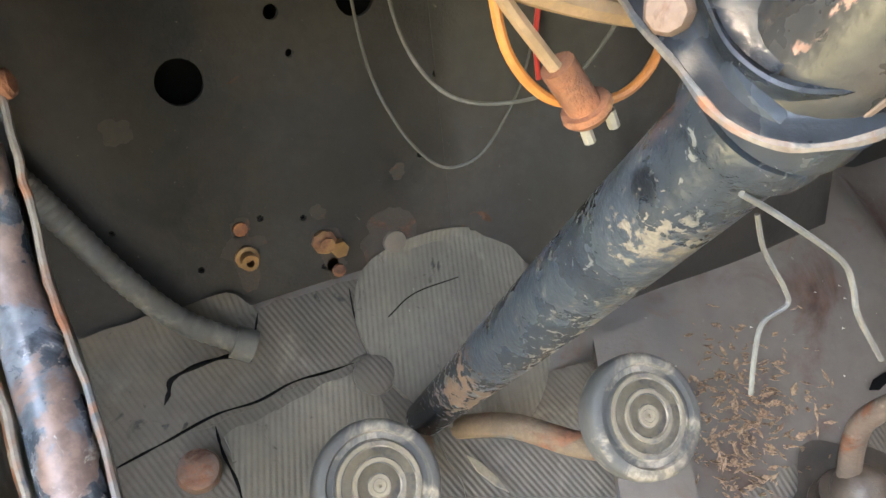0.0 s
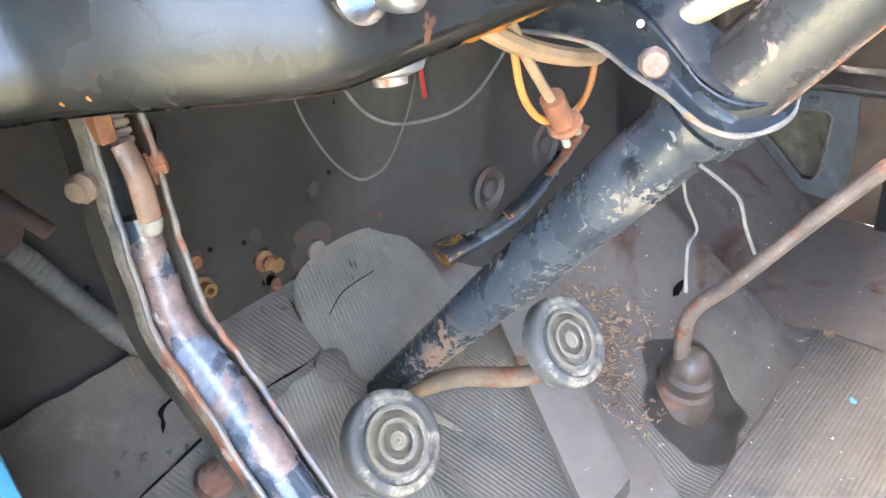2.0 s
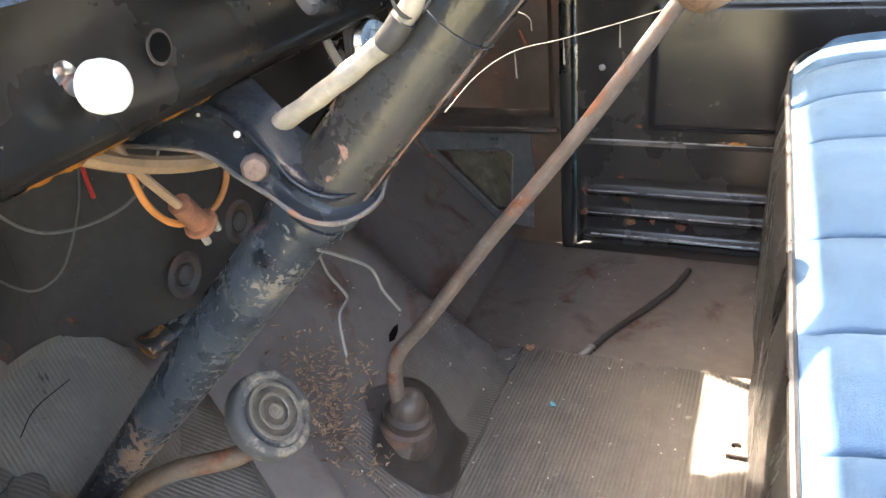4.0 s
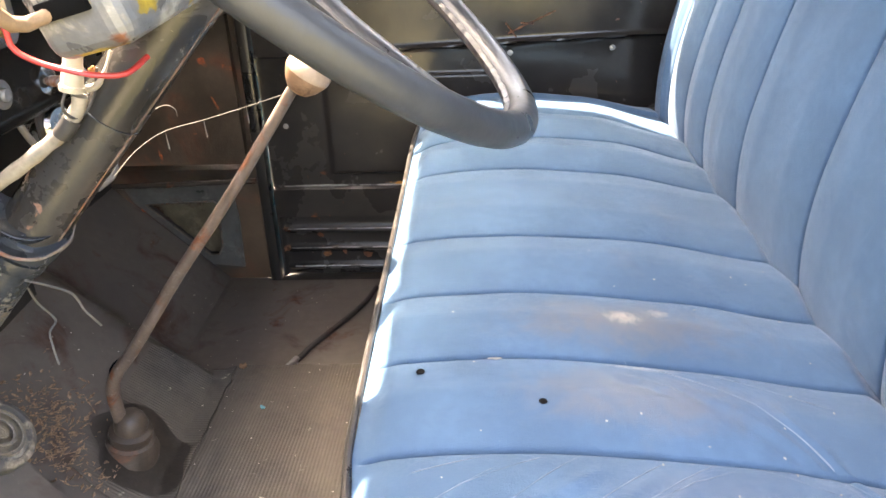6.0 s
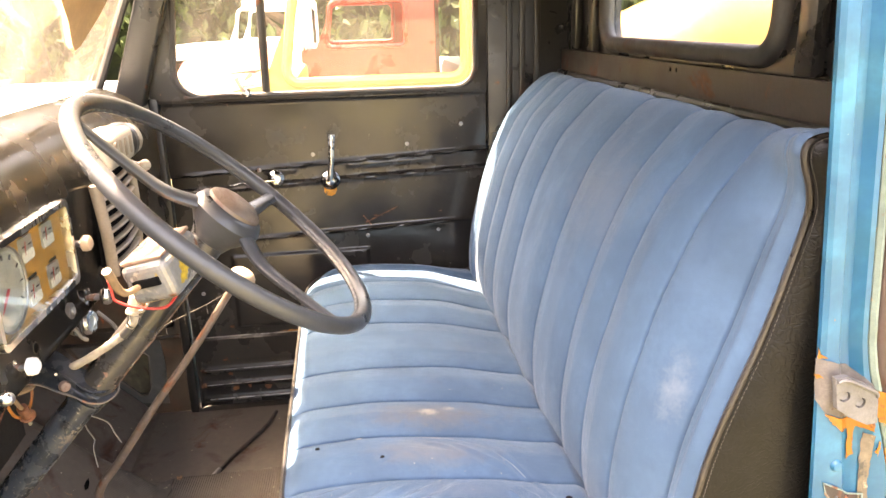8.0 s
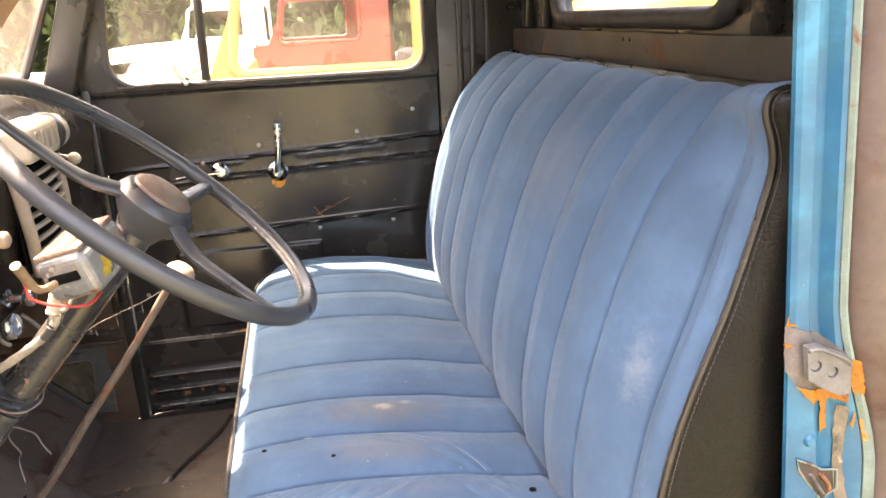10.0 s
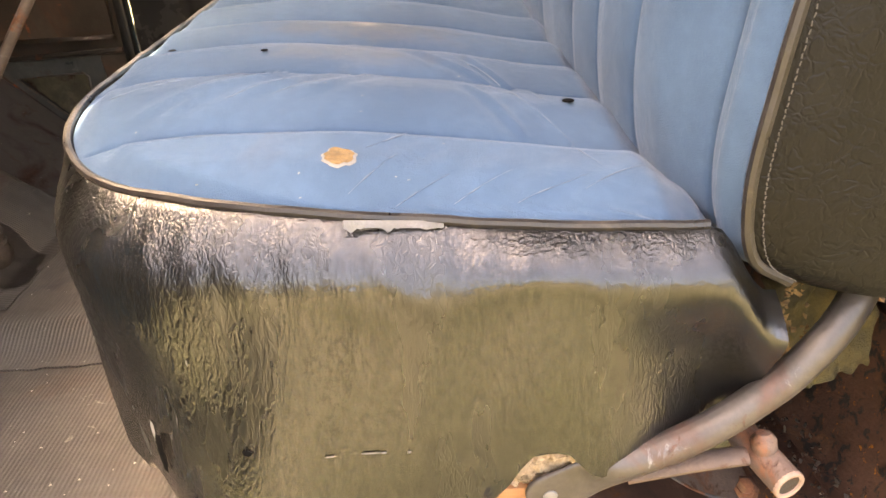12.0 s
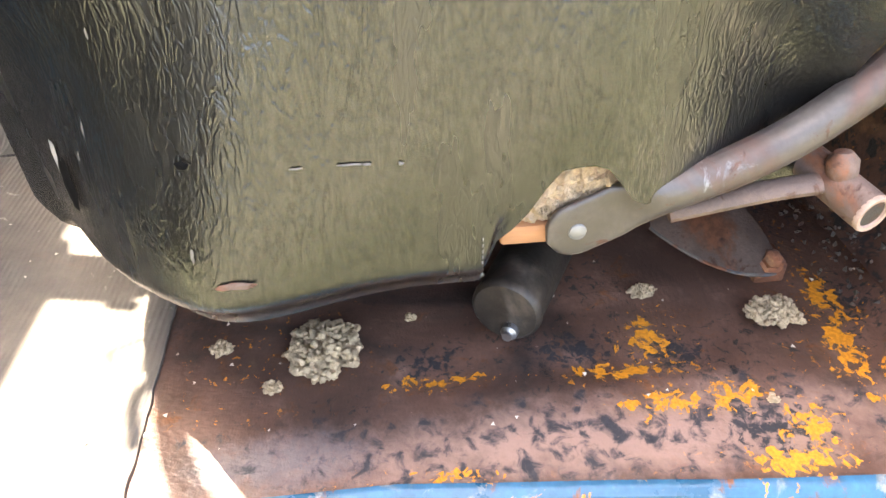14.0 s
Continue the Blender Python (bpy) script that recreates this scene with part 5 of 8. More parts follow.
SEAMS = [0.032, 0.163, 0.286, 0.403, 0.540, 0.750, 0.872, 0.990, 1.095]


CORNER = [(-0.079, -0.45), (-0.075, -0.372), (-0.065, -0.310), (-0.047, -0.257), (-0.008, -0.195), (0.060, -0.150), (0.155, -0.131), (0.26, -0.128)]
CORNER_FAR = [(0.95, -0.128), (1.08, -0.14), (1.155, -0.18), (1.185, -0.26), (1.195, -0.40)]
FRONT = spline([(x, y, 0) for x, y in CORNER + CORNER_FAR], 10)


def seat_front(x):
    """Front edge of the cushion in plan, with rounded corners."""
    for a, b in zip(FRONT, FRONT[1:]):
        if a.x <= x <= b.x and b.x > a.x:
            return a.y + (b.y - a.y) * (x - a.x) / (b.x - a.x)
    return -0.45


def edge_z(y, x=-0.09):
    """Height of the piped edge: lower towards the near end and the rear."""
    return 0.413 - 0.014 * smoothstep(0.14, -0.04, x) - 0.0256 * smoothstep(-0.25, -0.60, y)


def channel(x, seams, w=0.0017, depth=0.009, pillow=0.015):
    d = min(abs(x - s) for s in seams)
    inside = seams[0] - 0.02 < x < seams[-1] + 0.02
    puff = pillow * math.sqrt(min(1.0, d / 0.0613)) if inside else pillow
    return puff - depth * math.exp(-(d / w) ** 2)


CREASES = [(0.052, -0.196, 0.138, -0.307), (0.058, -0.230, 0.141, -0.310), (0.075, -0.283, 0.139, -0.352), (0.080, -0.328, 0.139, -0.384), (0.254, -0.396, 0.164, -0.482), (0.228, -0.465, 0.125, -0.520), (0.119, -0.456, 0.041, -0.497), (0.254, -0.345, 0.232, -0.393), (-0.120, -0.344, -0.073, -0.374), (-0.039, -0.394, -0.007, -0.418), (-0.130, -0.376, -0.083, -0.412), (-0.119, -0.424, -0.097, -0.449), (-0.131, -0.454, -0.084, -0.489), (-0.144, -0.481, -0.118, -0.512), (-0.084, -0.533, -0.059, -0.577), (-0.125, -0.513, -0.087, -0.549)]


def crease_z(x, y):
    """Small ridges where the cloth has been sat into folds."""
    h = 0.0
    for k, (ax, ay, bx, by) in enumerate(CREASES):
        lx, ly = bx - ax, by - ay
        n = math.hypot(lx, ly)
        s = ((x - ax) * lx + (y - ay) * ly) / n
        if -0.01 < s < n + 0.01:
            d = ((x - ax) * ly - (y - ay) * lx) / n + 0.003 * math.sin(s * 40 + k)
            if abs(d) < 0.02:
                end = smoothstep(-0.01, 0.015, s) * smoothstep(n + 0.01, n - 0.015, s)
                h += end * (0.0024 * math.exp(-(d / 0.0032) ** 2) - 0.0013 * math.exp(-((d - 0.008) / 0.005) ** 2))
    return h


def cushion_z(x, y):
    dl, dr, df, db = x - SX0, SX1 - x, seat_front(x) - y, y - SYB
    f = (1 - math.exp(-max(0, dl) / 0.055)) * (1 - math.exp(-max(0, dr) / 0.07)) * (1 - math.exp(-max(0, df) / 0.055)) * (0.30 + 0.70 * smoothstep(0.0, 0.2, db))
    sag = 0.006 * math.exp(-((x - 0.28) / 0.16) ** 2 - ((y + 0.45) / 0.13) ** 2)
    ripple = 0.0012 * math.sin((x * 0.8 + y) * 150) * smoothstep(0.35, 0.1, x) * smoothstep(-0.3, -0.45, y) * max(0, noise.noise(Vector((x * 9, y * 9, 3)))) * 2
    fade_end = smoothstep(0.0, 0.03, df) * smoothstep(-0.01, 0.05, dl)
    return edge_z(y, x) - 0.010 * smoothstep(-0.42, -0.60, y) * smoothstep(-0.04, 0.07, x) + (0.012 + 0.024 * smoothstep(0.6, 1.0, x)) * f - sag + channel(x, SEAMS) * fade_end - 0.05 * smoothstep(-0.598, -0.64, y) * smoothstep(0.03, -0.02, x) - 0.02 * smoothstep(-0.568, -0.602, y) + ripple + crease_z(x, y) + wob((x, y, 0), 12, 0.002) * f


def flute_columns(x0, x1, seams):
    """Places across the seat, close together at the seams."""
    xs = [x0 + (x1 - x0) * k / 220 for k in range(221)]
    for s in seams:
        xs = [x for x in xs if abs(x - s) > 0.0085] + [s + d for d in (-0.008, -0.006, -0.0045, -0.0032, -0.0021, -0.001, 0, 0.001, 0.0021, 0.0032, 0.0045, 0.006, 0.008)]
    return sorted(xs)


CX = flute_columns(SX0, SX1, SEAMS)


def cushion_fn(u, v):
    x = CX[int(round(u * (len(CX) - 1)))]
    yf = seat_front(x)
    y = SYB + (yf - SYB) * v
    return (x, y, cushion_z(x, y))


seat = thing("bench_seat", (0.52, -0.45, 0.0), "faded blue cloth bench seat, fluted, with torn black vinyl sides", "bench seat")
cushion = part("cushion", sheet(cushion_fn, len(CX) - 1, 150), m_fabric, seat, "faded blue fluted cloth seat cushion with small holes", 60)


# dark cords paint the shadow down in the cushion's seam grooves
for s in SEAMS:
    ys = [SYB + 0.02 + (seat_front(s) - 0.012 - SYB - 0.02) * k / 60 for k in range(61)]
    part("seam", tube([(s, y, cushion_z(s, y) + 0.0003) for y in ys], 0.0011, 6), m_seam, seat, "dark cord in the seam between the flutes, painting its groove's shadow")


PLAN = spline([(x, y, 0) for x, y in [(-0.083, SYB - 0.02), (-0.081, -0.53)] + CORNER + [(0.5, -0.128), (0.72, -0.128)] + CORNER_FAR + [(1.195, -0.55), (1.195, SYB - 0.02)]], 8)
PLEN = [0.0]
for a, b in zip(PLAN, PLAN[1:]):
    PLEN.append(PLEN[-1] + (b - a).length)


def plan_at(t):
    s = t * PLEN[-1]
    i = max(0, min(len(PLAN) - 2, next((k for k in range(len(PLEN) - 1) if PLEN[k + 1] >= s), len(PLAN) - 2)))
    f = (s - PLEN[i]) / max(1e-9, PLEN[i + 1] - PLEN[i])
    p = PLAN[i].lerp(PLAN[i + 1], f)
    d = (PLAN[min(i + 2, len(PLAN) - 1)] - PLAN[max(i - 1, 0)]).normalized()
    return p, Vector((-d.y, d.x, 0))


PSAMP = [plan_at(k / 260) for k in range(261)]


def skirt_bottom(p):
    """Lower hem of the vinyl: torn away round the hinge arm on the near side."""
    z = 0.135 - 0.004 * smoothstep(0.2, -0.02, p.x) + 0.008 * smoothstep(-0.30, -0.45, p.y)
    if p.x < 0 and p.y < -0.20:
        z += 0.006 * math.exp(-((p.y + 0.34) / 0.07) ** 2)
        z += 0.012 * smoothstep(-0.27, -0.21, p.y)
        z += 0.048 * smoothstep(-0.444, -0.450, p.y) + 0.040 * smoothstep(-0.452, -0.485, p.y) - 0.03 * smoothstep(-0.50, -0.53, p.y) - 0.02 * smoothstep(-0.55, -0.62, p.y)
    return z


def skirt_fn(u, v):
    p, n = PSAMP[int(round(u * 260))]
    zt = edge_z(p.y, p.x) + 0.001 - 0.05 * smoothstep(-0.598, -0.64, p.y)
    zb = skirt_bottom(p)
    z = zt + (zb - zt) * v
    near = smoothstep(0.1, -0.02, p.x)
    flare = 0.024 + 0.03 * math.exp(-((p.y + 0.31) / 0.06) ** 2) - 0.012 * smoothstep(-0.25, -0.20, p.y)
    turn = math.radians(18 + 72 * min(1.0, v / 0.18))
    roll = (math.sin(turn) - 0.309) / 0.691
    out = 0.0045 + (0.0095 + 0.020 * near) * roll + near * (flare - 0.018) * smoothstep(0.2, 0.95, v) - 0.018 * smoothstep(0.9, 1.0, v) * smoothstep(0.2, 0.13, zb)
    out *= 1 - 0.85 * near * smoothstep(-0.50, -0.63, p.y) * smoothstep(0.08, 0.75, v)
    out += 0.011 * math.exp(-((p.y + 0.235) / 0.06) ** 2) * math.exp(-((v - 0.24) / 0.20) ** 2) * smoothstep(0.05, 0.0, p.x)
    fold = wob((p.x * 3, p.y * 3, z * 1.2), 6, 0.005) * smoothstep(0.05, 0.3, v)
    dent = -0.012 * math.exp(-((p.y + 0.60 - 0.35 * (z - 0.28)) / 0.05) ** 2) * near * smoothstep(0.1, 0.5, v)
    pleat = 0.0016 * math.sin(p.y * 260 + 6 * noise.noise(Vector((p.y * 20, z * 20, 0)))) * math.exp(-((v - 0.12) / 0.10) ** 2)
    q = p + n * (out + fold + dent + pleat)
    return (q.x, q.y, z)


part("side_cover", sheet(skirt_fn, 260, 60, -0.003), m_vinyl, seat, "wrinkled black vinyl side cover, torn open at the hinge", 60)
part("piping", tube([p + n * 0.004 + Vector((0, 0, edge_z(p.y, p.x) + 0.002 + 0.0015 * noise.noise(p * 30))) for p, n in PSAMP[::2] if p.y > -0.606], 0.0034, 8), m_piping, seat, "dark worn piping")
strip = sheet(lambda u, v: (-0.0882 + 0.004 * u - 0.003 * v, -0.368 - 0.061 * u, edge_z(-0.368 - 0.061 * u) + 0.0030 - 0.0038 * v - 0.004 * v * max(0, math.sin(u * 17)) * abs(noise.noise(Vector((u * 8, 0, 0)))) * 2), 30, 4, 0.0012)
part("bare_cord", strip, m_cord, seat, "white cord where the piping has split")
# holes in the cloth
for x, y, r in ((0.257, -0.177, 0.0040), (0.209, -0.277, 0.0036), (0.108, -0.543, 0.0055)):
    part("cloth_hole", lathe([(r, 0.0005), (r * 0.9, 0.0012), (0, 0.0012)], (x, y, cushion_z(x, y) + 0.0008), seg=9), m_dark, seat, "small dark hole in the cloth")
hx, hy = -0.030, -0.363
def ragged(r, seed, lift):
    """A torn hole's outline lying on the cushion."""
    def fn(u, v):
        a = 2 * math.pi * u
        q = r * v * (1 + 0.28 * noise.noise(Vector((math.cos(a) * 1.8, math.sin(a) * 1.8, seed))) + 0.12 * noise.noise(Vector((math.cos(a) * 6, math.sin(a) * 6, seed))))
        x, y = hx + q * math.cos(a), hy + q * math.sin(a)
        return (x, y, cushion_z(x, y) + lift * (1 - 0.5 * v) + 0.0004)
    return fn


part("hole_edge", sheet(ragged(0.0114, 2.2, 0.0006), 40, 6), m_fray, seat, "frayed pale edge of the hole")
part("foam_hole", sheet(ragged(0.0095, 2.2, 0.0026), 40, 8), m_holefoam, seat, "torn round hole showing tan foam")
# under the torn corner
foam = sheet(lambda u, v: (-0.096 - 0.010 * math.sin(math.pi * v) + wob((u * 5, v * 5, 1), 3, 0.006), -0.434 - 0.085 * u, 0.175 + 0.075 * v + wob((u * 4, v * 4, 4), 2, 0.003)), 64, 56, (0.02, 0, 0))
for v in foam.verts:
    v.co += Vector((noise.noise(v.co * 220), noise.noise(v.co * 220 + Vector((5, 0, 0))), noise.noise(v.co * 220 + Vector((0, 5, 0))))) * 0.0022 + Vector((noise.noise(v.co * 600) * 0.0012, 0, 0))
part("foam", foam, m_foam, seat, "crumbling tan foam in the tear")
part("frame_board", box(-0.101, 1.10, -0.505, -0.452, 0.164, 0.177, 0.002), m_wood, seat, "bare wooden frame board")
# near-black board fills in the shade under the cushion
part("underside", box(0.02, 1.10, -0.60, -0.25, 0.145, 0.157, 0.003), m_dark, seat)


def patch(at, nrm, ra, rb, seed, lift=0.0012, turn=0.0):
    """A small ragged flat mark lying on a surface."""
    q = Vector(nrm).normalized().to_track_quat("Z", "Y") @ Euler((0, 0, turn)).to_quaternion()

    def fn(u, v):
        a = 2 * math.pi * u
        k = v * (1 + 0.45 * noise.noise(Vector((math.cos(a) * 1.7, math.sin(a) * 1.7, seed))) + 0.2 * noise.noise(Vector((math.cos(a) * 6, math.sin(a) * 6, seed))))
        return Vector(at) + q @ Vector((ra * k * math.cos(a), rb * k * math.sin(a), lift * (1 - 0.3 * v)))
    return sheet(fn, 28, 4)


NEAR_SKIRT = [(Vector(skirt_fn(i / 260, j / 60)), i, j) for i in range(20, 130) for j in range(4, 59)]


def on_skirt(x, y, z):
    """The nearest place on the vinyl side cover and the way out of it."""
    p, i, j = min(NEAR_SKIRT, key=lambda q: (q[0] - Vector((x, y, z))).length_squared)
    du = Vector(skirt_fn((i + 1) / 260, j / 60)) - Vector(skirt_fn((i - 1) / 260, j / 60))
    dv = Vector(skirt_fn(i / 260, (j + 1) / 60)) - Vector(skirt_fn(i / 260, (j - 1) / 60))
    n = du.cross(dv).normalized()
    return p, (n if n.x < 0 else -n)


def vinyl_mark(name, at, ra, rb, seed, material, label, lift=0.0014, turn=0.0):
    p, n = on_skirt(*at)
    return part(name, patch(p, n, ra, rb, seed, lift, turn), material, seat, label)


vinyl_mark("tear_fray", (-0.0690, -0.2040, 0.2230), 0.0035, 0.0105, 1.5, m_fray, "pale frayed edge of the tear", 0.0016)
vinyl_mark("tear", (-0.0765, -0.2120, 0.2105), 0.0075, 0.0170, 4.5, m_dark, "black ragged tear in the vinyl", 0.0034)
vinyl_mark("vinyl_hole", (-0.1160, -0.2920, 0.2420), 0.0034, 0.0020, 2.5, m_dark, "small black puncture in the vinyl", 0.0018)
vinyl_mark("rust_mark", (-0.1290, -0.3080, 0.1740), 0.0115, 0.0024, 3.5, m_rustpink, "pinkish rust mark", 0.0018)
for at, ra, rb in (((-0.1200, -0.2890, 0.1920), 0.0010, 0.0038), ((-0.1185, -0.3480, 0.2380), 0.004, 0.0005), ((-0.1185, -0.3720, 0.2380), 0.006, 0.0006), ((-0.1185, -0.384, 0.2380), 0.002, 0.0008), ((-0.1190, -0.3990, 0.2350), 0.0014, 0.0009),
                   ((-0.09, -0.232, 0.252), 0.0007, 0.004), ((-0.085, -0.222, 0.235), 0.0008, 0.003), ((-0.10, -0.250, 0.30), 0.0006, 0.003)):
    vinyl_mark("pale_scuff", at, ra, rb, at[1] * 50, m_scuff, "pale scuff on the vinyl", 0.0018)
for k in range(9):
    p, n = on_skirt(-0.105, -0.4385, 0.148 + 0.0048 * k)
    if p.z > skirt_bottom(Vector((-0.1, -0.44, 0))) + 0.004:
        part("hem_stitch", tube([p + n * 0.0006 - Vector((0, 0, 0.0012)), p + n * 0.0014, p + n * 0.0006 + Vector((0, 0, 0.0012))], 0.0005, 5), m_scuff, seat)
for x0, y0, y1, seed in ((0.287, -0.19, -0.57, 1.0), (0.404, -0.22, -0.50, 2.0), (0.164, -0.42, -0.57, 3.0)):
    part("seam_thread", tube([(x0 + 0.0016 * noise.noise(Vector((y0 + (y1 - y0) * k / 90, seed, 0)) * 30), y0 + (y1 - y0) * k / 90, cushion_z(x0, y0 + (y1 - y0) * k / 90) + 0.0016) for k in range(91)], lambda t, q=seed: 0.0001 + 0.0024 * max(0.0, noise.noise(Vector((t * 9, q, 0))) - 0.08), 5), m_fray, seat, "broken pale seam thread")
part("seam_fray", patch((0.281, -0.242, cushion_z(0.281, -0.242)), (0, 0, 1), 0.002, 0.006, 5.5, 0.0012), m_fray, seat, "frayed seam thread")
part("seam_fray", patch((0.285, -0.54, cushion_z(0.285, -0.54)), (0, 0, 1), 0.0014, 0.009, 6.5, 0.0012, 0.6), m_fray, seat, "frayed seam thread")
# thin pale lines laid along folds of the cushion cloth
for pts in ([(0.289, -0.356), (0.253, -0.418), (0.208, -0.467), (0.153, -0.502), (0.112, -0.524)], [(0.278, -0.421), (0.252, -0.488), (0.241, -0.521)], [(0.156, -0.433), (0.132, -0.479), (0.084, -0.511), (0.039, -0.535)],
            [(0.096, -0.238), (0.157, -0.300)], [(0.073, -0.269), (0.155, -0.362)], [(0.08, -0.304), (0.157, -0.398)], [(0.09, -0.172), (0.138, -0.235)], [(0.137, -0.178), (0.156, -0.233)], [(-0.017, -0.380), (0.012, -0.412)], [(0.02, -0.523), (-0.023, -0.543)],
            [(-0.062, -0.370), (-0.026, -0.402)], [(-0.070, -0.400), (-0.042, -0.436)], [(-0.068, -0.437), (-0.036, -0.478)], [(-0.066, -0.478), (-0.036, -0.530)], [(-0.052, -0.525), (-0.012, -0.585)], [(0.12, -0.21), (0.152, -0.27)], [(0.10, -0.33), (0.15, -0.41)]):
    path = spline([(x, y, 0) for x, y in pts], 9)
    part("pale_crease", tube([(p.x, p.y, cushion_z(p.x, p.y) + 0.0004) for p in path], lambda t, k=pts[0][0]: 0.00012 + 0.0011 * max(0.0, 0.12 + noise.noise(Vector((t * 5, k * 40, 0)))) * math.sin(math.pi * (0.04 + 0.92 * t)) ** 0.5, 5), m_crease, seat, "pale line along a crease in the cloth")
for k in range(40):
    rr = random.Random(k + 40)
    x, y = rr.uniform(-0.09, 0.5), rr.uniform(-0.57, -0.18)
    part("lint", patch((x, y, cushion_z(x, y)), (0, 0, 1), rr.uniform(0.0007, 0.0018), rr.uniform(0.0006, 0.0012), k + 0.5, 0.001), m_fray, seat, "speck of pale lint")

# ---- backrest ----
BX0, BX1 = -0.086, 1.195
BPROF = [(-0.596, 0.352), (-0.584, 0.385), (-0.590, 0.43), (-0.603, 0.48), (-0.622, 0.54), (-0.645, 0.62), (-0.674, 0.726), (-0.699, 0.82), (-0.714, 0.875), (-0.730, 0.908), (-0.752, 0.926), (-0.775, 0.932), (-0.80, 0.925), (-0.815, 0.90)]
BACK_SEAMS = [-0.040, 0.062, 0.178, 0.292, 0.478, 0.700, 0.865, 0.975, 1.085]
EPROF = [(-0.655, 0.332), (-0.628, 0.352), (-0.620, 0.400), (-0.626, 0.460), (-0.640, 0.540), (-0.660, 0.620), (-0.697, 0.726), (-0.726, 0.820), (-0.737, 0.872), (-0.733, 0.902), (-0.724, 0.930), (-0.732, 0.948), (-0.770, 0.952), (-0.815, 0.944)]
CPROF = [(-0.600, 0.352), (-0.590, 0.385), (-0.585, 0.43), (-0.586, 0.48), (-0.594, 0.54), (-0.612, 0.62), (-0.645, 0.726), (-0.687, 0.82), (-0.720, 0.872), (-0.744, 0.905), (-0.765, 0.926), (-0.785, 0.934), (-0.803, 0.927), (-0.815, 0.90)]
BC = spline([(0, y, z) for y, z in CPROF], 6)
BE = spline([(0, y, z) for y, z in EPROF], 6)
BX = flute_columns(BX0, BX1, BACK_SEAMS)
BP = spline([(0, y, z) for y, z in BPROF], 6)
back = part("backrest", bmesh.new(), m_fabric, seat, "faded blue fluted cloth backrest", 60)


def back_fn(u, v):
    i = v * (len(BP) - 1)
    p = BP[int(i)].lerp(BP[min(len(BP) - 1, int(i) + 1)], i - int(i))
    q0, q1 = BP[max(0, int(i) - 1)], BP[min(len(BP) - 1, int(i) + 1)]
    d = (q1 - q0).normalized()
    n = Vector((0, d.z, -d.y))
    top = smoothstep(0.80, 0.93, p.z)
    inset = 0.05 * top * top
    x0, x1 = BX0, BX1 - inset * 1.2
    xs = BX[int(round(u * (len(BX) - 1)))]
    x = x0 + (x1 - x0) * (xs - BX0) / (BX1 - BX0)
    e = min(x - x0, x1 - x)
    c = BC[int(i)].lerp(BC[min(len(BC) - 1, int(i) + 1)], i - int(i))
    end = BE[int(i)].lerp(BE[min(len(BE) - 1, int(i) + 1)], i - int(i))
    if x > 0.5:
        b = (p - n * 0.012).lerp(c, smoothstep(0.0, 0.05, e))
    else:
        b = end.lerp(c, smoothstep(0.0, 0.17, e))
    ch = channel(xs, BACK_SEAMS, 0.0017, 0.008, 0.013) * smoothstep(0, 0.03, e) * (1 - 0.55 * top)
    return (x, b.y + n.y * ch + wob((x, p.y, p.z), 9, 0.002), b.z + n.z * ch)


bmb = sheet(back_fn, len(BX) - 1, 78)
bmesh.ops.translate(bmb, verts=bmb.verts, vec=-root_at(back))
bmb.to_mesh(back.data)
bmb.free()
back.data.materials.clear()
back.data.materials.append(m_fabric)
back.data.shade_smooth()
# the same groove shadow as dark cords on the backrest
for s in BACK_SEAMS:
    u = BX.index(min(BX, key=lambda q: abs(q - s))) / (len(BX) - 1)
    part("seam", tube([Vector(back_fn(u, k / 70)) + Vector((0, 0.0004, 0.0002)) for k in range(2, 66)], 0.0011, 6), m_seam, seat, "dark cord in the seam between the flutes, painting its groove's shadow")
NB = 60
for side, name in ((0.0, "backrest_side"), (1.0, "backrest_side")):
    edge = [Vector(back_fn(side, k / NB)) for k in range(NB + 1)]
    sgn = -1 if side == 0 else 1

    def side_fn(u, v, edge=edge, sgn=sgn):
        p = edge[int(round(u * NB))]
        yb = -0.825 + 0.02 * smoothstep(0.8, 0.93, p.z) - 0.01 * smoothstep(0.4, 0.35, p.z)
        y = p.y + (yb - p.y) * v
        bulge = 0.020 * math.sin(math.pi * min(1, v * 1.15)) ** 0.8 + 0.004
        z = p.z + (0.30 * (0.352 - p.z) * 0) + 0.004 * math.sin(u * 9) * v
        return (p.x + sgn * (bulge + wob((y, z, 2), 10, 0.004)), y, z - (0.006 + 0.016 * smoothstep(0.42, 0.36, p.z)) * v)
    part(name, sheet(side_fn, NB, 22, 0.002), m_vinyl2, seat, "black vinyl end of the backrest", 60)
    if side == 0:
        part("backrest_piping", tube([p + Vector((-0.004, 0.003, 0)) for p in edge[:-4]], 0.0042, 8), m_piping, seat, "dark piping along the backrest")
        st = bmesh.new()
        seam = [Vector(side_fn(k / NB, 0.022)) + Vector((-0.0022, 0, 0)) for k in range(1, NB - 4)]
        dense = spline(seam, 4)
        for k in range(0, len(dense) - 2):
            tube([dense[k], dense[k].lerp(dense[k + 1], 0.62) + Vector((0, 0.0004 * (-1) ** k, 0))], 0.0005, 5, bm=st)
        part("stitching", st, m_thread, seat, "pale stitching along the seam")
part("backrest_rear", box(BX0 + 0.01, BX1 - 0.01, -0.83, -0.815, 0.34, 0.90, 0.005), m_vinyl2, seat)
part("backrest_underside", box(BX0 + 0.006, BX1, -0.825, -0.655, 0.322, 0.333, 0.005), m_vinyl2, seat)

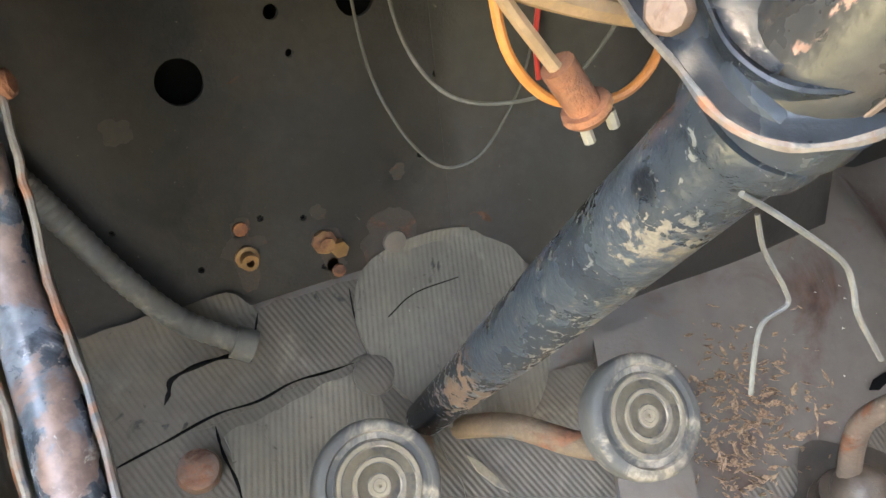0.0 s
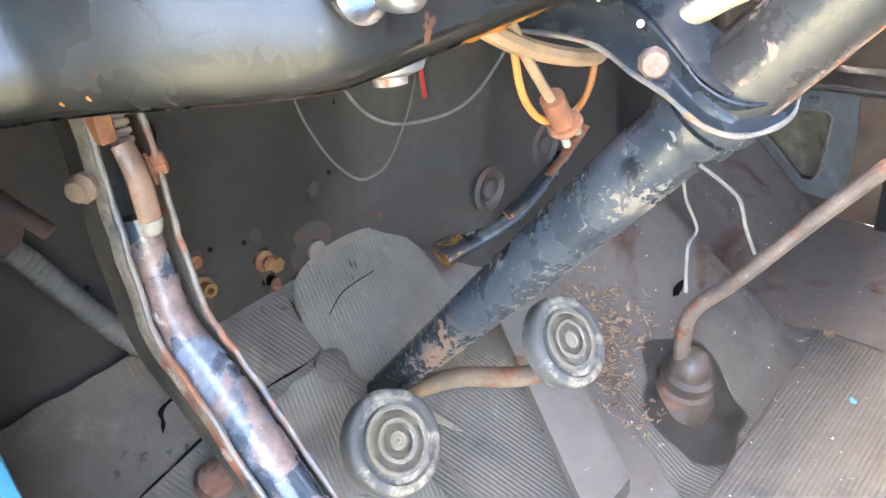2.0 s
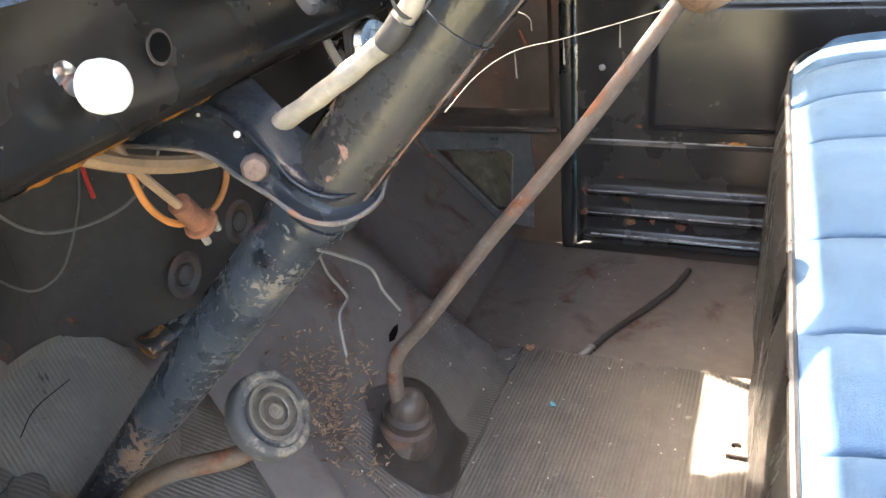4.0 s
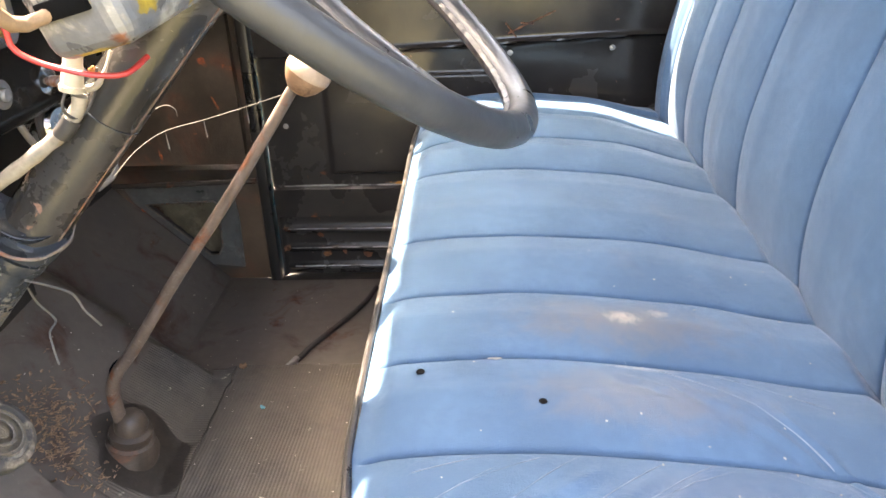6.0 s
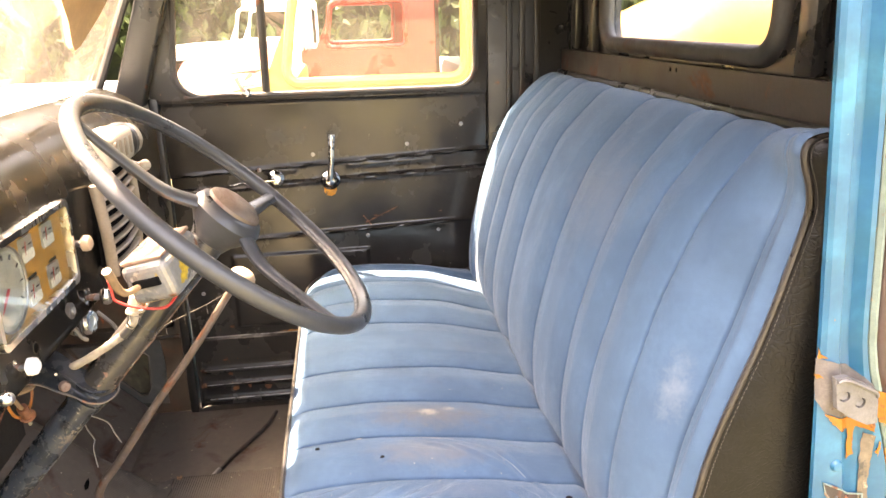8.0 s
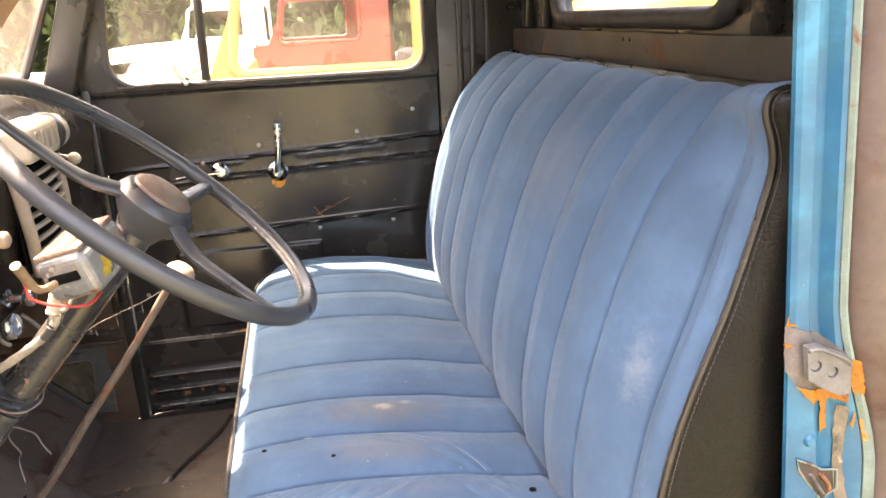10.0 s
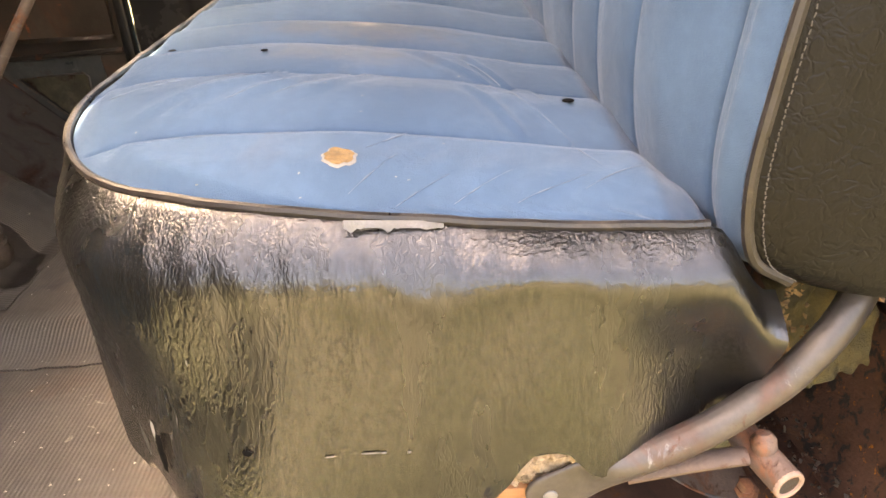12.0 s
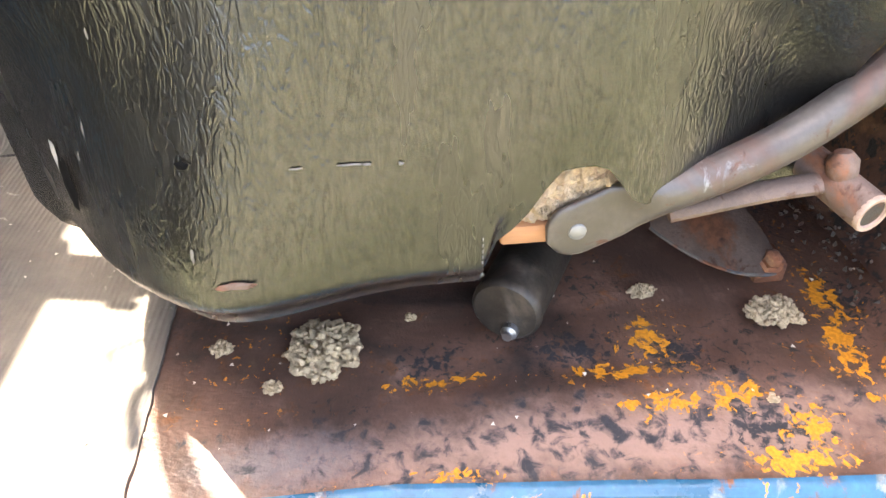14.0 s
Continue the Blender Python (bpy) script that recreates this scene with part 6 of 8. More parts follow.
# ---- steering ----
WC, WAX, WR = Vector((0.325, -0.075, 0.808)), Vector((0, -0.664, 0.747)).normalized(), 0.253
WU = Vector((1, 0, 0))
WV = WAX.cross(WU)
def wp(a, r, h=0.0):
    return WC + (WU * math.cos(radians(a)) + WV * math.sin(radians(a))) * r + WAX * h


wheel = thing("steering_wheel", WC, "worn black three-spoke steering wheel with a brown horn button", "steering wheel")
bm = bmesh.new()
ring = []
for k in range(96):
    a = 360 * k / 96
    ring.append(wp(a, WR))
tube(ring, 0.0128, 14, up=tuple(WAX), closed=True, bm=bm)
part("rim", bm, m_wheel, wheel)
for a0, a1 in ((-115, -25), (0, 98), (122, 222)):
    bumpy = [wp(a0 + (a1 - a0) * k / 160, WR - 0.0105, -0.004) for k in range(161)]
    part("finger_grip", tube(bumpy, lambda q: 0.0036 + 0.0011 * abs(math.sin(q * 70)), 6), m_wheel, wheel, "knurled finger grips inside the rim")
for a in (-12, -126, 110):
    rim_a = a
    pts = [wp(rim_a, 0.045, -0.012), wp(rim_a, 0.10, -0.022), wp(rim_a, 0.18, -0.012), wp(rim_a, WR - 0.004, 0.0)]
    part("spoke", tube(pts, lambda t: 0.017 - 0.006 * t, 12, 5, flat=0.55, up=tuple(WAX)), m_wheel, wheel)
hub = part("hub", lathe([(0.028, -0.06), (0.034, -0.045), (0.05, -0.025), (0.056, -0.008), (0.05, 0.004), (0.044, 0.008), (0, 0.008)], WC, WAX, 40), m_wheel, wheel)
part("horn_button", lathe([(0.043, 0.006), (0.042, 0.013), (0.032, 0.02), (0.015, 0.023), (0, 0.0235)], WC, WAX, 36), m_hubcap, hub, "dull brown horn button")

column = thing("steering_column", (0.325, 0.19, 0.51), "black steering column with worn paint and rust, clamped under the dashboard", "steering column")
def ca(s, dx=0, dn=0):
    """Along the column's axis, s metres down from the wheel."""
    n = Vector((0, 0.747, 0.664))
    return WC - WAX * s + Vector((dx - 0.003 - 0.07 * s, 0, 0)) + n * dn


part("jacket", tube([ca(0.055), ca(0.12), ca(0.30), ca(0.345)], lambda t: 0.0262, 24), m_jacket, column)
part("lower_sleeve", tube([ca(0.335 + 0.0625 * k) for k in range(11)], lambda t: 0.0238 - 0.0085 * smoothstep(0.12, 0.85, t), 24), m_colworn, column)
CLAMP_AT, CLAMP_AX = ca(0.350), (WAX + Vector((0.07, 0, 0))).normalized()
TOP = spline([(0.262, 0.300, 0.606), (0.280, 0.262, 0.606), (0.288, 0.228, 0.602), (0.286, 0.203, 0.594), (0.278, 0.180, 0.580), (0.271, 0.158, 0.564), (0.276, 0.138, 0.555), (0.296, 0.124, 0.556), (0.318, 0.128, 0.566)], 7)
LOW = spline([(0.250, 0.304, 0.584), (0.268, 0.266, 0.580), (0.277, 0.228, 0.574), (0.271, 0.199, 0.563), (0.265, 0.176, 0.556), (0.265, 0.153, 0.542), (0.275, 0.134, 0.537), (0.297, 0.121, 0.542), (0.319, 0.125, 0.554)], 7)


def strap_fn(u, v):
    """Pressed strap: rolled upper edge, shallow trough, thin lower edge, wrapped round the column at its end."""
    i = int(round(u * (len(TOP) - 1)))
    a, b = TOP[i], LOW[i]
    out = Vector((-0.75, -0.62, 0.2))
    return a.lerp(b, v) + out * (0.0055 * math.exp(-((v - 0.12) / 0.12) ** 2) - 0.003 * math.exp(-((v - 0.5) / 0.2) ** 2) + 0.003 * math.exp(-((v - 0.95) / 0.12) ** 2))


part("bracket", sheet(strap_fn, len(TOP) - 1, 14, 0.0035), m_strap, column, "glossy black pressed bracket strap with chipped edges")
part("bracket_plate", sheet(lambda u, v: TOP[14 + int(round(u * 26))] + Vector((0.024, 0.004, 0.020)) * v + Vector((-0.75, -0.62, 0.2)) * 0.0045 * (1 - v) ** 2, 26, 6, 0.003), m_strap, column, "flat top of the bracket where the wires pass")
part("bracket_edge", tube([strap_fn(k / 60, 1.0) for k in range(61)], lambda t: 0.0016 + 0.0008 * noise.noise(Vector((t * 20, 0, 0))), 6), m_bareedge, column, "edge of the strap worn to rusty metal")
part("clamp", lathe([(0.0262, -0.010), (0.0290, -0.009), (0.0300, -0.004), (0.0290, 0.002), (0.0298, 0.007), (0.0262, 0.009)], CLAMP_AT, CLAMP_AX, 32), m_strap, column)
part("clamp_cap", lathe([(0.0235, -0.010), (0.0272, -0.009), (0.0280, -0.003), (0.0272, 0.003), (0.0235, 0.004)], ca(0.366), CLAMP_AX, 32), m_colworn, column)
bb = lathe([(0.0085, 0), (0.0085, 0.005), (0.0066, 0.0085), (0.003, 0.0095), (0, 0.0095)], (0.272, 0.186, 0.570), (-0.8, -0.55, 0.1), 9)
part("clamp_bolt", bb, m_rustpink, column, "pinkish rusted clamp bolt")
for p, r in (((0.2735, 0.195, 0.589), 0.0022), ((0.276, 0.222, 0.599), 0.0012)):
    part("paint_fleck", ball(p, r, 10), m_chip, column, "fleck of pale paint on the strap")
# indicator switch on the column
sw = part("switch_box", bmesh.new(), m_greybox, column, "battered grey indicator switch with a flaking rusted top")
sw_bm = box(-0.062, 0.044, -0.036, 0.036, -0.034, 0.028, 0.013, 4)
rot = Matrix.Translation((0.262, 0.012, 0.756)) @ Euler((radians(-14), radians(-10), radians(-14))).to_matrix().to_4x4()
bmesh.ops.transform(sw_bm, matrix=rot, verts=sw_bm.verts)
bmesh.ops.translate(sw_bm, verts=sw_bm.verts, vec=-root_at(sw))
sw_bm.to_mesh(sw.data)
sw_bm.free()
top_bm = box(-0.056, 0.039, -0.032, 0.032, 0.0265, 0.033, 0.003)
bmesh.ops.transform(top_bm, matrix=rot, verts=top_bm.verts)
part("switch_top", top_bm, m_boxtop, sw, "flaking rusted plate")
sl_bm = box(-0.066, -0.059, -0.020, 0.020, -0.006, 0.006, 0.001)
bmesh.ops.transform(sl_bm, matrix=rot, verts=sl_bm.verts)
part("switch_slot", sl_bm, m_dark, sw)
part("switch_lever", tube([rot @ Vector((-0.050, 0.004, 0.0)), rot @ Vector((-0.085, 0.022, 0.002)), (0.150, 0.060, 0.782)], lambda t: 0.0040 + 0.0022 * t, 10, 4), m_tanwire, sw, "straight tan switch lever")
SLEEVE = spline([(0.296, 0.180, 0.588), (0.286, 0.150, 0.605), (0.281, 0.127, 0.619), (0.279, 0.107, 0.632), (0.278, 0.092, 0.642), (0.278, 0.083, 0.651), (0.278, 0.075, 0.661), (0.278, 0.071, 0.671)], 5)
sleeve = part("wire_sleeve", tube(SLEEVE, lambda t: 0.0062 - 0.0006 * t + 0.0003 * math.sin(t * 40), 14), m_sleeve, column, "dirty white wire sleeve")
part("tape_band", tube([(0.2785, 0.0935, 0.6405), (0.278, 0.087, 0.6465), (0.278, 0.081, 0.6535)], 0.0071, 14, 4), m_rubber, sleeve, "band of black tape")
plug = part("connector", lathe([(0.0060, -0.006), (0.0092, -0.005), (0.0095, -0.001), (0.0080, 0.0), (0.0078, 0.013), (0.0070, 0.015), (0.0070, 0.022), (0, 0.022)], (0.276, 0.0735, 0.680), (0.05, -0.25, 1), 18), m_cream, column, "cream cylindrical connector")
part("lead", tube([(0.280, 0.071, 0.675), (0.284, 0.061, 0.676), (0.290, 0.052, 0.686), (0.294, 0.046, 0.700)], 0.0030, 8, 5), m_sleeve, plug)
part("lead", tube([(0.272, 0.078, 0.676), (0.268, 0.081, 0.664), (0.273, 0.077, 0.655), (0.280, 0.070, 0.658), (0.284, 0.062, 0.672), (0.286, 0.057, 0.690)], 0.0012, 8, 6), m_rubber, plug)
part("red_wire", tube([(0.224, 0.084, 0.745), (0.226, 0.082, 0.728), (0.226, 0.080, 0.716), (0.229, 0.069, 0.707), (0.232, 0.051, 0.700), (0.236, 0.032, 0.695), (0.245, 0.016, 0.694), (0.262, 0.006, 0.702)], 0.0021, 8, 6), m_redwire, column)
part("yellow_wire", tube([(0.286, 0.062, 0.690), (0.289, 0.054, 0.677), (0.293, 0.046, 0.679), (0.296, 0.040, 0.690)], 0.0028, 8, 5), m_orange, column)
part("worn_line", tube([ca(0.075 + 0.0045 * k, -0.0085, -0.0240) for k in range(58)], lambda t: 0.0010 + 0.0013 * max(0.0, 0.25 + noise.noise(Vector((t * 9, 4, 0)))), 6), m_rustpink, column, "pinkish line where the column's paint is worn through")
part("tape_joint", lathe([(0.0262, -0.0008), (0.0272, -0.0005), (0.0272, 0.0005), (0.0262, 0.0008)], ca(0.212), CLAMP_AX, 32), m_strap, column)

# ---- gear lever ----
gear = thing("gear_lever", (0.555, 0.29, 0.06), "long rusty gear lever with a cream knob and a rubber boot", "gear lever")
part("rod", tube([(0.555, -0.03, 0.613), (0.551, 0.06, 0.487), (0.55, 0.147, 0.375), (0.549, 0.225, 0.268), (0.551, 0.262, 0.222), (0.559, 0.279, 0.18), (0.573, 0.285, 0.10)], lambda t: 0.0066 + 0.0032 * t, 12, 6), m_rod, gear, "rust-brown bent steel rod")
KA = (0, -0.58, 0.81)
part("knob", lathe([(0.0225, -0.0085), (0.0262, -0.001), (0.0262, 0.005), (0.0235, 0.0125), (0.0170, 0.0190), (0.0085, 0.0222), (0, 0.0230)], (0.555, -0.043, 0.622), KA, 32), m_knob, gear, "worn cream plastic knob", 60)
# lower half repeats the knob in darker tan for its shaded underside
part("knob_base", lathe([(0.007, -0.0260), (0.0130, -0.0235), (0.0195, -0.0160), (0.0238, -0.0075), (0.0262, -0.0015), (0.0225, 0.0)], (0.555, -0.043, 0.622), KA, 32), m_knobdark, gear, "underside of the knob, its shade painted a darker tan", 60)
part("boot", lathe([(0.040, -0.03), (0.041, -0.012), (0.036, -0.004), (0.034, 0.008), (0.029, 0.011), (0.031, 0.018), (0.030, 0.026), (0.023, 0.030), (0.024, 0.038), (0.019, 0.050), (0.012, 0.058), (0, 0.060)], (0.574, 0.282, 0.085), (-0.05, -0.25, 1), 32), m_boot, gear, "dirty brown-black ribbed rubber boot")


def boot_mat(u, v):
    a = 2 * math.pi * u
    r = v * (0.069 + 0.008 * math.sin(2 * a + 0.6) + 0.006 * math.sin(5 * a))
    x, y = 0.580 + r * math.cos(a), 0.270 + r * 0.96 * math.sin(a)
    return (x, y, ground_z(x, y) + 0.0085 + 0.002 * math.sin(a * 3))


part("boot_flange", sheet(boot_mat, 40, 8, -0.006), m_flange, gear, "ragged dusty rubber flange")

# ---- pedals ----
def pedal(at, nrm, label, arm_pts):
    t = thing("pedal", at, label, "pedal", "driver's pedals")
    r = 0.0425
    prof = [(0.02, -0.014), (r, -0.014), (r + 0.001, -0.004), (r, 0.003)]
    for k in range(4):
        r0 = r - 0.003 - k * 0.0105
        prof += [(r0, 0.005), (r0 - 0.004, 0.0055), (r0 - 0.0055, 0.0015), (r0 - 0.0095, 0.0015)]
    prof += [(0.0025, 0.004), (0, 0.002)]
    prof = [(max(0, a), b) for a, b in prof]
    pad = part("pad", lathe(prof, at, nrm, 44), m_pad, t, "round grey rubber pad with raised rings", 50)
    for k in range(1, 4):
        r0 = r - 0.005 - k * 0.0105
        part("worn_ring", lathe([(r0 + 0.0019, 0.0046), (r0 + 0.0013, 0.0061), (r0 - 0.0013, 0.0061), (r0 - 0.0019, 0.0046)], at, nrm, 44), m_ringworn, pad, "raised ring rubbed pale")
    part("worn_ring", lathe([(0.0052, 0.002), (0.0042, 0.0058), (0.0014, 0.0058), (0.0010, 0.003), (0, 0.003)], at, nrm, 20), m_ringworn, pad)
    part("arm", tube(arm_pts, 0.0105, 12, 6, flat=0.75), m_armrust, t, "rusty bent steel arm")


PN = Vector((0.02, -0.78, 0.62)).normalized()
pedal((0.191, 0.355, 0.262), PN, "round clutch pedal with a ribbed rubber pad", [(0.195, 0.367, 0.25), (0.215, 0.385, 0.232), (0.25, 0.43, 0.205), (0.262, 0.47, 0.20)])
pedal((0.369, 0.306, 0.272), PN, "round brake pedal with a ribbed rubber pad", [(0.372, 0.318, 0.262), (0.360, 0.325, 0.238), (0.345, 0.348, 0.226), (0.318, 0.395, 0.222), (0.295, 0.43, 0.208), (0.285, 0.455, 0.19)])
tagged(part("floor_hole", lathe([(0.013, 0), (0.011, 0.002), (0, 0.002)], (0.288, 0.440, toe(0.43) + 0.0095), (0, -0.63, 0.77), 12), m_dark, None, "dark hole where the brake arm passes the toe board"), category="hole")

# ---- hand brake ----
hb = thing("hand_brake", (0.05, 0.30, 0.45), "chipped black hand brake lever of folded steel with rusted ratchet", "hand brake")
HB = spline([(0.056, 0.362, 0.625), (0.053, 0.350, 0.572), (0.049, 0.343, 0.530), (0.047, 0.338, 0.505), (0.0435, 0.327, 0.477), (0.045, 0.309, 0.455), (0.0455, 0.283, 0.423), (0.044, 0.243, 0.384), (0.042, 0.195, 0.348)], 8)


def hb_frame(i):
    d = (HB[min(i + 1, len(HB) - 1)] - HB[max(i - 1, 0)]).normalized()
    a = Vector((1.0, 0.05, 0.05))
    a = (a - a.dot(d) * d).normalized()
    n = a.cross(d)
    return a, (n if n.y < 0 else -n)


def channel_fn(u, v):
    """Folded steel: two upright flanges with worn edges and a floor between them."""
    i = int(round(u * (len(HB) - 1)))
    a, n = hb_frame(i)
    w = 0.0125 + 0.0030 * u
    depth = 0.042 - 0.018 * smoothstep(0.55, 0.9, u)
    t = v * 2 - 1
    side = max(-1.0, min(1.0, t / 0.4))
    rise = max(0.0, (abs(t) - 0.4) / 0.6)
    rag = 0.0013 * noise.noise(Vector((u * 30, 5 * (t > 0), 0))) * rise
    return HB[i] + a * (w * side * (1 + 0.06 * rise) + 0.0012 * noise.noise(Vector((u * 18, 2 + (t > 0), 0))) * rise) - n * (depth * (1 - rise) - rag)


part("lever_channel", sheet(channel_fn, len(HB) - 1, 20, 0.0022), m_hb, hb, "folded steel channel with worn bare edges")
for sgn in (-1, 1):
    crest = [Vector(channel_fn(k / (len(HB) - 1), 0.5 + 0.5 * sgn)) for k in range(len(HB))]
    part("worn_edge", tube(crest, lambda t, s=sgn: 0.0019 + 0.0006 * noise.noise(Vector((t * 25, s, 0))), 8), m_bareedge, hb, "bare metal edge of the channel")
part("flange_lip", sheet(lambda u, v: Vector(channel_fn(u, 0.0)) - hb_frame(int(round(u * (len(HB) - 1))))[0] * 0.0065 * v * (1 - 0.6 * u) + hb_frame(int(round(u * (len(HB) - 1))))[1] * (-0.004 * v * v), len(HB) - 1, 4, 0.0016), m_hblip, hb, "turned-out rusty lip of the channel")
gp = [HB[i] - hb_frame(i)[1] * (0.009 - 0.004 * smoothstep(34, 52, i)) for i in range(15, len(HB))]
part("grip", tube(gp, lambda t: 0.0098 + 0.0034 * smoothstep(0.1, 0.6, t), 16), m_hbgrip, hb, "worn black and pink grip")
part("pawl", tube([(0.047, 0.338, 0.576), (0.0475, 0.333, 0.562), (0.0465, 0.331, 0.548), (0.0460, 0.331, 0.536)], lambda t: 0.0056 + 0.0006 * math.sin(t * 3), 12, 5, flat=0.65, up=(0, -0.9, 0.4)), m_pawl, hb, "tan rust-stained steel pawl")
part("pawl_tip", tube([(0.0461, 0.3305, 0.5385), (0.0459, 0.3305, 0.5345), (0.0459, 0.3315, 0.5320)], lambda t: 0.0060 - 0.0012 * t, 12, 4, flat=0.7, up=(0, -0.9, 0.4)), m_beige, hb, "pale worn tip of the pawl")
part("ratchet", box(0.0395, 0.0485, 0.342, 0.375, 0.576, 0.640, 0.002), m_rust, hb, "orange-rusted ratchet plate")
teeth = box(0.0500, 0.0580, 0.350, 0.372, 0.570, 0.640, 0.0015)
for k in range(15):
    tube([(0.0502, 0.3485, 0.574 + 0.0045 * k), (0.0578, 0.3485, 0.573 + 0.0045 * k)], 0.0017, 8, bm=teeth)
part("ratchet_teeth", teeth, m_teeth, hb, "toothed ratchet plate")
part("pivot_bolt", lathe([(0.0078, 0), (0.0078, 0.004), (0.0055, 0.006), (0.005, 0.009), (0, 0.010)], (0.0295, 0.352, 0.558), (-0.8, -0.6, 0.1), 9), m_armrust, hb)
part("pivot_bolt", bolt_head((0.0615, 0.352, 0.5555), (0.9, -0.3, 0.1), 0.0068, 0.008), m_rust, hb)
part("mounting_bracket", tube([(-0.012, 0.45, 0.60), (-0.002, 0.435, 0.572), (0.008, 0.415, 0.545), (0.020, 0.395, 0.525)], 0.0065, 10, 5, flat=0.6), m_rusty, hb)
part("mounting_lug", lathe([(0.006, -0.005), (0.015, -0.004), (0.015, 0.004), (0.006, 0.005)], (0.004, 0.43, 0.525), (0.3, -0.9, 0.2), 18), m_rusty, hb)


# ---- instruments and controls on the dashboard ----
gc = thing("gauge_cluster", (0.25, 0.20, 0.70), "rectangular chrome-framed gauge cluster with an amber face", "gauge cluster")
part("bezel", slab(loop_rect(0.121, 0.414, 0.688, 0.824, 0.012), [loop_rect(0.130, 0.405, 0.697, 0.815, 0.008)], on_y(0.186), 0.022), m_chrome, gc, "pitted chrome bezel")
part("face", slab(loop_rect(0.128, 0.407, 0.695, 0.817, 0.008), [], on_y(0.199), 0.003), m_gold, gc, "amber gauge face")
speedo = part("speedometer", lathe([(0.056, 0), (0.056, 0.004), (0.050, 0.005), (0.048, 0.003), (0, 0.003)], (0.181, 0.1985, 0.756), (0, -1, 0), 36), m_dial, gc, "round grey speedometer dial")
part("dial_ring", tube([(0.181 + 0.0565 * math.cos(2 * math.pi * k / 40), 0.1935, 0.756 + 0.0565 * math.sin(2 * math.pi * k / 40)) for k in range(40)], 0.0018, 6, closed=True), m_steel, speedo)
for k in range(9):
    a = radians(215 - 31 * k)
    p = Vector((0.181 + 0.040 * math.cos(a), 0.1945, 0.756 + 0.040 * math.sin(a)))
    part("dial_mark", tube([p, p * 1.0 + Vector((0.007 * math.cos(a), 0, 0.007 * math.sin(a)))], 0.0013, 5), m_ink, speedo)
part("needle", tube([(0.181, 0.1935, 0.756), (0.153, 0.1935, 0.732)], lambda t: 0.002 - 0.0012 * t, 6), m_redwire, speedo)
for gx, gz in ((0.263, 0.787), (0.341, 0.787), (0.263, 0.724), (0.341, 0.724)):
    g = part("small_gauge", slab(loop_rect(gx - 0.021, gx + 0.021, gz - 0.018, gz + 0.018, 0.004), [], on_y(0.196), 0.004), m_dial, gc, "small square grey gauge")
    part("lower_half", slab(loop_rect(gx - 0.0195, gx + 0.0195, gz - 0.016, gz - 0.002, 0.003), [], on_y(0.1947), 0.0012), m_white, g)
    part("lettering_bar", box(gx - 0.014, gx + 0.014, 0.1953, 0.1962, gz + 0.021, gz + 0.025), m_ink, g)
    part("lettering_bar", box(gx - 0.015, gx - 0.006, 0.1950, 0.1958, gz + 0.004, gz + 0.0065), m_ink, g)
    part("lettering_bar", box(gx + 0.005, gx + 0.015, 0.1950, 0.1958, gz + 0.004, gz + 0.0065), m_ink, g)
    part("needle", tube([(gx - 0.012, 0.1938, gz - 0.006), (gx - 0.008, 0.1938, gz + 0.013)], 0.0006, 5), m_redwire, g)
part("cover_glass", slab(loop_rect(0.130, 0.405, 0.697, 0.815, 0.008), [], on_y(0.1885), 0.0015), m_glass, gc).visible_shadow = False


def dash_knob(at, r, material, label, stem=0.02, seat_r=0.0, axis=(0, -1, 0)):
    t = thing("pull_knob", at, label, "knob", "dashboard knobs")
    ax = Vector(axis).normalized()
    part("stem", tube([Vector(at) - ax * stem, Vector(at)], r * 0.42, 12), m_steel, t)
    part("cap", lathe([(r * 0.5, -0.001), (r * 0.95, 0.002), (r, 0.007), (r * 0.9, 0.013), (r * 0.5, 0.0165), (0, 0.017)], at, ax, 24), material, t)
    if seat_r:
        part("collar", lathe([(seat_r, 0), (seat_r, 0.003), (seat_r * 0.6, 0.006), (0, 0.006)], Vector(at) - ax * stem, ax, 24), m_chrome, t)
    return t


dash_knob((0.178, 0.190, 0.647), 0.0125, m_white, "white plastic pull knob on a steel stem", 0.018, 0.011)
dash_knob((0.440, 0.185, 0.742), 0.0135, m_knob, "dusty pink-brown dashboard knob", 0.02)
dash_knob((0.083, 0.186, 0.648), 0.0085, m_chrome, "chrome choke knob with a rusty collar", 0.012, 0.0135)
washer = thing("push_button", (0.383, 0.199, 0.647), "dull chrome push button in a flat washer on the dashboard", "button")
part("washer", lathe([(0.0135, -0.004), (0.0135, 0.0015), (0.0120, 0.0028), (0.0070, 0.0030), (0.0066, 0.0010)], (0.383, 0.199, 0.647), (0, -1, 0), 28), m_zinc, washer)
part("button", lathe([(0.0064, -0.002), (0.0064, 0.0045), (0.0052, 0.0060), (0, 0.0064)], (0.383, 0.199, 0.647), (0, -1, 0), 20), m_greybox, washer)
choke = dash_knob((0.460, 0.176, 0.641), 0.0135, m_oilblack, "black dashboard knob with a worn chrome face", 0.024, 0.0165)
part("face_ring", lathe([(0.0135, 0.006), (0.0142, 0.010), (0.0128, 0.0148), (0.0078, 0.0172), (0.0070, 0.0170), (0.0072, 0.0160)], (0.460, 0.176, 0.641), (0, -1, 0), 24), m_chrome, choke)
hole = lathe([(0.0075, 0), (0.0075, 0.001), (0, 0.001)], (0.234, 0.1985, 0.650), (0, -1, 0), 16)
part("empty_hole", hole, m_dark, dash, "empty hole with rusted edge")
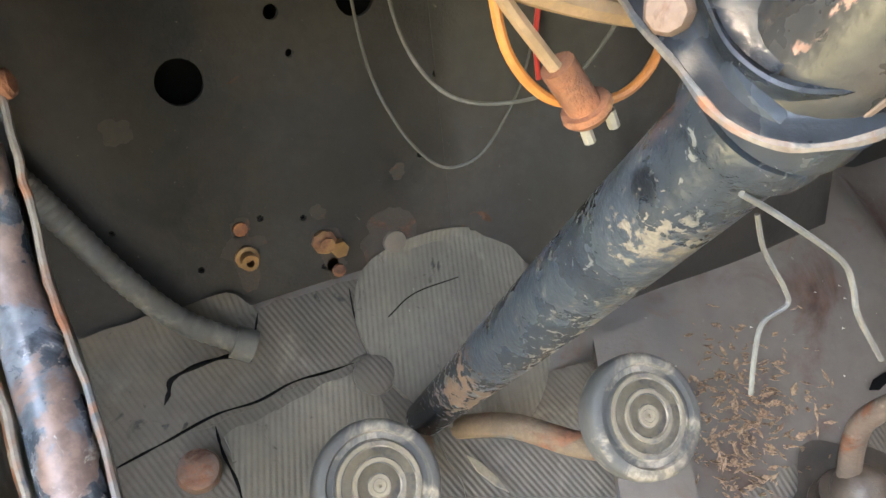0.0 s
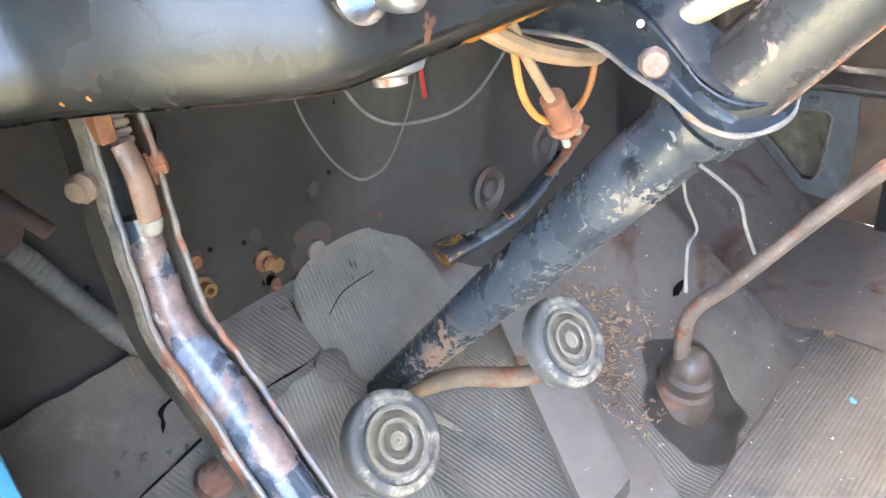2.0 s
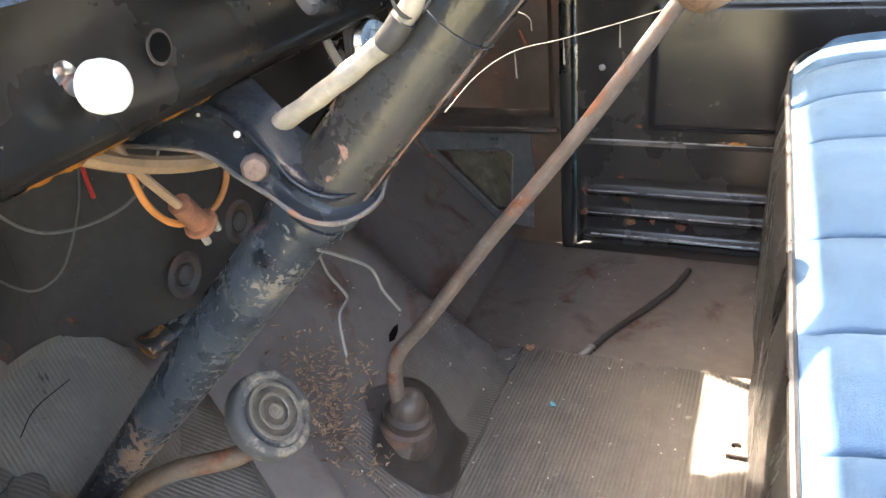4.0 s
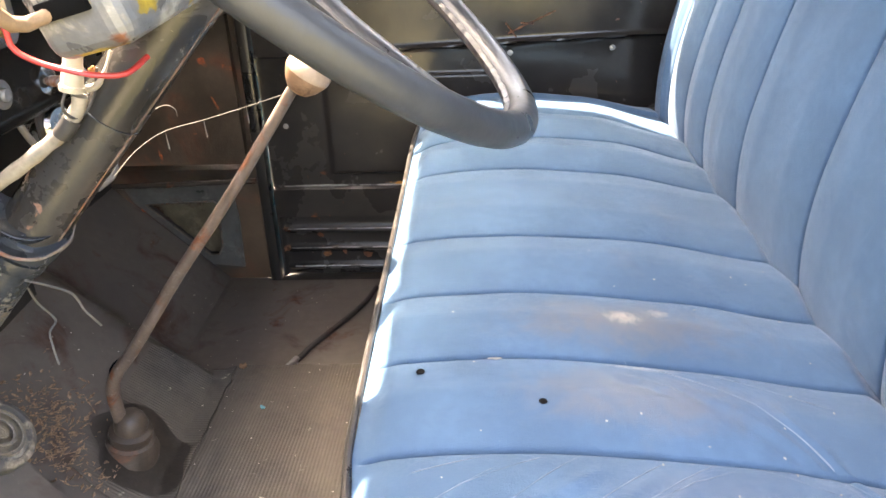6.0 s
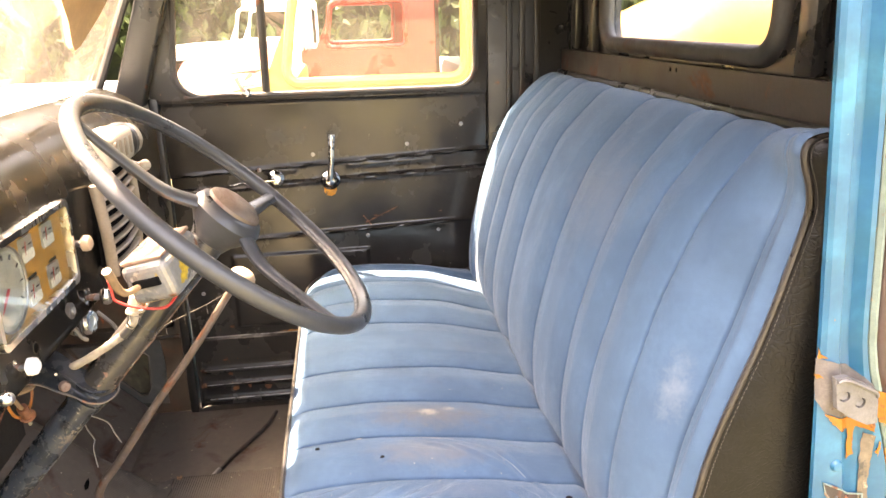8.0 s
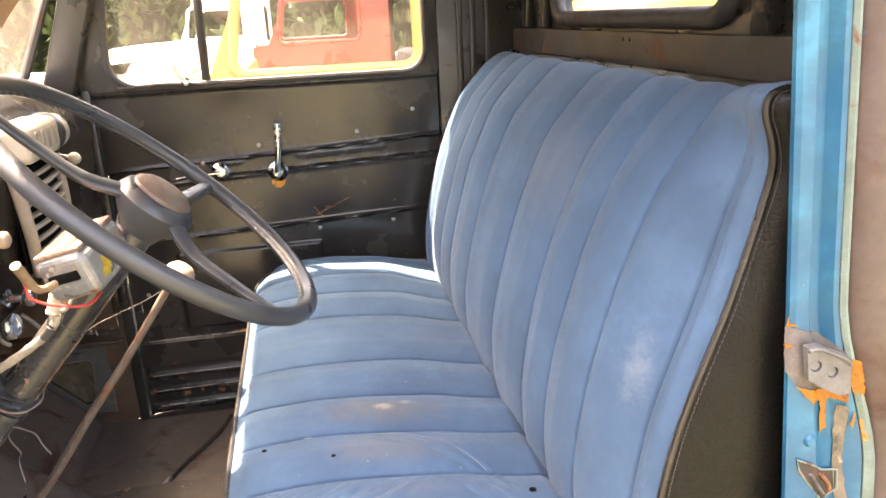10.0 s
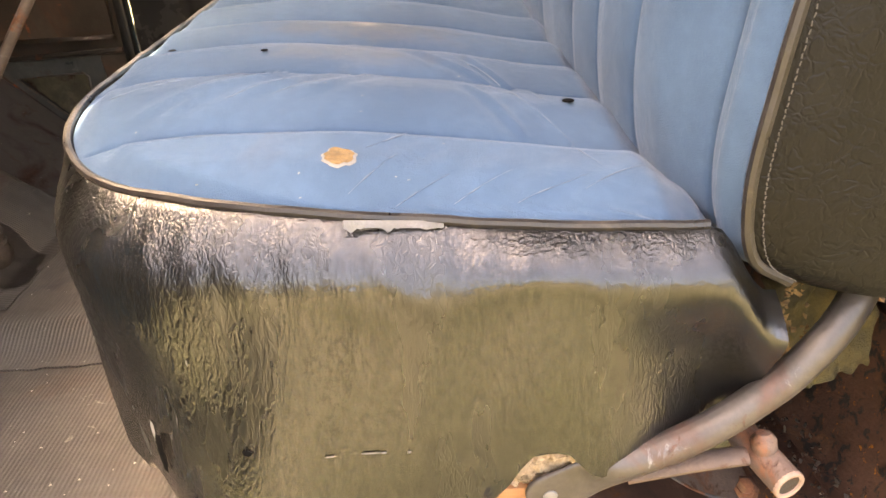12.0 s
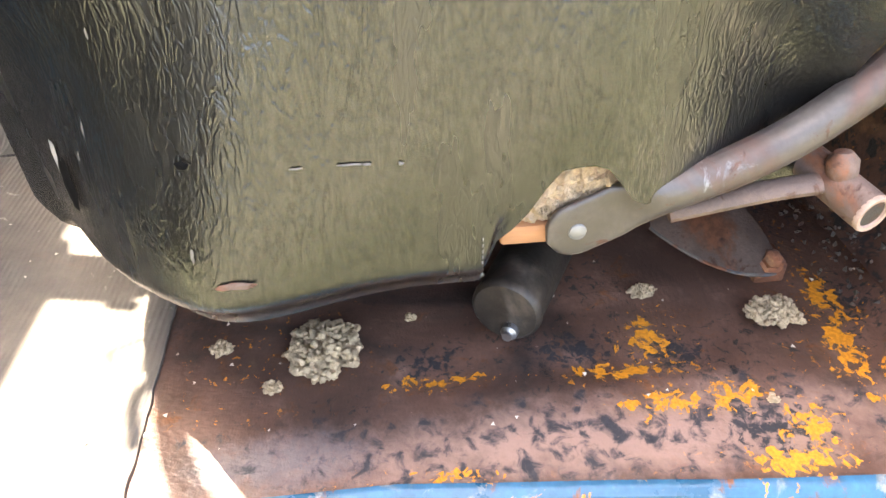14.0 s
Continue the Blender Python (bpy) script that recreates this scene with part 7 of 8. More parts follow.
part("hole_rust", lathe([(0.0092, 0), (0.0090, 0.0006), (0.0070, 0.0006), (0.0070, 0)], (0.234, 0.1985, 0.650), (0, -1, 0), 16), m_ledge, dash)
ign = thing("ignition_switch", (0.474, 0.215, 0.592), "ignition switch under the dashboard lip", "switch")
part("body", lathe([(0.022, -0.03), (0.022, 0.0), (0.018, 0.004), (0.012, 0.004), (0.012, 0.001), (0, 0.001)], (0.474, 0.205, 0.592), (-0.2, -1, 0.1), 24), m_chrome, ign)
part("plate", box(0.447, 0.502, 0.212, 0.216, 0.57, 0.618, 0.002), m_rusty, ign)
part("cable", tube([(0.418, 0.215, 0.622), (0.421, 0.213, 0.604), (0.430, 0.208, 0.582), (0.442, 0.204, 0.572)], 0.0034, 8, 5), m_sleeve, ign, "bare pale cable")
part("cable", tube([(0.50, 0.20, 0.60), (0.505, 0.175, 0.565), (0.485, 0.165, 0.535), (0.46, 0.175, 0.525)], 0.0035, 8, 5), m_greywire, ign)

# speaker grille
gr = thing("speaker_grille", (0.69, 0.2, 0.64), "dusty tan slatted speaker grille in the dashboard", "speaker grille")
part("side_trim", tube([(0.563, 0.190, 0.812), (0.574, 0.186, 0.72), (0.592, 0.190, 0.635)], 0.011, 12, 6, flat=0.6), m_tan, gr, "tan upright trim strip")
part("side_trim", tube([(0.818, 0.196, 0.812), (0.812, 0.192, 0.72), (0.80, 0.196, 0.635)], 0.009, 10, 6, flat=0.6), m_tan, gr)
part("backing", box(0.575, 0.81, 0.200, 0.204, 0.64, 0.81), m_dark, gr)
for k in range(8):
    z = 0.800 - 0.0215 * k
    part("slat", tube([(0.572 + 0.003 * k, 0.194, z), (0.69, 0.187, z), (0.812 - 0.0015 * k, 0.196, z)], 0.0068, 8, 4, flat=0.6), m_tan, gr)

# radio housing on the dash top
rad = thing("radio", (0.70, 0.19, 0.80), "sunlit cream radio housing with a ribbed front", "radio")
part("housing", box(0.60, 0.77, 0.165, 0.235, 0.825, 0.892, 0.016, 4), m_cream, rad)
for k in range(4):
    part("rib", box(0.625 + 0.034 * k, 0.637 + 0.034 * k, 0.1625, 0.167, 0.842, 0.876, 0.0015), m_tan, rad)
part("ring", lathe([(0.034, 0), (0.038, 0.004), (0.038, 0.016), (0.034, 0.02)], (0.775, 0.20, 0.857), (1, -0.2, 0), 28), m_black, rad)
part("end_cap", lathe([(0.032, 0), (0.033, 0.03), (0.026, 0.04), (0, 0.042)], (0.795, 0.20, 0.856), (1, -0.2, 0), 28), m_cream, rad)
part("knob", ball((0.868, 0.178, 0.792), 0.0125, 14), m_cream, rad)
part("stem", tube([(0.868, 0.205, 0.80), (0.868, 0.178, 0.792)], 0.004, 8), m_steel, rad)

# lamp bracket under the lip
ul = thing("map_lamp", (0.126, 0.233, 0.60), "small chrome lamp hanging under the dashboard lip", "lamp")
part("bracket", box(0.100, 0.150, 0.222, 0.25, 0.611, 0.615, 0.0015), m_rusty, ul)
part("body", lathe([(0.016, 0.008), (0.0165, 0.0), (0.015, -0.004), (0.010, -0.006), (0, -0.006)], (0.124, 0.233, 0.606), (0.1, 0.1, 1), 24), m_steel, ul)
part("lens", lathe([(0.008, 0), (0.0075, -0.004), (0, -0.005)], (0.124, 0.233, 0.600), (0.1, 0.1, 1), 16), m_steel, ul, "cloudy glass lens")

# ---- wires under the dashboard ----
def wire(pts, r, material, label, n=6):
    ob = part("wire", tube(pts, r, 8, n), material, None, label)
    return tagged(ob, label, "wire", "loose wires under the dashboard")


wire([(0.250, 0.265, 0.612), (0.248, 0.260, 0.575), (0.254, 0.259, 0.545), (0.275, 0.259, 0.523), (0.310, 0.259, 0.518), (0.331, 0.259, 0.535), (0.332, 0.260, 0.565), (0.318, 0.263, 0.60)], 0.0024, m_orange, "orange insulated wire hanging in a loop")
wire([(0.225, 0.25, 0.612), (0.243, 0.25, 0.577), (0.264, 0.25, 0.547), (0.275, 0.25, 0.533)], 0.0032, m_tanwire, "tan cloth-covered lead to a rusty connector")
wire([(0.20, 0.255, 0.608), (0.216, 0.25, 0.594), (0.252, 0.25, 0.575), (0.301, 0.25, 0.557), (0.345, 0.26, 0.548), (0.40, 0.28, 0.555)], 0.0058, m_tanwire, "thick tan wiring harness")
wire([(0.295, 0.50, 0.60), (0.297, 0.484, 0.52), (0.318, 0.47, 0.475), (0.352, 0.45, 0.462), (0.392, 0.42, 0.475), (0.42, 0.39, 0.53), (0.43, 0.36, 0.61)], 0.0015, m_conduit, "grey wire hanging in a long loop")
wire([(0.283, 0.54, 0.62), (0.287, 0.535, 0.50), (0.303, 0.528, 0.44), (0.328, 0.521, 0.402), (0.352, 0.519, 0.394), (0.378, 0.518, 0.405), (0.41, 0.515, 0.45), (0.425, 0.51, 0.50)], 0.0012, m_conduit, "thin dark wire drooping before the firewall")
wire([(0.435, 0.49, 0.61), (0.425, 0.50, 0.53), (0.419, 0.503, 0.49), (0.420, 0.503, 0.455)], 0.0022, m_redwire, "short cut red wire")
wire([(0.16, 0.46, 0.63), (0.175, 0.462, 0.595), (0.205, 0.463, 0.583), (0.24, 0.46, 0.60), (0.25, 0.45, 0.63)], 0.003, m_bluewire, "blue wire loop by the firewall")
wire([(0.165, 0.455, 0.63), (0.19, 0.458, 0.592), (0.222, 0.456, 0.590), (0.245, 0.45, 0.63)], 0.0026, m_orange, "orange wire beside the blue loop")
wire([(0.318, 0.185, 0.484), (0.324, 0.185, 0.466), (0.336, 0.183, 0.445), (0.338, 0.182, 0.436), (0.322, 0.18, 0.434), (0.317, 0.178, 0.42), (0.315, 0.176, 0.402)], 0.0011, m_greywire, "kinked grey wire end under the column")
wire([(0.279, 0.158, 0.513), (0.298, 0.157, 0.499), (0.328, 0.154, 0.474), (0.335, 0.152, 0.461), (0.338, 0.15, 0.448), (0.355, 0.148, 0.421)], 0.0012, m_greywire, "second grey wire end under the column")
cn = thing("wire_connector", (0.28, 0.25, 0.52), "rusty screw connector on a tan lead", "connector")
part("body", tube([(0.270, 0.25, 0.541), (0.284, 0.251, 0.520)], 0.0078, 14), m_rust, cn)
part("flange", lathe([(0.0112, 0), (0.012, 0.003), (0.010, 0.006), (0, 0.006)], (0.284, 0.251, 0.521), (0.5, 0.05, -0.85), 16), m_rust, cn)
for dx in (-0.006, 0.007):
    part("terminal", tube([(0.289 + dx, 0.250, 0.514 + dx * 0.3), (0.292 + dx, 0.250, 0.506 + dx * 0.3)], 0.0028, 8), m_beige, cn)
hose = thing("conduit", (0.0, 0.55, 0.45), "dusty flexible conduit running down the firewall", "conduit")
part("sleeve", tube([(0.0, 0.545, 0.52), (0.022, 0.548, 0.480), (0.039, 0.548, 0.452), (0.056, 0.548, 0.414), (0.079, 0.546, 0.366), (0.108, 0.545, 0.320), (0.150, 0.535, 0.286)], lambda t: 0.0098 + 0.0006 * math.sin(t * 260), 12, 22), m_conduit, hose)
part("end_ferrule", tube([(0.142, 0.537, 0.291), (0.156, 0.533, 0.282)], 0.0135, 12), m_conduit, hose)
link = thing("pedal_linkage", (0.45, 0.47, 0.29), "black steel linkage bar flaked to orange undercoat", "linkage")
part("bar", tube([(0.430, 0.508, 0.270), (0.475, 0.492, 0.278), (0.520, 0.478, 0.288), (0.590, 0.474, 0.314), (0.655, 0.474, 0.342)], lambda t: 0.0195 - 0.0100 * t, 12, 6, flat=0.55), m_column, link)
part("bare_end", tube([(0.424, 0.510, 0.269), (0.437, 0.5055, 0.2715), (0.452, 0.5005, 0.274)], lambda t: 0.0206 - 0.0012 * t, 12, flat=0.58), m_endflake, link, "flaked orange end")
part("bare_edge", tube([(0.506, 0.482, 0.289), (0.518, 0.478, 0.292), (0.530, 0.476, 0.296)], 0.0125, 12, flat=0.6), m_endflake, link, "flaked orange edge")
part("rust_strap", tube([(0.575, 0.466, 0.316), (0.61, 0.466, 0.330), (0.655, 0.466, 0.350)], 0.0065, 8, 5, flat=0.5), m_rust, link)

# ---- fittings on the firewall ----
def fitting(name, at, prof, material, label, axis=(0, -1, 0), cat="fitting", seg=20):
    ob = part(name, lathe(prof, at, axis, seg), material, None, label)
    return tagged(ob, label, cat, "fittings on the firewall")


for x, z in ((0.484, 0.333), (0.592, 0.346)):
    t = thing("grommet", (x, YF - 0.083, z), "round dark rubber grommet in the firewall", "grommet", "fittings on the firewall")
    part("ring", lathe([(0.026, 0), (0.027, 0.005), (0.022, 0.008), (0.014, 0.004), (0.013, 0.0)], (x, YF - 0.083, z), (0, -1, 0), 28), m_rubber, t)
    part("stud", lathe([(0.012, 0), (0.011, 0.006), (0.006, 0.009), (0, 0.009)], (x, YF - 0.083, z), (0, -1, 0), 14), m_rubber, t)
fitting("plug", (0.301, YF - 0.002, 0.320), [(0.011, 0), (0.0105, 0.003), (0.006, 0.0045), (0, 0.005)], m_plug, "round tan blanking plug")
fitting("brass_union", (0.237, YF - 0.002, 0.341), [(0.010, 0), (0.011, 0.006), (0.007, 0.010), (0.007, 0.014), (0, 0.014)], m_brass, "dirty brass pipe union", seg=8)
fitting("brass_union", (0.249, YF - 0.002, 0.331), [(0.008, 0), (0.008, 0.008), (0, 0.009)], m_brass, "small dirty brass nut", seg=6)
fitting("firewall_bolt", (0.172, YF - 0.002, 0.346), [(0.010, 0), (0.010, 0.003), (0.007, 0.004), (0.007, 0.014), (0.0035, 0.014), (0.003, 0.006), (0, 0.006)], m_brass, "hollow rusted brass bolt", seg=12)
fitting("firewall_bolt", (0.172, YF - 0.002, 0.372), [(0.006, 0), (0.006, 0.003), (0, 0.005)], m_rust, "small rusty screw in the firewall", seg=10)
fitting("firewall_bolt", (0.246, YF - 0.002, 0.309), [(0.006, 0), (0.006, 0.003), (0, 0.005)], m_rust, "small rusty screw in the firewall", seg=10)
fitting("floor_plug", (0.088, 0.475, toe(0.475) + 0.004), [(0.016, 0), (0.017, 0.006), (0.015, 0.016), (0.012, 0.018), (0, 0.018)], m_rustpink, "pinkish rusted floor plug", (0, -0.63, 0.77))
fitting("mat_button", (0.240, 0.492, toe(0.492) + 0.006), [(0.018, 0), (0.0175, 0.003), (0.012, 0.006), (0, 0.007)], m_mat_a, "round rubber bump in the mat", (0, -0.63, 0.77))

# ---- under the seat ----
arm = thing("seat_hinge_arm", (-0.11, -0.50, 0.165), "grey curved tubular seat arm with a flattened riveted end", "seat arm")
ARM = spline([(-0.1100, -0.477, 0.172), (-0.1095, -0.494, 0.179), (-0.1090, -0.512, 0.187), (-0.1075, -0.526, 0.1925), (-0.104, -0.553, 0.199), (-0.100, -0.586, 0.208), (-0.096, -0.618, 0.222), (-0.092, -0.648, 0.241), (-0.089, -0.667, 0.256), (-0.081, -0.696, 0.285), (-0.067, -0.717, 0.310), (-0.035, -0.74, 0.328)], 6)


def arm_fn(u, v):
    """Tube hammered flat and rounded off at its riveted end."""
    i = int(round(u * (len(ARM) - 1)))
    d = (ARM[min(i + 1, len(ARM) - 1)] - ARM[max(i - 1, 0)]).normalized()
    side = Vector((-1, 0, 0))
    side = (side - side.dot(d) * d).normalized()
    up = side.cross(d)
    flat = 1 - smoothstep(14, 24, i)
    tip = math.sqrt(max(0.0, 1 - max(0.0, 1 - i / 6) ** 2))
    hi, wi = (0.0122 + 0.0053 * flat) * tip, 0.0122 - 0.0092 * flat
    a = 2 * math.pi * v
    c, q = math.cos(a), math.sin(a)
    k = 1 - 0.45 * flat
    return ARM[i] + up * hi * math.copysign(abs(c) ** k, c) + side * wi * math.copysign(abs(q) ** k, q)


part("tube", sheet(arm_fn, len(ARM) - 1, 24), m_gunmetal, arm, "curved grey tube with a flattened end", 50)
part("rivet", lathe([(0.0055, 0), (0.005, 0.0012), (0.003, 0.0022), (0, 0.0024)], (-0.1122, -0.494, 0.179), (-1, 0, 0), 16), m_greybox, arm, "dull bright rivet head")
pv = thing("pivot_tube", (-0.085, -0.65, 0.17), "pale rusty pivot tube below the seat arm", "tube")
part("cross_tube", tube([(-0.120, -0.661, 0.183), (-0.086, -0.649, 0.189), (-0.046, -0.638, 0.192)], 0.0122, 18), m_rustpink, pv)
part("bore", lathe([(0.0088, 0), (0.0088, 0.0015), (0, 0.0015)], (-0.120, -0.661, 0.183), (-1, -0.3, -0.1), 16), m_stain, pv)
part("mouth", lathe([(0.0086, 0.001), (0.0092, 0.0030), (0.0116, 0.0034), (0.0124, 0.0020), (0.0122, 0.0)], (-0.120, -0.661, 0.183), (-1, -0.3, -0.1), 20), m_foamrim, pv, "pale pinkish rim of the tube")
part("link", tube([(-0.096, -0.641, 0.189), (-0.094, -0.607, 0.184), (-0.090, -0.555, 0.172)], 0.0085, 12, 5, flat=0.7), m_rustpink, pv)
part("boss", lathe([(0.007, -0.008), (0.009, -0.004), (0.009, 0.004), (0.005, 0.009), (0, 0.010)], (-0.098, -0.651, 0.201), (0.2, 0.1, 1), 14), m_rustpink, pv)
part("crossbar", tube([(-0.046, -0.638, 0.192), (1.1, -0.645, 0.185)], 0.0105, 12), m_rust, pv)
strap = thing("seat_bracket", (0.06, -0.68, 0.0), "rusty curved bracket on the cab floor", "bracket")
def bracket_fn(u, v):
    """Leaf-shaped pressed plate, bowed along its lower edge."""
    b = math.sin(math.pi * min(0.999, 0.02 + 0.96 * u)) ** 0.8
    low, top = Vector((0.086 - 0.062 * u - 0.020 * b, -0.622 - 0.092 * u, 0.030 - 0.012 * u - 0.006 * b)), Vector((0.086 - 0.050 * u + 0.030 * b, -0.622 - 0.096 * u - 0.010 * b, 0.032 - 0.010 * u + 0.034 * b))
    return low.lerp(top, v) + Vector((-0.7, 0, 0.7)) * 0.007 * b * math.sin(math.pi * v)


part("plate", sheet(bracket_fn, 24, 12, 0.003), m_rustpink, strap, "leaf-shaped pinkish rusted plate")
part("rim", tube([bracket_fn(k / 30, 0.0) for k in range(31)], 0.0016, 6), m_bareedge, strap)
part("foot", box(0.028, 0.060, -0.728, -0.700, 0.001, 0.022, 0.003), m_rust, strap)
part("bolt", bolt_head((0.030, -0.712, 0.024), (-0.5, 0.1, 0.8), 0.008, 0.007), m_rust, strap)
jack = thing("bottle_cylinder", (-0.03, -0.485, 0.027), "black metal cylinder lying under the seat", "cylinder")
jd = Vector((0.87, -0.48, 0.0)).normalized()
part("body", lathe([(0.026, 0), (0.029, 0.003), (0.0295, 0.008), (0.0285, 0.012), (0.0285, 0.13), (0.022, 0.135), (0, 0.135)], (-0.014, -0.473, 0.0305), jd, 32), m_oilblack, jack)
part("valve", lathe([(0.007, 0), (0.007, 0.010), (0.004, 0.012), (0.004, 0.015), (0, 0.015)], (-0.013, -0.480, 0.015), -jd, 12), m_steel, jack, "small steel valve stem")
part("paint_mark", lathe([(0.005, 0), (0.005, 0.0008), (0, 0.0008)], (-0.0142, -0.4755, 0.040), -jd, 7), m_flake, jack, "yellow paint mark")


def tuft(name, at, size, seed, material, label, category):
    """A flattened ragged clump of wadding: lumps sunk into one another on an uneven pad."""
    rnd = random.Random(seed)
    lumps = [(rnd.uniform(-1, 1), rnd.uniform(-1, 1), rnd.uniform(0.09, 0.22), rnd.uniform(0.45, 1.0)) for _ in range(150)]

    def height(a, b):
        h = 0.0
        for la, lb, lr, lh in lumps:
            q = ((a - la) ** 2 + (b - lb) ** 2) / (lr * lr)
            if q < 1:
                h = max(h, lh * math.sqrt(1 - q) * (1.15 - 0.6 * math.hypot(la, lb)))
        return h

    def fn(u, v):
        a = 2 * math.pi * u
        edge = 1 + 0.45 * noise.noise(Vector((math.cos(a) * 2.2, math.sin(a) * 2.2, seed))) + 0.10 * noise.noise(Vector((math.cos(a) * 9, math.sin(a) * 9, seed)))
        ca_, cb_ = math.cos(a) * v * edge, math.sin(a) * v * edge
        rough = 0.12 * noise.noise(Vector((ca_ * 12, cb_ * 12, seed))) + 0.10 * noise.noise(Vector((ca_ * 22, cb_ * 22, seed)))
        z = max(0.02, (height(ca_, cb_) + rough) * (1 - v ** 4) + 0.1 * (1 - v))
        return (at[0] + size[0] * ca_, at[1] + size[1] * cb_, at[2] + size[2] * z)
    bm = sheet(fn, 80, 24)
    for v in bm.verts:
        v.co.z = at[2] + (v.co.z - at[2]) * 0.55
    for _ in range(max(6, int(240 * (size[0] / 0.034) ** 1.4))):
        a, q, r = rnd.uniform(0, 6.28), math.sqrt(rnd.random()), rnd.uniform(0.0010, 0.0034) * min(1, 0.45 + size[0] / 0.04)
        edge = 1 + 0.45 * noise.noise(Vector((math.cos(a) * 2.2, math.sin(a) * 2.2, seed)))
        c = Vector((at[0] + size[0] * q * edge * math.cos(a), at[1] + size[1] * q * edge * math.sin(a), at[2] + r * 0.5 + size[2] * 0.62 * (1 - q * q)))
        made = bmesh.ops.create_icosphere(bm, subdivisions=2, radius=r, matrix=Matrix.Translation(c))
        for v in made["verts"]:
            d = v.co - c
            v.co = c + d * (1 + 0.8 * noise.noise(v.co * 420) + 0.5 * noise.noise(v.co * 900))
    return tagged(part(name, bm, material, None, label, 180), label, category)


tuft("cotton_tuft", (-0.010, -0.328, 0.0035), (0.032, 0.030, 0.02), 4, m_cotton, "clump of dirty cotton stuffing on the floor", "stuffing")
tuft("cotton_tuft", (-0.012, -0.698, 0.006), (0.018, 0.022, 0.010), 5, m_cotton, "small clump of cotton stuffing on the floor", "stuffing")
tuft("cotton_tuft", (0.0, -0.246, 0.003), (0.008, 0.010, 0.006), 6, m_cotton, "tiny cotton scrap on the floor", "stuffing")
tuft("cotton_tuft", (0.028, -0.60, 0.003), (0.008, 0.012, 0.006), 7, m_cotton, "tiny cotton scrap on the floor", "stuffing")
lining = sheet(lambda u, v: (-0.052 + 0.02 * v + wob((u * 3, v * 3, 2), 3, 0.006), -0.672 - 0.075 * u + 0.008 * noise.noise(Vector((v * 14, 3, u * 2))) * (1 - u), 0.205 + 0.125 * v + 0.02 * u), 30, 40, (0.02, 0, 0))
for v in lining.verts:
    v.co += Vector((noise.noise(v.co * 60), noise.noise(v.co * 60 + Vector((5, 0, 0))), noise.noise(v.co * 60 + Vector((0, 5, 0))))) * 0.004
tagged(part("seat_stuffing", lining, m_moss, None, "olive-brown stuffing pad hanging behind the cushion", 60), category="stuffing")


def crumbs(name, count, spot, size, seed, material, label, category):
    """Many small crumpled shreds joined into one heap."""
    rnd, bm = random.Random(seed), bmesh.new()
    for _ in range(count):
        c, r = Vector(spot(rnd)), rnd.uniform(*size)
        q = Euler((rnd.uniform(0, 6), rnd.uniform(0, 6), rnd.uniform(0, 6))).to_matrix()
        pts = [(-1, 0, 0.2), (-0.2, 0.8, -0.1), (0.9, 0.3, 0.2), (0.4, -0.7, 0.1), (0, 0, 0.7), (0.1, 0.1, -0.4)]
        vs = [bm.verts.new(c + q @ Vector(p) * r * rnd.uniform(0.6, 1.2)) for p in pts]
        for a, b, d in ((0, 1, 4), (1, 2, 4), (2, 3, 4), (3, 0, 4), (1, 0, 5), (2, 1, 5), (3, 2, 5), (0, 3, 5)):
            bm.faces.new((vs[a], vs[b], vs[d]))
    return part(name, bm, material, None, label, 60, "stuff", category)


crumbs("stuffing_crumbs", 90, lambda r: (-0.056 - 0.004 * r.random(), -0.668 - 0.018 * r.random() ** 2 - 0.004 * r.random(), 0.21 + 0.11 * r.random()), (0.0015, 0.0042), 3, m_holefoam, "yellow-brown crumbs along the stuffing's torn edge", "stuffing")
crumbs("debris", 130, lambda r: (-0.035 + 0.16 * r.random(), -0.745 - 0.05 * r.random(), 0.022 + 0.05 * r.random() ** 2), (0.0015, 0.0042), 5, m_stain, "dark leaf debris heaped behind the seat", "debris")
crumbs("debris", 26, lambda r: (-0.045 + 0.05 * r.random(), -0.690 - 0.06 * r.random(), 0.215 + 0.09 * r.random()), (0.002, 0.006), 6, m_leaf, "dry straw caught in the stuffing behind the seat", "debris")

# ---- on the floor ----
rod = thing("loose_rod", (1.0, 0.07, 0.0), "dark bent rod lying on the floor", "rod")
part("shaft", tube([(0.868, 0.121, ground_z(0.868, 0.121) + 0.008), (0.94, 0.092, 0.010), (1.03, 0.045, 0.010), (1.10, 0.012, 0.010), (1.165, -0.008, 0.012)], 0.0055, 10, 6), m_rubber, rod)
part("tip", tube([(0.862, 0.123, ground_z(0.862, 0.123) + 0.010), (0.892, 0.111, 0.012)], 0.0075, 10), m_steel, rod, "bare steel tip")


def scrap(name, at, length, width, turn, material, label, category, group=""):
    bm = bmesh.new()
    pts = [(-0.5, 0), (-0.2, 0.5), (0.2, 0.42), (0.5, 0), (0.22, -0.38), (-0.22, -0.5)]
    vs = []
    for a, b in pts:
        x = at[0] + length * a * math.cos(turn) - width * b * math.sin(turn)
        y = at[1] + length * a * math.sin(turn) + width * b * math.cos(turn)
        vs.append(bm.verts.new((x, y, ground_z(x, y) + at[2] + 0.003 * abs(a))))
    bm.faces.new(vs)
    ex = bmesh.ops.extrude_face_region(bm, geom=bm.faces[:])
    bmesh.ops.translate(bm, verts=[e for e in ex["geom"] if isinstance(e, bmesh.types.BMVert)], vec=(0, 0, 0.0012))
    return tagged(part(name, bm, material, None, label), label, category, group)


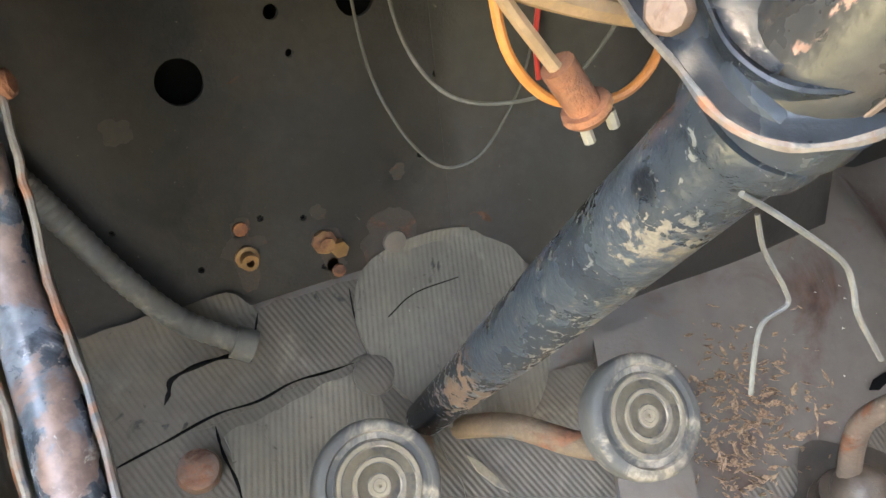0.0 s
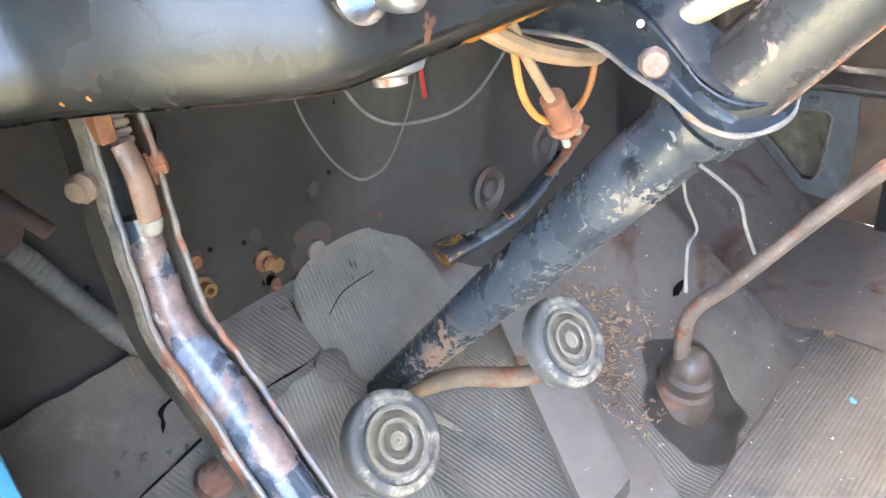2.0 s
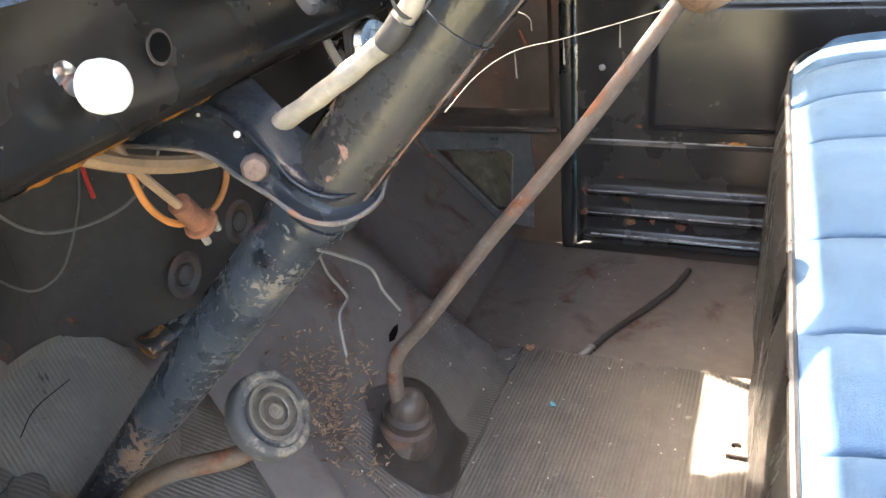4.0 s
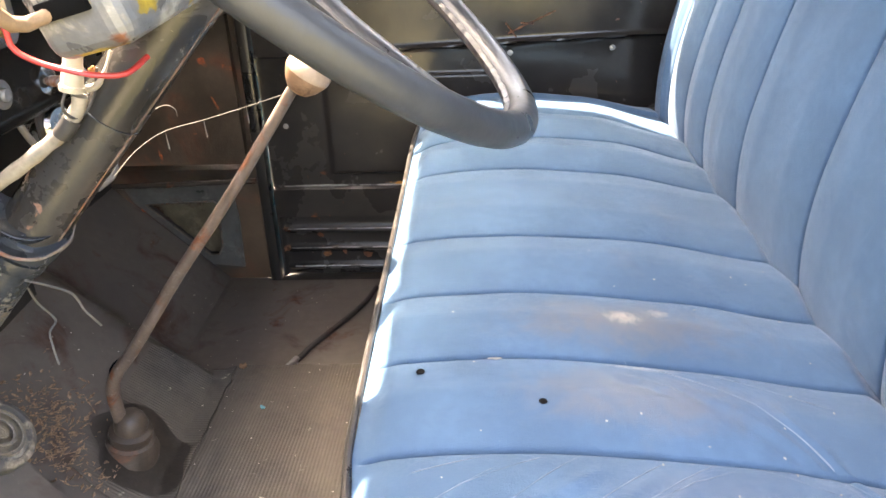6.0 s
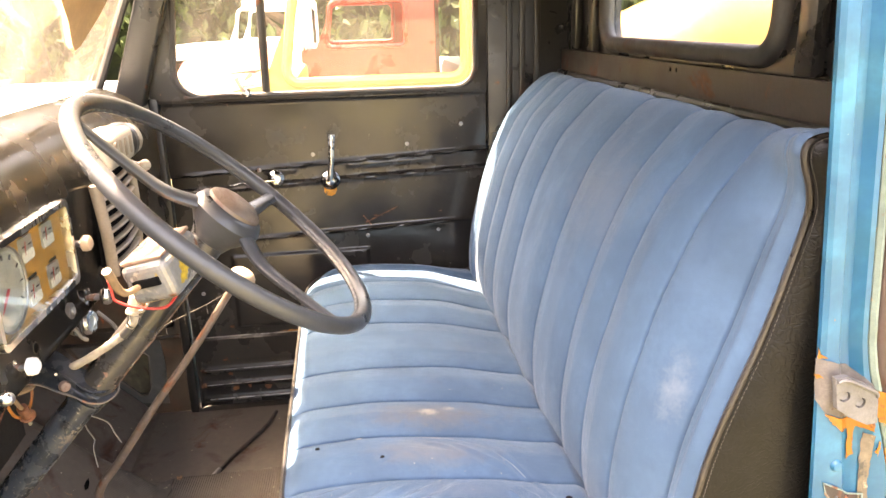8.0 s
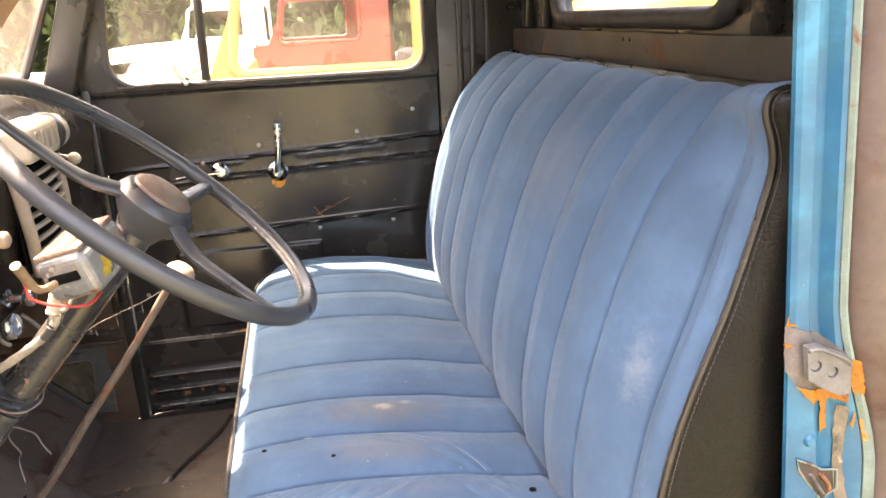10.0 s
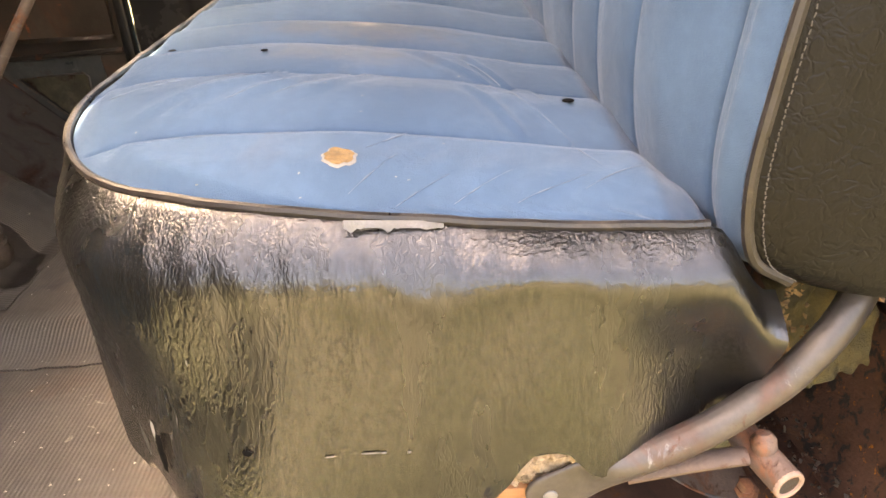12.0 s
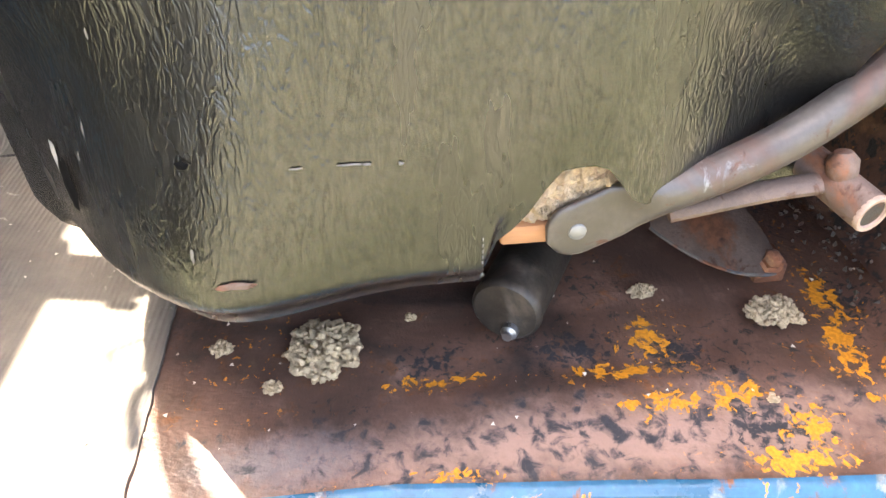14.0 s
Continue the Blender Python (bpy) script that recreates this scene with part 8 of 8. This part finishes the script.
scrap("pale_flake", (0.503, 0.076, 0.006), 0.026, 0.017, 0.5, m_chip, "pale paint flake on the rubber mat", "flake", "flakes on the floor")
scrap("blue_flake", (0.716, 0.129, 0.006), 0.013, 0.007, 0.8, m_chipblue, "blue paint flake on the rubber mat", "flake", "flakes on the floor")
scrap("tan_sliver", (0.293, 0.402, 0.0135), 0.036, 0.007, -1.0, m_ringworn, "long tan wood sliver on the toe board", "flake", "flakes on the floor")
scrap("brown_leaf", (0.838, 0.195, 0.006), 0.03, 0.014, 0.3, m_leaf, "curled brown leaf at the mat's edge", "leaf", "flakes on the floor")
scrap("brown_leaf", (0.70, 0.352, 0.004), 0.04, 0.008, 0.1, m_dark, "dark sliver by the toe board", "leaf", "flakes on the floor")
for x, y, r in ((-0.046, -0.29, 0.006), (0.02, -0.40, 0.004), (-0.10, -0.66, 0.004)):
    tuft("cotton_tuft", (x, y, 0.002), (r, r * 1.3, r * 0.6), int(1000 * r + 100 * abs(y)), m_cotton, "tiny cotton scrap on the floor", "stuffing")
wp_ = slab([(0.680, -0.121), (0.712, -0.121), (0.712, -0.095), (0.680, -0.095)], [circ(0.696, -0.108, 0.007, 12)], on_z(0.0385), 0.003)
tagged(part("square_washer", wp_, m_tan, None, "small dusty tan square washer on the mat"), category="washer")
litter = bmesh.new()
rnd = random.Random(11)
for k in range(420):
    q, a = rnd.gauss(0, 1), rnd.gauss(0, 1)
    x, y = 0.545 + 0.040 * q + 0.01 * a, 0.372 + 0.028 * a
    if k > 330:
        x, y = 0.47 + 0.06 * rnd.random(), 0.28 + 0.10 * rnd.random()
    if (x - 0.580) ** 2 + (y - 0.270) ** 2 < 0.0022:
        continue
    s, t = rnd.uniform(0.002, 0.007), rnd.uniform(0, 6.28)
    z = ground_z(x, y) + 0.007 + rnd.uniform(0, 0.006)
    d1, d2 = Vector((math.cos(t), math.sin(t), rnd.uniform(-0.3, 0.9))) * s, Vector((-math.sin(t), math.cos(t), rnd.uniform(-0.4, 0.4))) * s * rnd.uniform(0.2, 0.6)
    c = Vector((x, y, z))
    top = [litter.verts.new(c + d1), litter.verts.new(c + d2), litter.verts.new(c - d1), litter.verts.new(c - d2)]
    litter.faces.new(top)
ex = bmesh.ops.extrude_face_region(litter, geom=litter.faces[:])
bmesh.ops.translate(litter, verts=[e for e in ex["geom"] if isinstance(e, bmesh.types.BMVert)], vec=(0, 0, 0.0006))
part("leaf_litter", litter, m_litter, None, "dry leaf and seed litter round the gear lever", 0, "stuff", "litter")
dust = bmesh.new()
for k in range(500):
    x, y = rnd.uniform(-0.12, 1.18), rnd.uniform(-0.84, 0.45)
    s = rnd.uniform(0.0006, 0.0022)
    c = Vector((x, y, ground_z(x, y) + 0.0048))
    t = rnd.uniform(0, 6.28)
    v = [dust.verts.new(c + Vector((math.cos(t + i * 2.1) * s * rnd.uniform(0.6, 1.6), math.sin(t + i * 2.1) * s, 0.0004 * i))) for i in range(3)]
    dust.faces.new(v)
part("crumbs", dust, m_chip, None, "pale crumbs and dust specks on the floor", 0, "stuff", "crumbs")

# cobweb strands from the column to the gear lever
web = thing("cobweb", (0.45, 0.05, 0.55), "dusty cobweb strands between column and gear lever", "cobweb")
part("strand", tube([(0.328, 0.085, 0.588), (0.360, 0.075, 0.601), (0.391, 0.060, 0.608), (0.439, 0.040, 0.604), (0.485, 0.010, 0.604), (0.545, -0.012, 0.600)], lambda t: 0.00035 + 0.00025 * noise.noise(Vector((t * 30, 0, 0))), 5, 8), m_web, web)
part("strand", tube([(0.372, 0.070, 0.628), (0.398, 0.060, 0.630), (0.410, 0.055, 0.624), (0.411, 0.054, 0.616)], lambda t: 0.0004 + 0.0003 * noise.noise(Vector((t * 20, 3, 0))), 5, 6), m_web, web)
for p in ((0.485, 0.010, 0.604), (0.391, 0.060, 0.608), (0.439, 0.040, 0.604)):
    part("hanging_thread", tube([p, (p[0] + 0.002, p[1], p[2] - 0.018)], lambda t: 0.0002 + 0.0006 * t, 5, 4), m_web, web)
# paper stuck on the windscreen
pp = slab([(0.66, 1.19), (1.02, 1.19), (1.03, 1.17), (0.985, 1.10), (0.925, 1.045), (0.895, 1.032), (0.865, 1.045), (0.80, 1.09), (0.70, 1.14)], [], lambda a, b, d: (a, 0.338 - 0.47 * (b - 0.93) + d, b), 0.0015)
tagged(part("peeling_paper", pp, m_paper, None, "peeling tan paper stuck on the windscreen"), category="paper")

# ---- outside ----
GZ = -0.68


def land(u, v):
    a, r = 2 * math.pi * u, 0.01 + 900 * v ** 4
    return (0.5 + r * math.cos(a), r * math.sin(a), GZ + (0.03 * noise.noise(Vector((r * math.cos(a), r * math.sin(a), 0)) * 0.8) if r < 40 else 0))


structure("ground", sheet(land, 64, 48), m_ground, "sun-bleached gravel yard with dry grass", "ground")
structure("bonnet", sheet(lambda u, v: (-0.05 + 1.20 * u, 0.64 + 1.05 * v, 0.945 - 0.10 * (2 * u - 1) ** 2 - 0.05 * v - 0.25 * max(0, abs(2 * u - 1) - 0.8)), 30, 12, (0, 0, -0.02)), m_whitebody, "sun-bleached pale truck bonnet", "body panel")


def wheel_at(par, at):
    w = part("wheel", lathe([(0.20, -0.09), (0.36, -0.10), (0.38, -0.06), (0.38, 0.06), (0.36, 0.10), (0.20, 0.09)], at, (1, 0, 0), 28), m_tyre, par)
    part("rim", lathe([(0.0, -0.10), (0.06, -0.10), (0.19, -0.06), (0.20, -0.08), (0.20, 0.08), (0, 0.08)], at, (1, 0, 0), 24), m_steel, w)


def old_truck(x0, y0, paint, label, bed=True, seat_paint=None, far_side=True):
    """A parked pickup facing +y whose near side stands at x0; y0: rear edge of its door."""
    t = thing("pickup_truck", (x0 + 0.75, y0 + 0.5, GZ), label, "truck", "parked trucks")
    W = 1.5
    hole = loop_rect(y0 + 0.03, y0 + 0.755, 0.845, 1.245, 0.06)
    hole = [(a - 0.16 * (b - 0.845) if a > y0 + 0.4 else a, b) for a, b in hole]
    shape = [(y0 - 0.28, -0.2), (y0 + 0.98, -0.2), (y0 + 0.98, 0.82), (y0 + 0.84, 0.84), (y0 + 0.62, 1.34), (y0 - 0.20, 1.34), (y0 - 0.28, 1.2)]
    for x in (x0, x0 + W) if far_side else (x0,):
        part("cab_side", slab(shape, [hole], on_x(x), 0.05), paint, t)
        part("window_frame", tube([(x - 0.004, a, b) for a, b in hole], 0.02, 8, closed=True), paint, t)
    part("roof", sheet(lambda u, v: (x0 + W * u + 0.02, y0 - 0.22 + 0.86 * v, 1.35 + 0.08 * math.sin(math.pi * u) * math.sin(math.pi * v) ** 0.5), 16, 10, (0, 0, -0.03)), paint, t)
    part("rear_wall", slab([(x0, -0.2), (x0 + W, -0.2), (x0 + W, 1.34), (x0, 1.34)], [loop_rect(x0 + 0.35, x0 + W - 0.35, 0.95, 1.22, 0.06)], on_y(y0 - 0.28), 0.04), paint, t)
    part("floor_pan", box(x0, x0 + W, y0 - 0.25, y0 + 0.95, -0.24, -0.18), paint, t)
    part("dashboard", box(x0 + 0.05, x0 + W - 0.05, y0 + 0.72, y0 + 0.95, 0.5, 0.85, 0.03), paint, t)
    part("bench", box(x0 + 0.1, x0 + W - 0.1, y0 - 0.2, y0 - 0.05, 0.2, 0.86, 0.05), seat_paint or m_rubber, t)
    part("hood", sheet(lambda u, v: (x0 + 0.12 + (W - 0.24) * u, y0 + 0.98 + 1.15 * v, 0.84 - 0.16 * (2 * u - 1) ** 2 - 0.10 * v * v), 16, 10, (0, 0, -0.03)), paint, t)
    for sx in (x0 - 0.12, x0 + W - 0.22):
        part("front_fender", sheet(lambda u, v: (sx + 0.34 * u, y0 + 0.95 + 1.25 * v, 0.45 * math.sin(math.pi * min(1, 0.15 + 0.85 * v)) ** 0.6 - 0.05 * (2 * u - 1) ** 2), 8, 16, (0, 0, -0.02)), paint, t)
        wheel_at(t, (sx + 0.16, y0 + 1.55, GZ + 0.38))
        wheel_at(t, (sx + 0.16, y0 - 1.2, GZ + 0.38))
    part("grille", box(x0 + 0.25, x0 + W - 0.25, y0 + 2.10, y0 + 2.18, -0.1, 0.65, 0.05), m_steel, t)
    if bed:
        for x in (x0 + 0.03, x0 + W - 0.07):
            part("bed_side", box(x, x + 0.05, y0 - 2.2, y0 - 0.32, -0.05, 0.50, 0.02), paint, t)
        part("bed_floor", box(x0 + 0.05, x0 + W - 0.05, y0 - 2.2, y0 - 0.32, -0.1, -0.04), m_wood, t)
        part("tailgate", box(x0 + 0.05, x0 + W - 0.05, y0 - 2.24, y0 - 2.19, -0.05, 0.50, 0.02), paint, t)
    return t


yt = old_truck(2.30, -0.79, m_yellowbody, "pale yellow old pickup truck parked alongside, far door missing", far_side=False)
part("mirror", ball((2.24, -0.40, 1.225), 0.022, 12, 1.6), m_whitebody, yt, "small white hanging mirror")
old_truck(6.3, -0.9, m_redbody, "red old pickup truck parked farther off")
old_truck(9.6, 0.3, m_whitebody, "white old pickup truck parked in the yard")
old_truck(5.2, -6.6, m_bluebody, "blue old pickup truck behind the yellow one")
y2 = thing("car", (4.9, -3.3, GZ), "pale yellow rounded old car parked behind", "car", "parked trucks")


def car_body(u, v):
    a, y = math.pi * (0.02 + 0.96 * u), -5.2 + 3.8 * v
    h = 1.26 + 0.30 * smoothstep(-2.0, -3.0, y) - 0.25 * smoothstep(-4.2, -5.2, y) - 0.25 * smoothstep(-1.8, -1.4, y)
    c, s = math.cos(a), math.sin(a)
    return (4.9 - 0.92 * math.copysign(abs(c) ** 0.6, c), y, -0.32 + h * s ** 0.5)


part("body", sheet(car_body, 40, 40, -0.03), m_yellowbody, y2)
part("side_moulding", tube([(3.985, -5.0, 0.42), (3.975, -3.5, 0.44), (3.985, -1.7, 0.40)], 0.02, 8, 6), m_chrome, y2)
for y in (-4.4, -2.2):
    w = part("wheel", lathe([(0.20, -0.09), (0.33, -0.10), (0.35, -0.06), (0.35, 0.06), (0.33, 0.10), (0.20, 0.09)], (4.12, y, GZ + 0.35), (1, 0, 0), 28), m_tyre, y2)
    part("rim", lathe([(0.0, -0.10), (0.06, -0.10), (0.19, -0.06), (0.20, 0.08), (0, 0.08)], (4.12, y, GZ + 0.35), (1, 0, 0), 24), m_steel, w)
sh = thing("shed", (11.0, -9.0, GZ), "pale grey shed wall with a dark doorway", "shed")
part("wall", slab([(8.5, GZ), (14, GZ), (14, 2.6), (8.5, 2.6)], [[(9.2, GZ + 0.05), (10.6, GZ + 0.05), (10.6, 1.9), (9.2, 1.9)]], on_y(-8.0), -0.15), m_whitebody, sh)
part("doorway", box(9.1, 10.7, -8.6, -8.5, GZ, 2.0), m_dark, sh)
part("roof", box(8.3, 14.2, -10.5, -7.8, 2.6, 2.72, 0.02), m_steel, sh)


def tree(at, h, r, seed):
    rnd = random.Random(seed)
    t = thing("tree", (at[0], at[1], GZ), "broad green tree at the yard's edge", "tree", "trees round the yard")
    bm = bmesh.new()
    base = Vector((at[0], at[1], GZ))
    tube([base, base + Vector((0.1, 0, h * 0.25)), base + Vector((0, 0.1, h * 0.5)), base + Vector((0.1, 0, h * 0.8))], lambda q: 0.22 * (1 - q) + 0.04, 10, 4, bm=bm)
    for k in range(7):
        a = k * 0.9 + rnd.random()
        s = base + Vector((0, 0, h * (0.25 + 0.08 * k)))
        tube([s, s + Vector((math.cos(a), math.sin(a), 0.6)) * r * 0.45, s + Vector((math.cos(a), math.sin(a), 0.8)) * r * 0.8], lambda q: 0.09 * (1 - q) + 0.015, 7, 3, bm=bm)
    part("trunk", bm, m_bark, t)
    verts, faces = [], []
    for k in range(2600):
        a, el = rnd.uniform(0, 6.283), rnd.uniform(-0.5, 1)
        q = rnd.random() ** 0.4
        c = base + Vector((math.cos(a) * r * q * math.sqrt(max(0, 1 - el * el * 0.7)), math.sin(a) * r * q * math.sqrt(max(0, 1 - el * el * 0.7)), h * 0.60 + el * h * 0.42 * q))
        if noise.noise(c * 0.9) < -0.12:
            continue
        s = rnd.uniform(0.06, 0.16)
        e = Euler((rnd.uniform(0, 3), rnd.uniform(0, 3), rnd.uniform(0, 6))).to_matrix()
        i = len(verts)
        verts += [c + e @ Vector(v) * s for v in ((-1, 0, 0), (0, 0.5, 0.15), (1, 0, 0), (0, -0.5, 0.1))]
        faces.append((i, i + 1, i + 2, i + 3))
    me = bpy.data.meshes.new("crown")
    me.from_pydata(verts, [], faces)
    me.materials.append(m_leafg)
    for v in me.vertices:
        v.co -= t.location
    ob = new("crown", me)
    ob.parent = t


for i, (x, y, h, r) in enumerate(((5.0, 9.0, 4.5, 2.6), (9.5, 8.0, 5.0, 2.8), (13.5, 5.0, 5.5, 3.0), (2.0, 11.0, 4.5, 2.6), (14.5, 0.5, 5.0, 2.8), (16.0, -4.0, 5.5, 3.0), (13.0, -11.5, 5.5, 3.0), (8.0, -12.0, 5.0, 2.8), (7.0, 12.5, 5.0, 3.0), (18.0, -9.0, 6.0, 3.2))):
    tree((x, y), h, r, 20 + i)
hedge_v, hedge_f = [], []
rnd = random.Random(77)
for k in range(30000):
    a = rnd.uniform(-1.2, 2.2)
    rr = rnd.uniform(13, 17)
    c = Vector((0.5 + rr * math.cos(a), rr * math.sin(a), GZ + 7.0 * rnd.random() ** 1.3))
    s = rnd.uniform(0.07, 0.20)
    e = Euler((rnd.uniform(0, 3), rnd.uniform(0, 3), rnd.uniform(0, 6))).to_matrix()
    i = len(hedge_v)
    hedge_v += [c + e @ Vector(v) * s for v in ((-1, 0, 0), (0, 0.5, 0.15), (1, 0, 0), (0, -0.5, 0.1))]
    hedge_f.append((i, i + 1, i + 2, i + 3))
# backing sheet behind the leaves, its shade put into a dark green
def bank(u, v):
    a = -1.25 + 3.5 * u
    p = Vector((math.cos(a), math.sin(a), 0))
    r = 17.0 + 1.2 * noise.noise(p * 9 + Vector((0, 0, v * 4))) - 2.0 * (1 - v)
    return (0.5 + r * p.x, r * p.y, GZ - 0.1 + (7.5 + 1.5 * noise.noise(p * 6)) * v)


tagged(part("undergrowth", sheet(bank, 120, 24, 0.2), m_hedge, None, "dark green backing sheet, painted shade between the leaves"), "dark green backing sheet, painted shade between the leaves", "hedge", "", "stuff")
me = bpy.data.meshes.new("hedge")
me.from_pydata(hedge_v, [], hedge_f)
me.materials.append(m_leafg)
tagged(new("hedge", me), "dense green undergrowth round the yard", "hedge", "", "stuff")
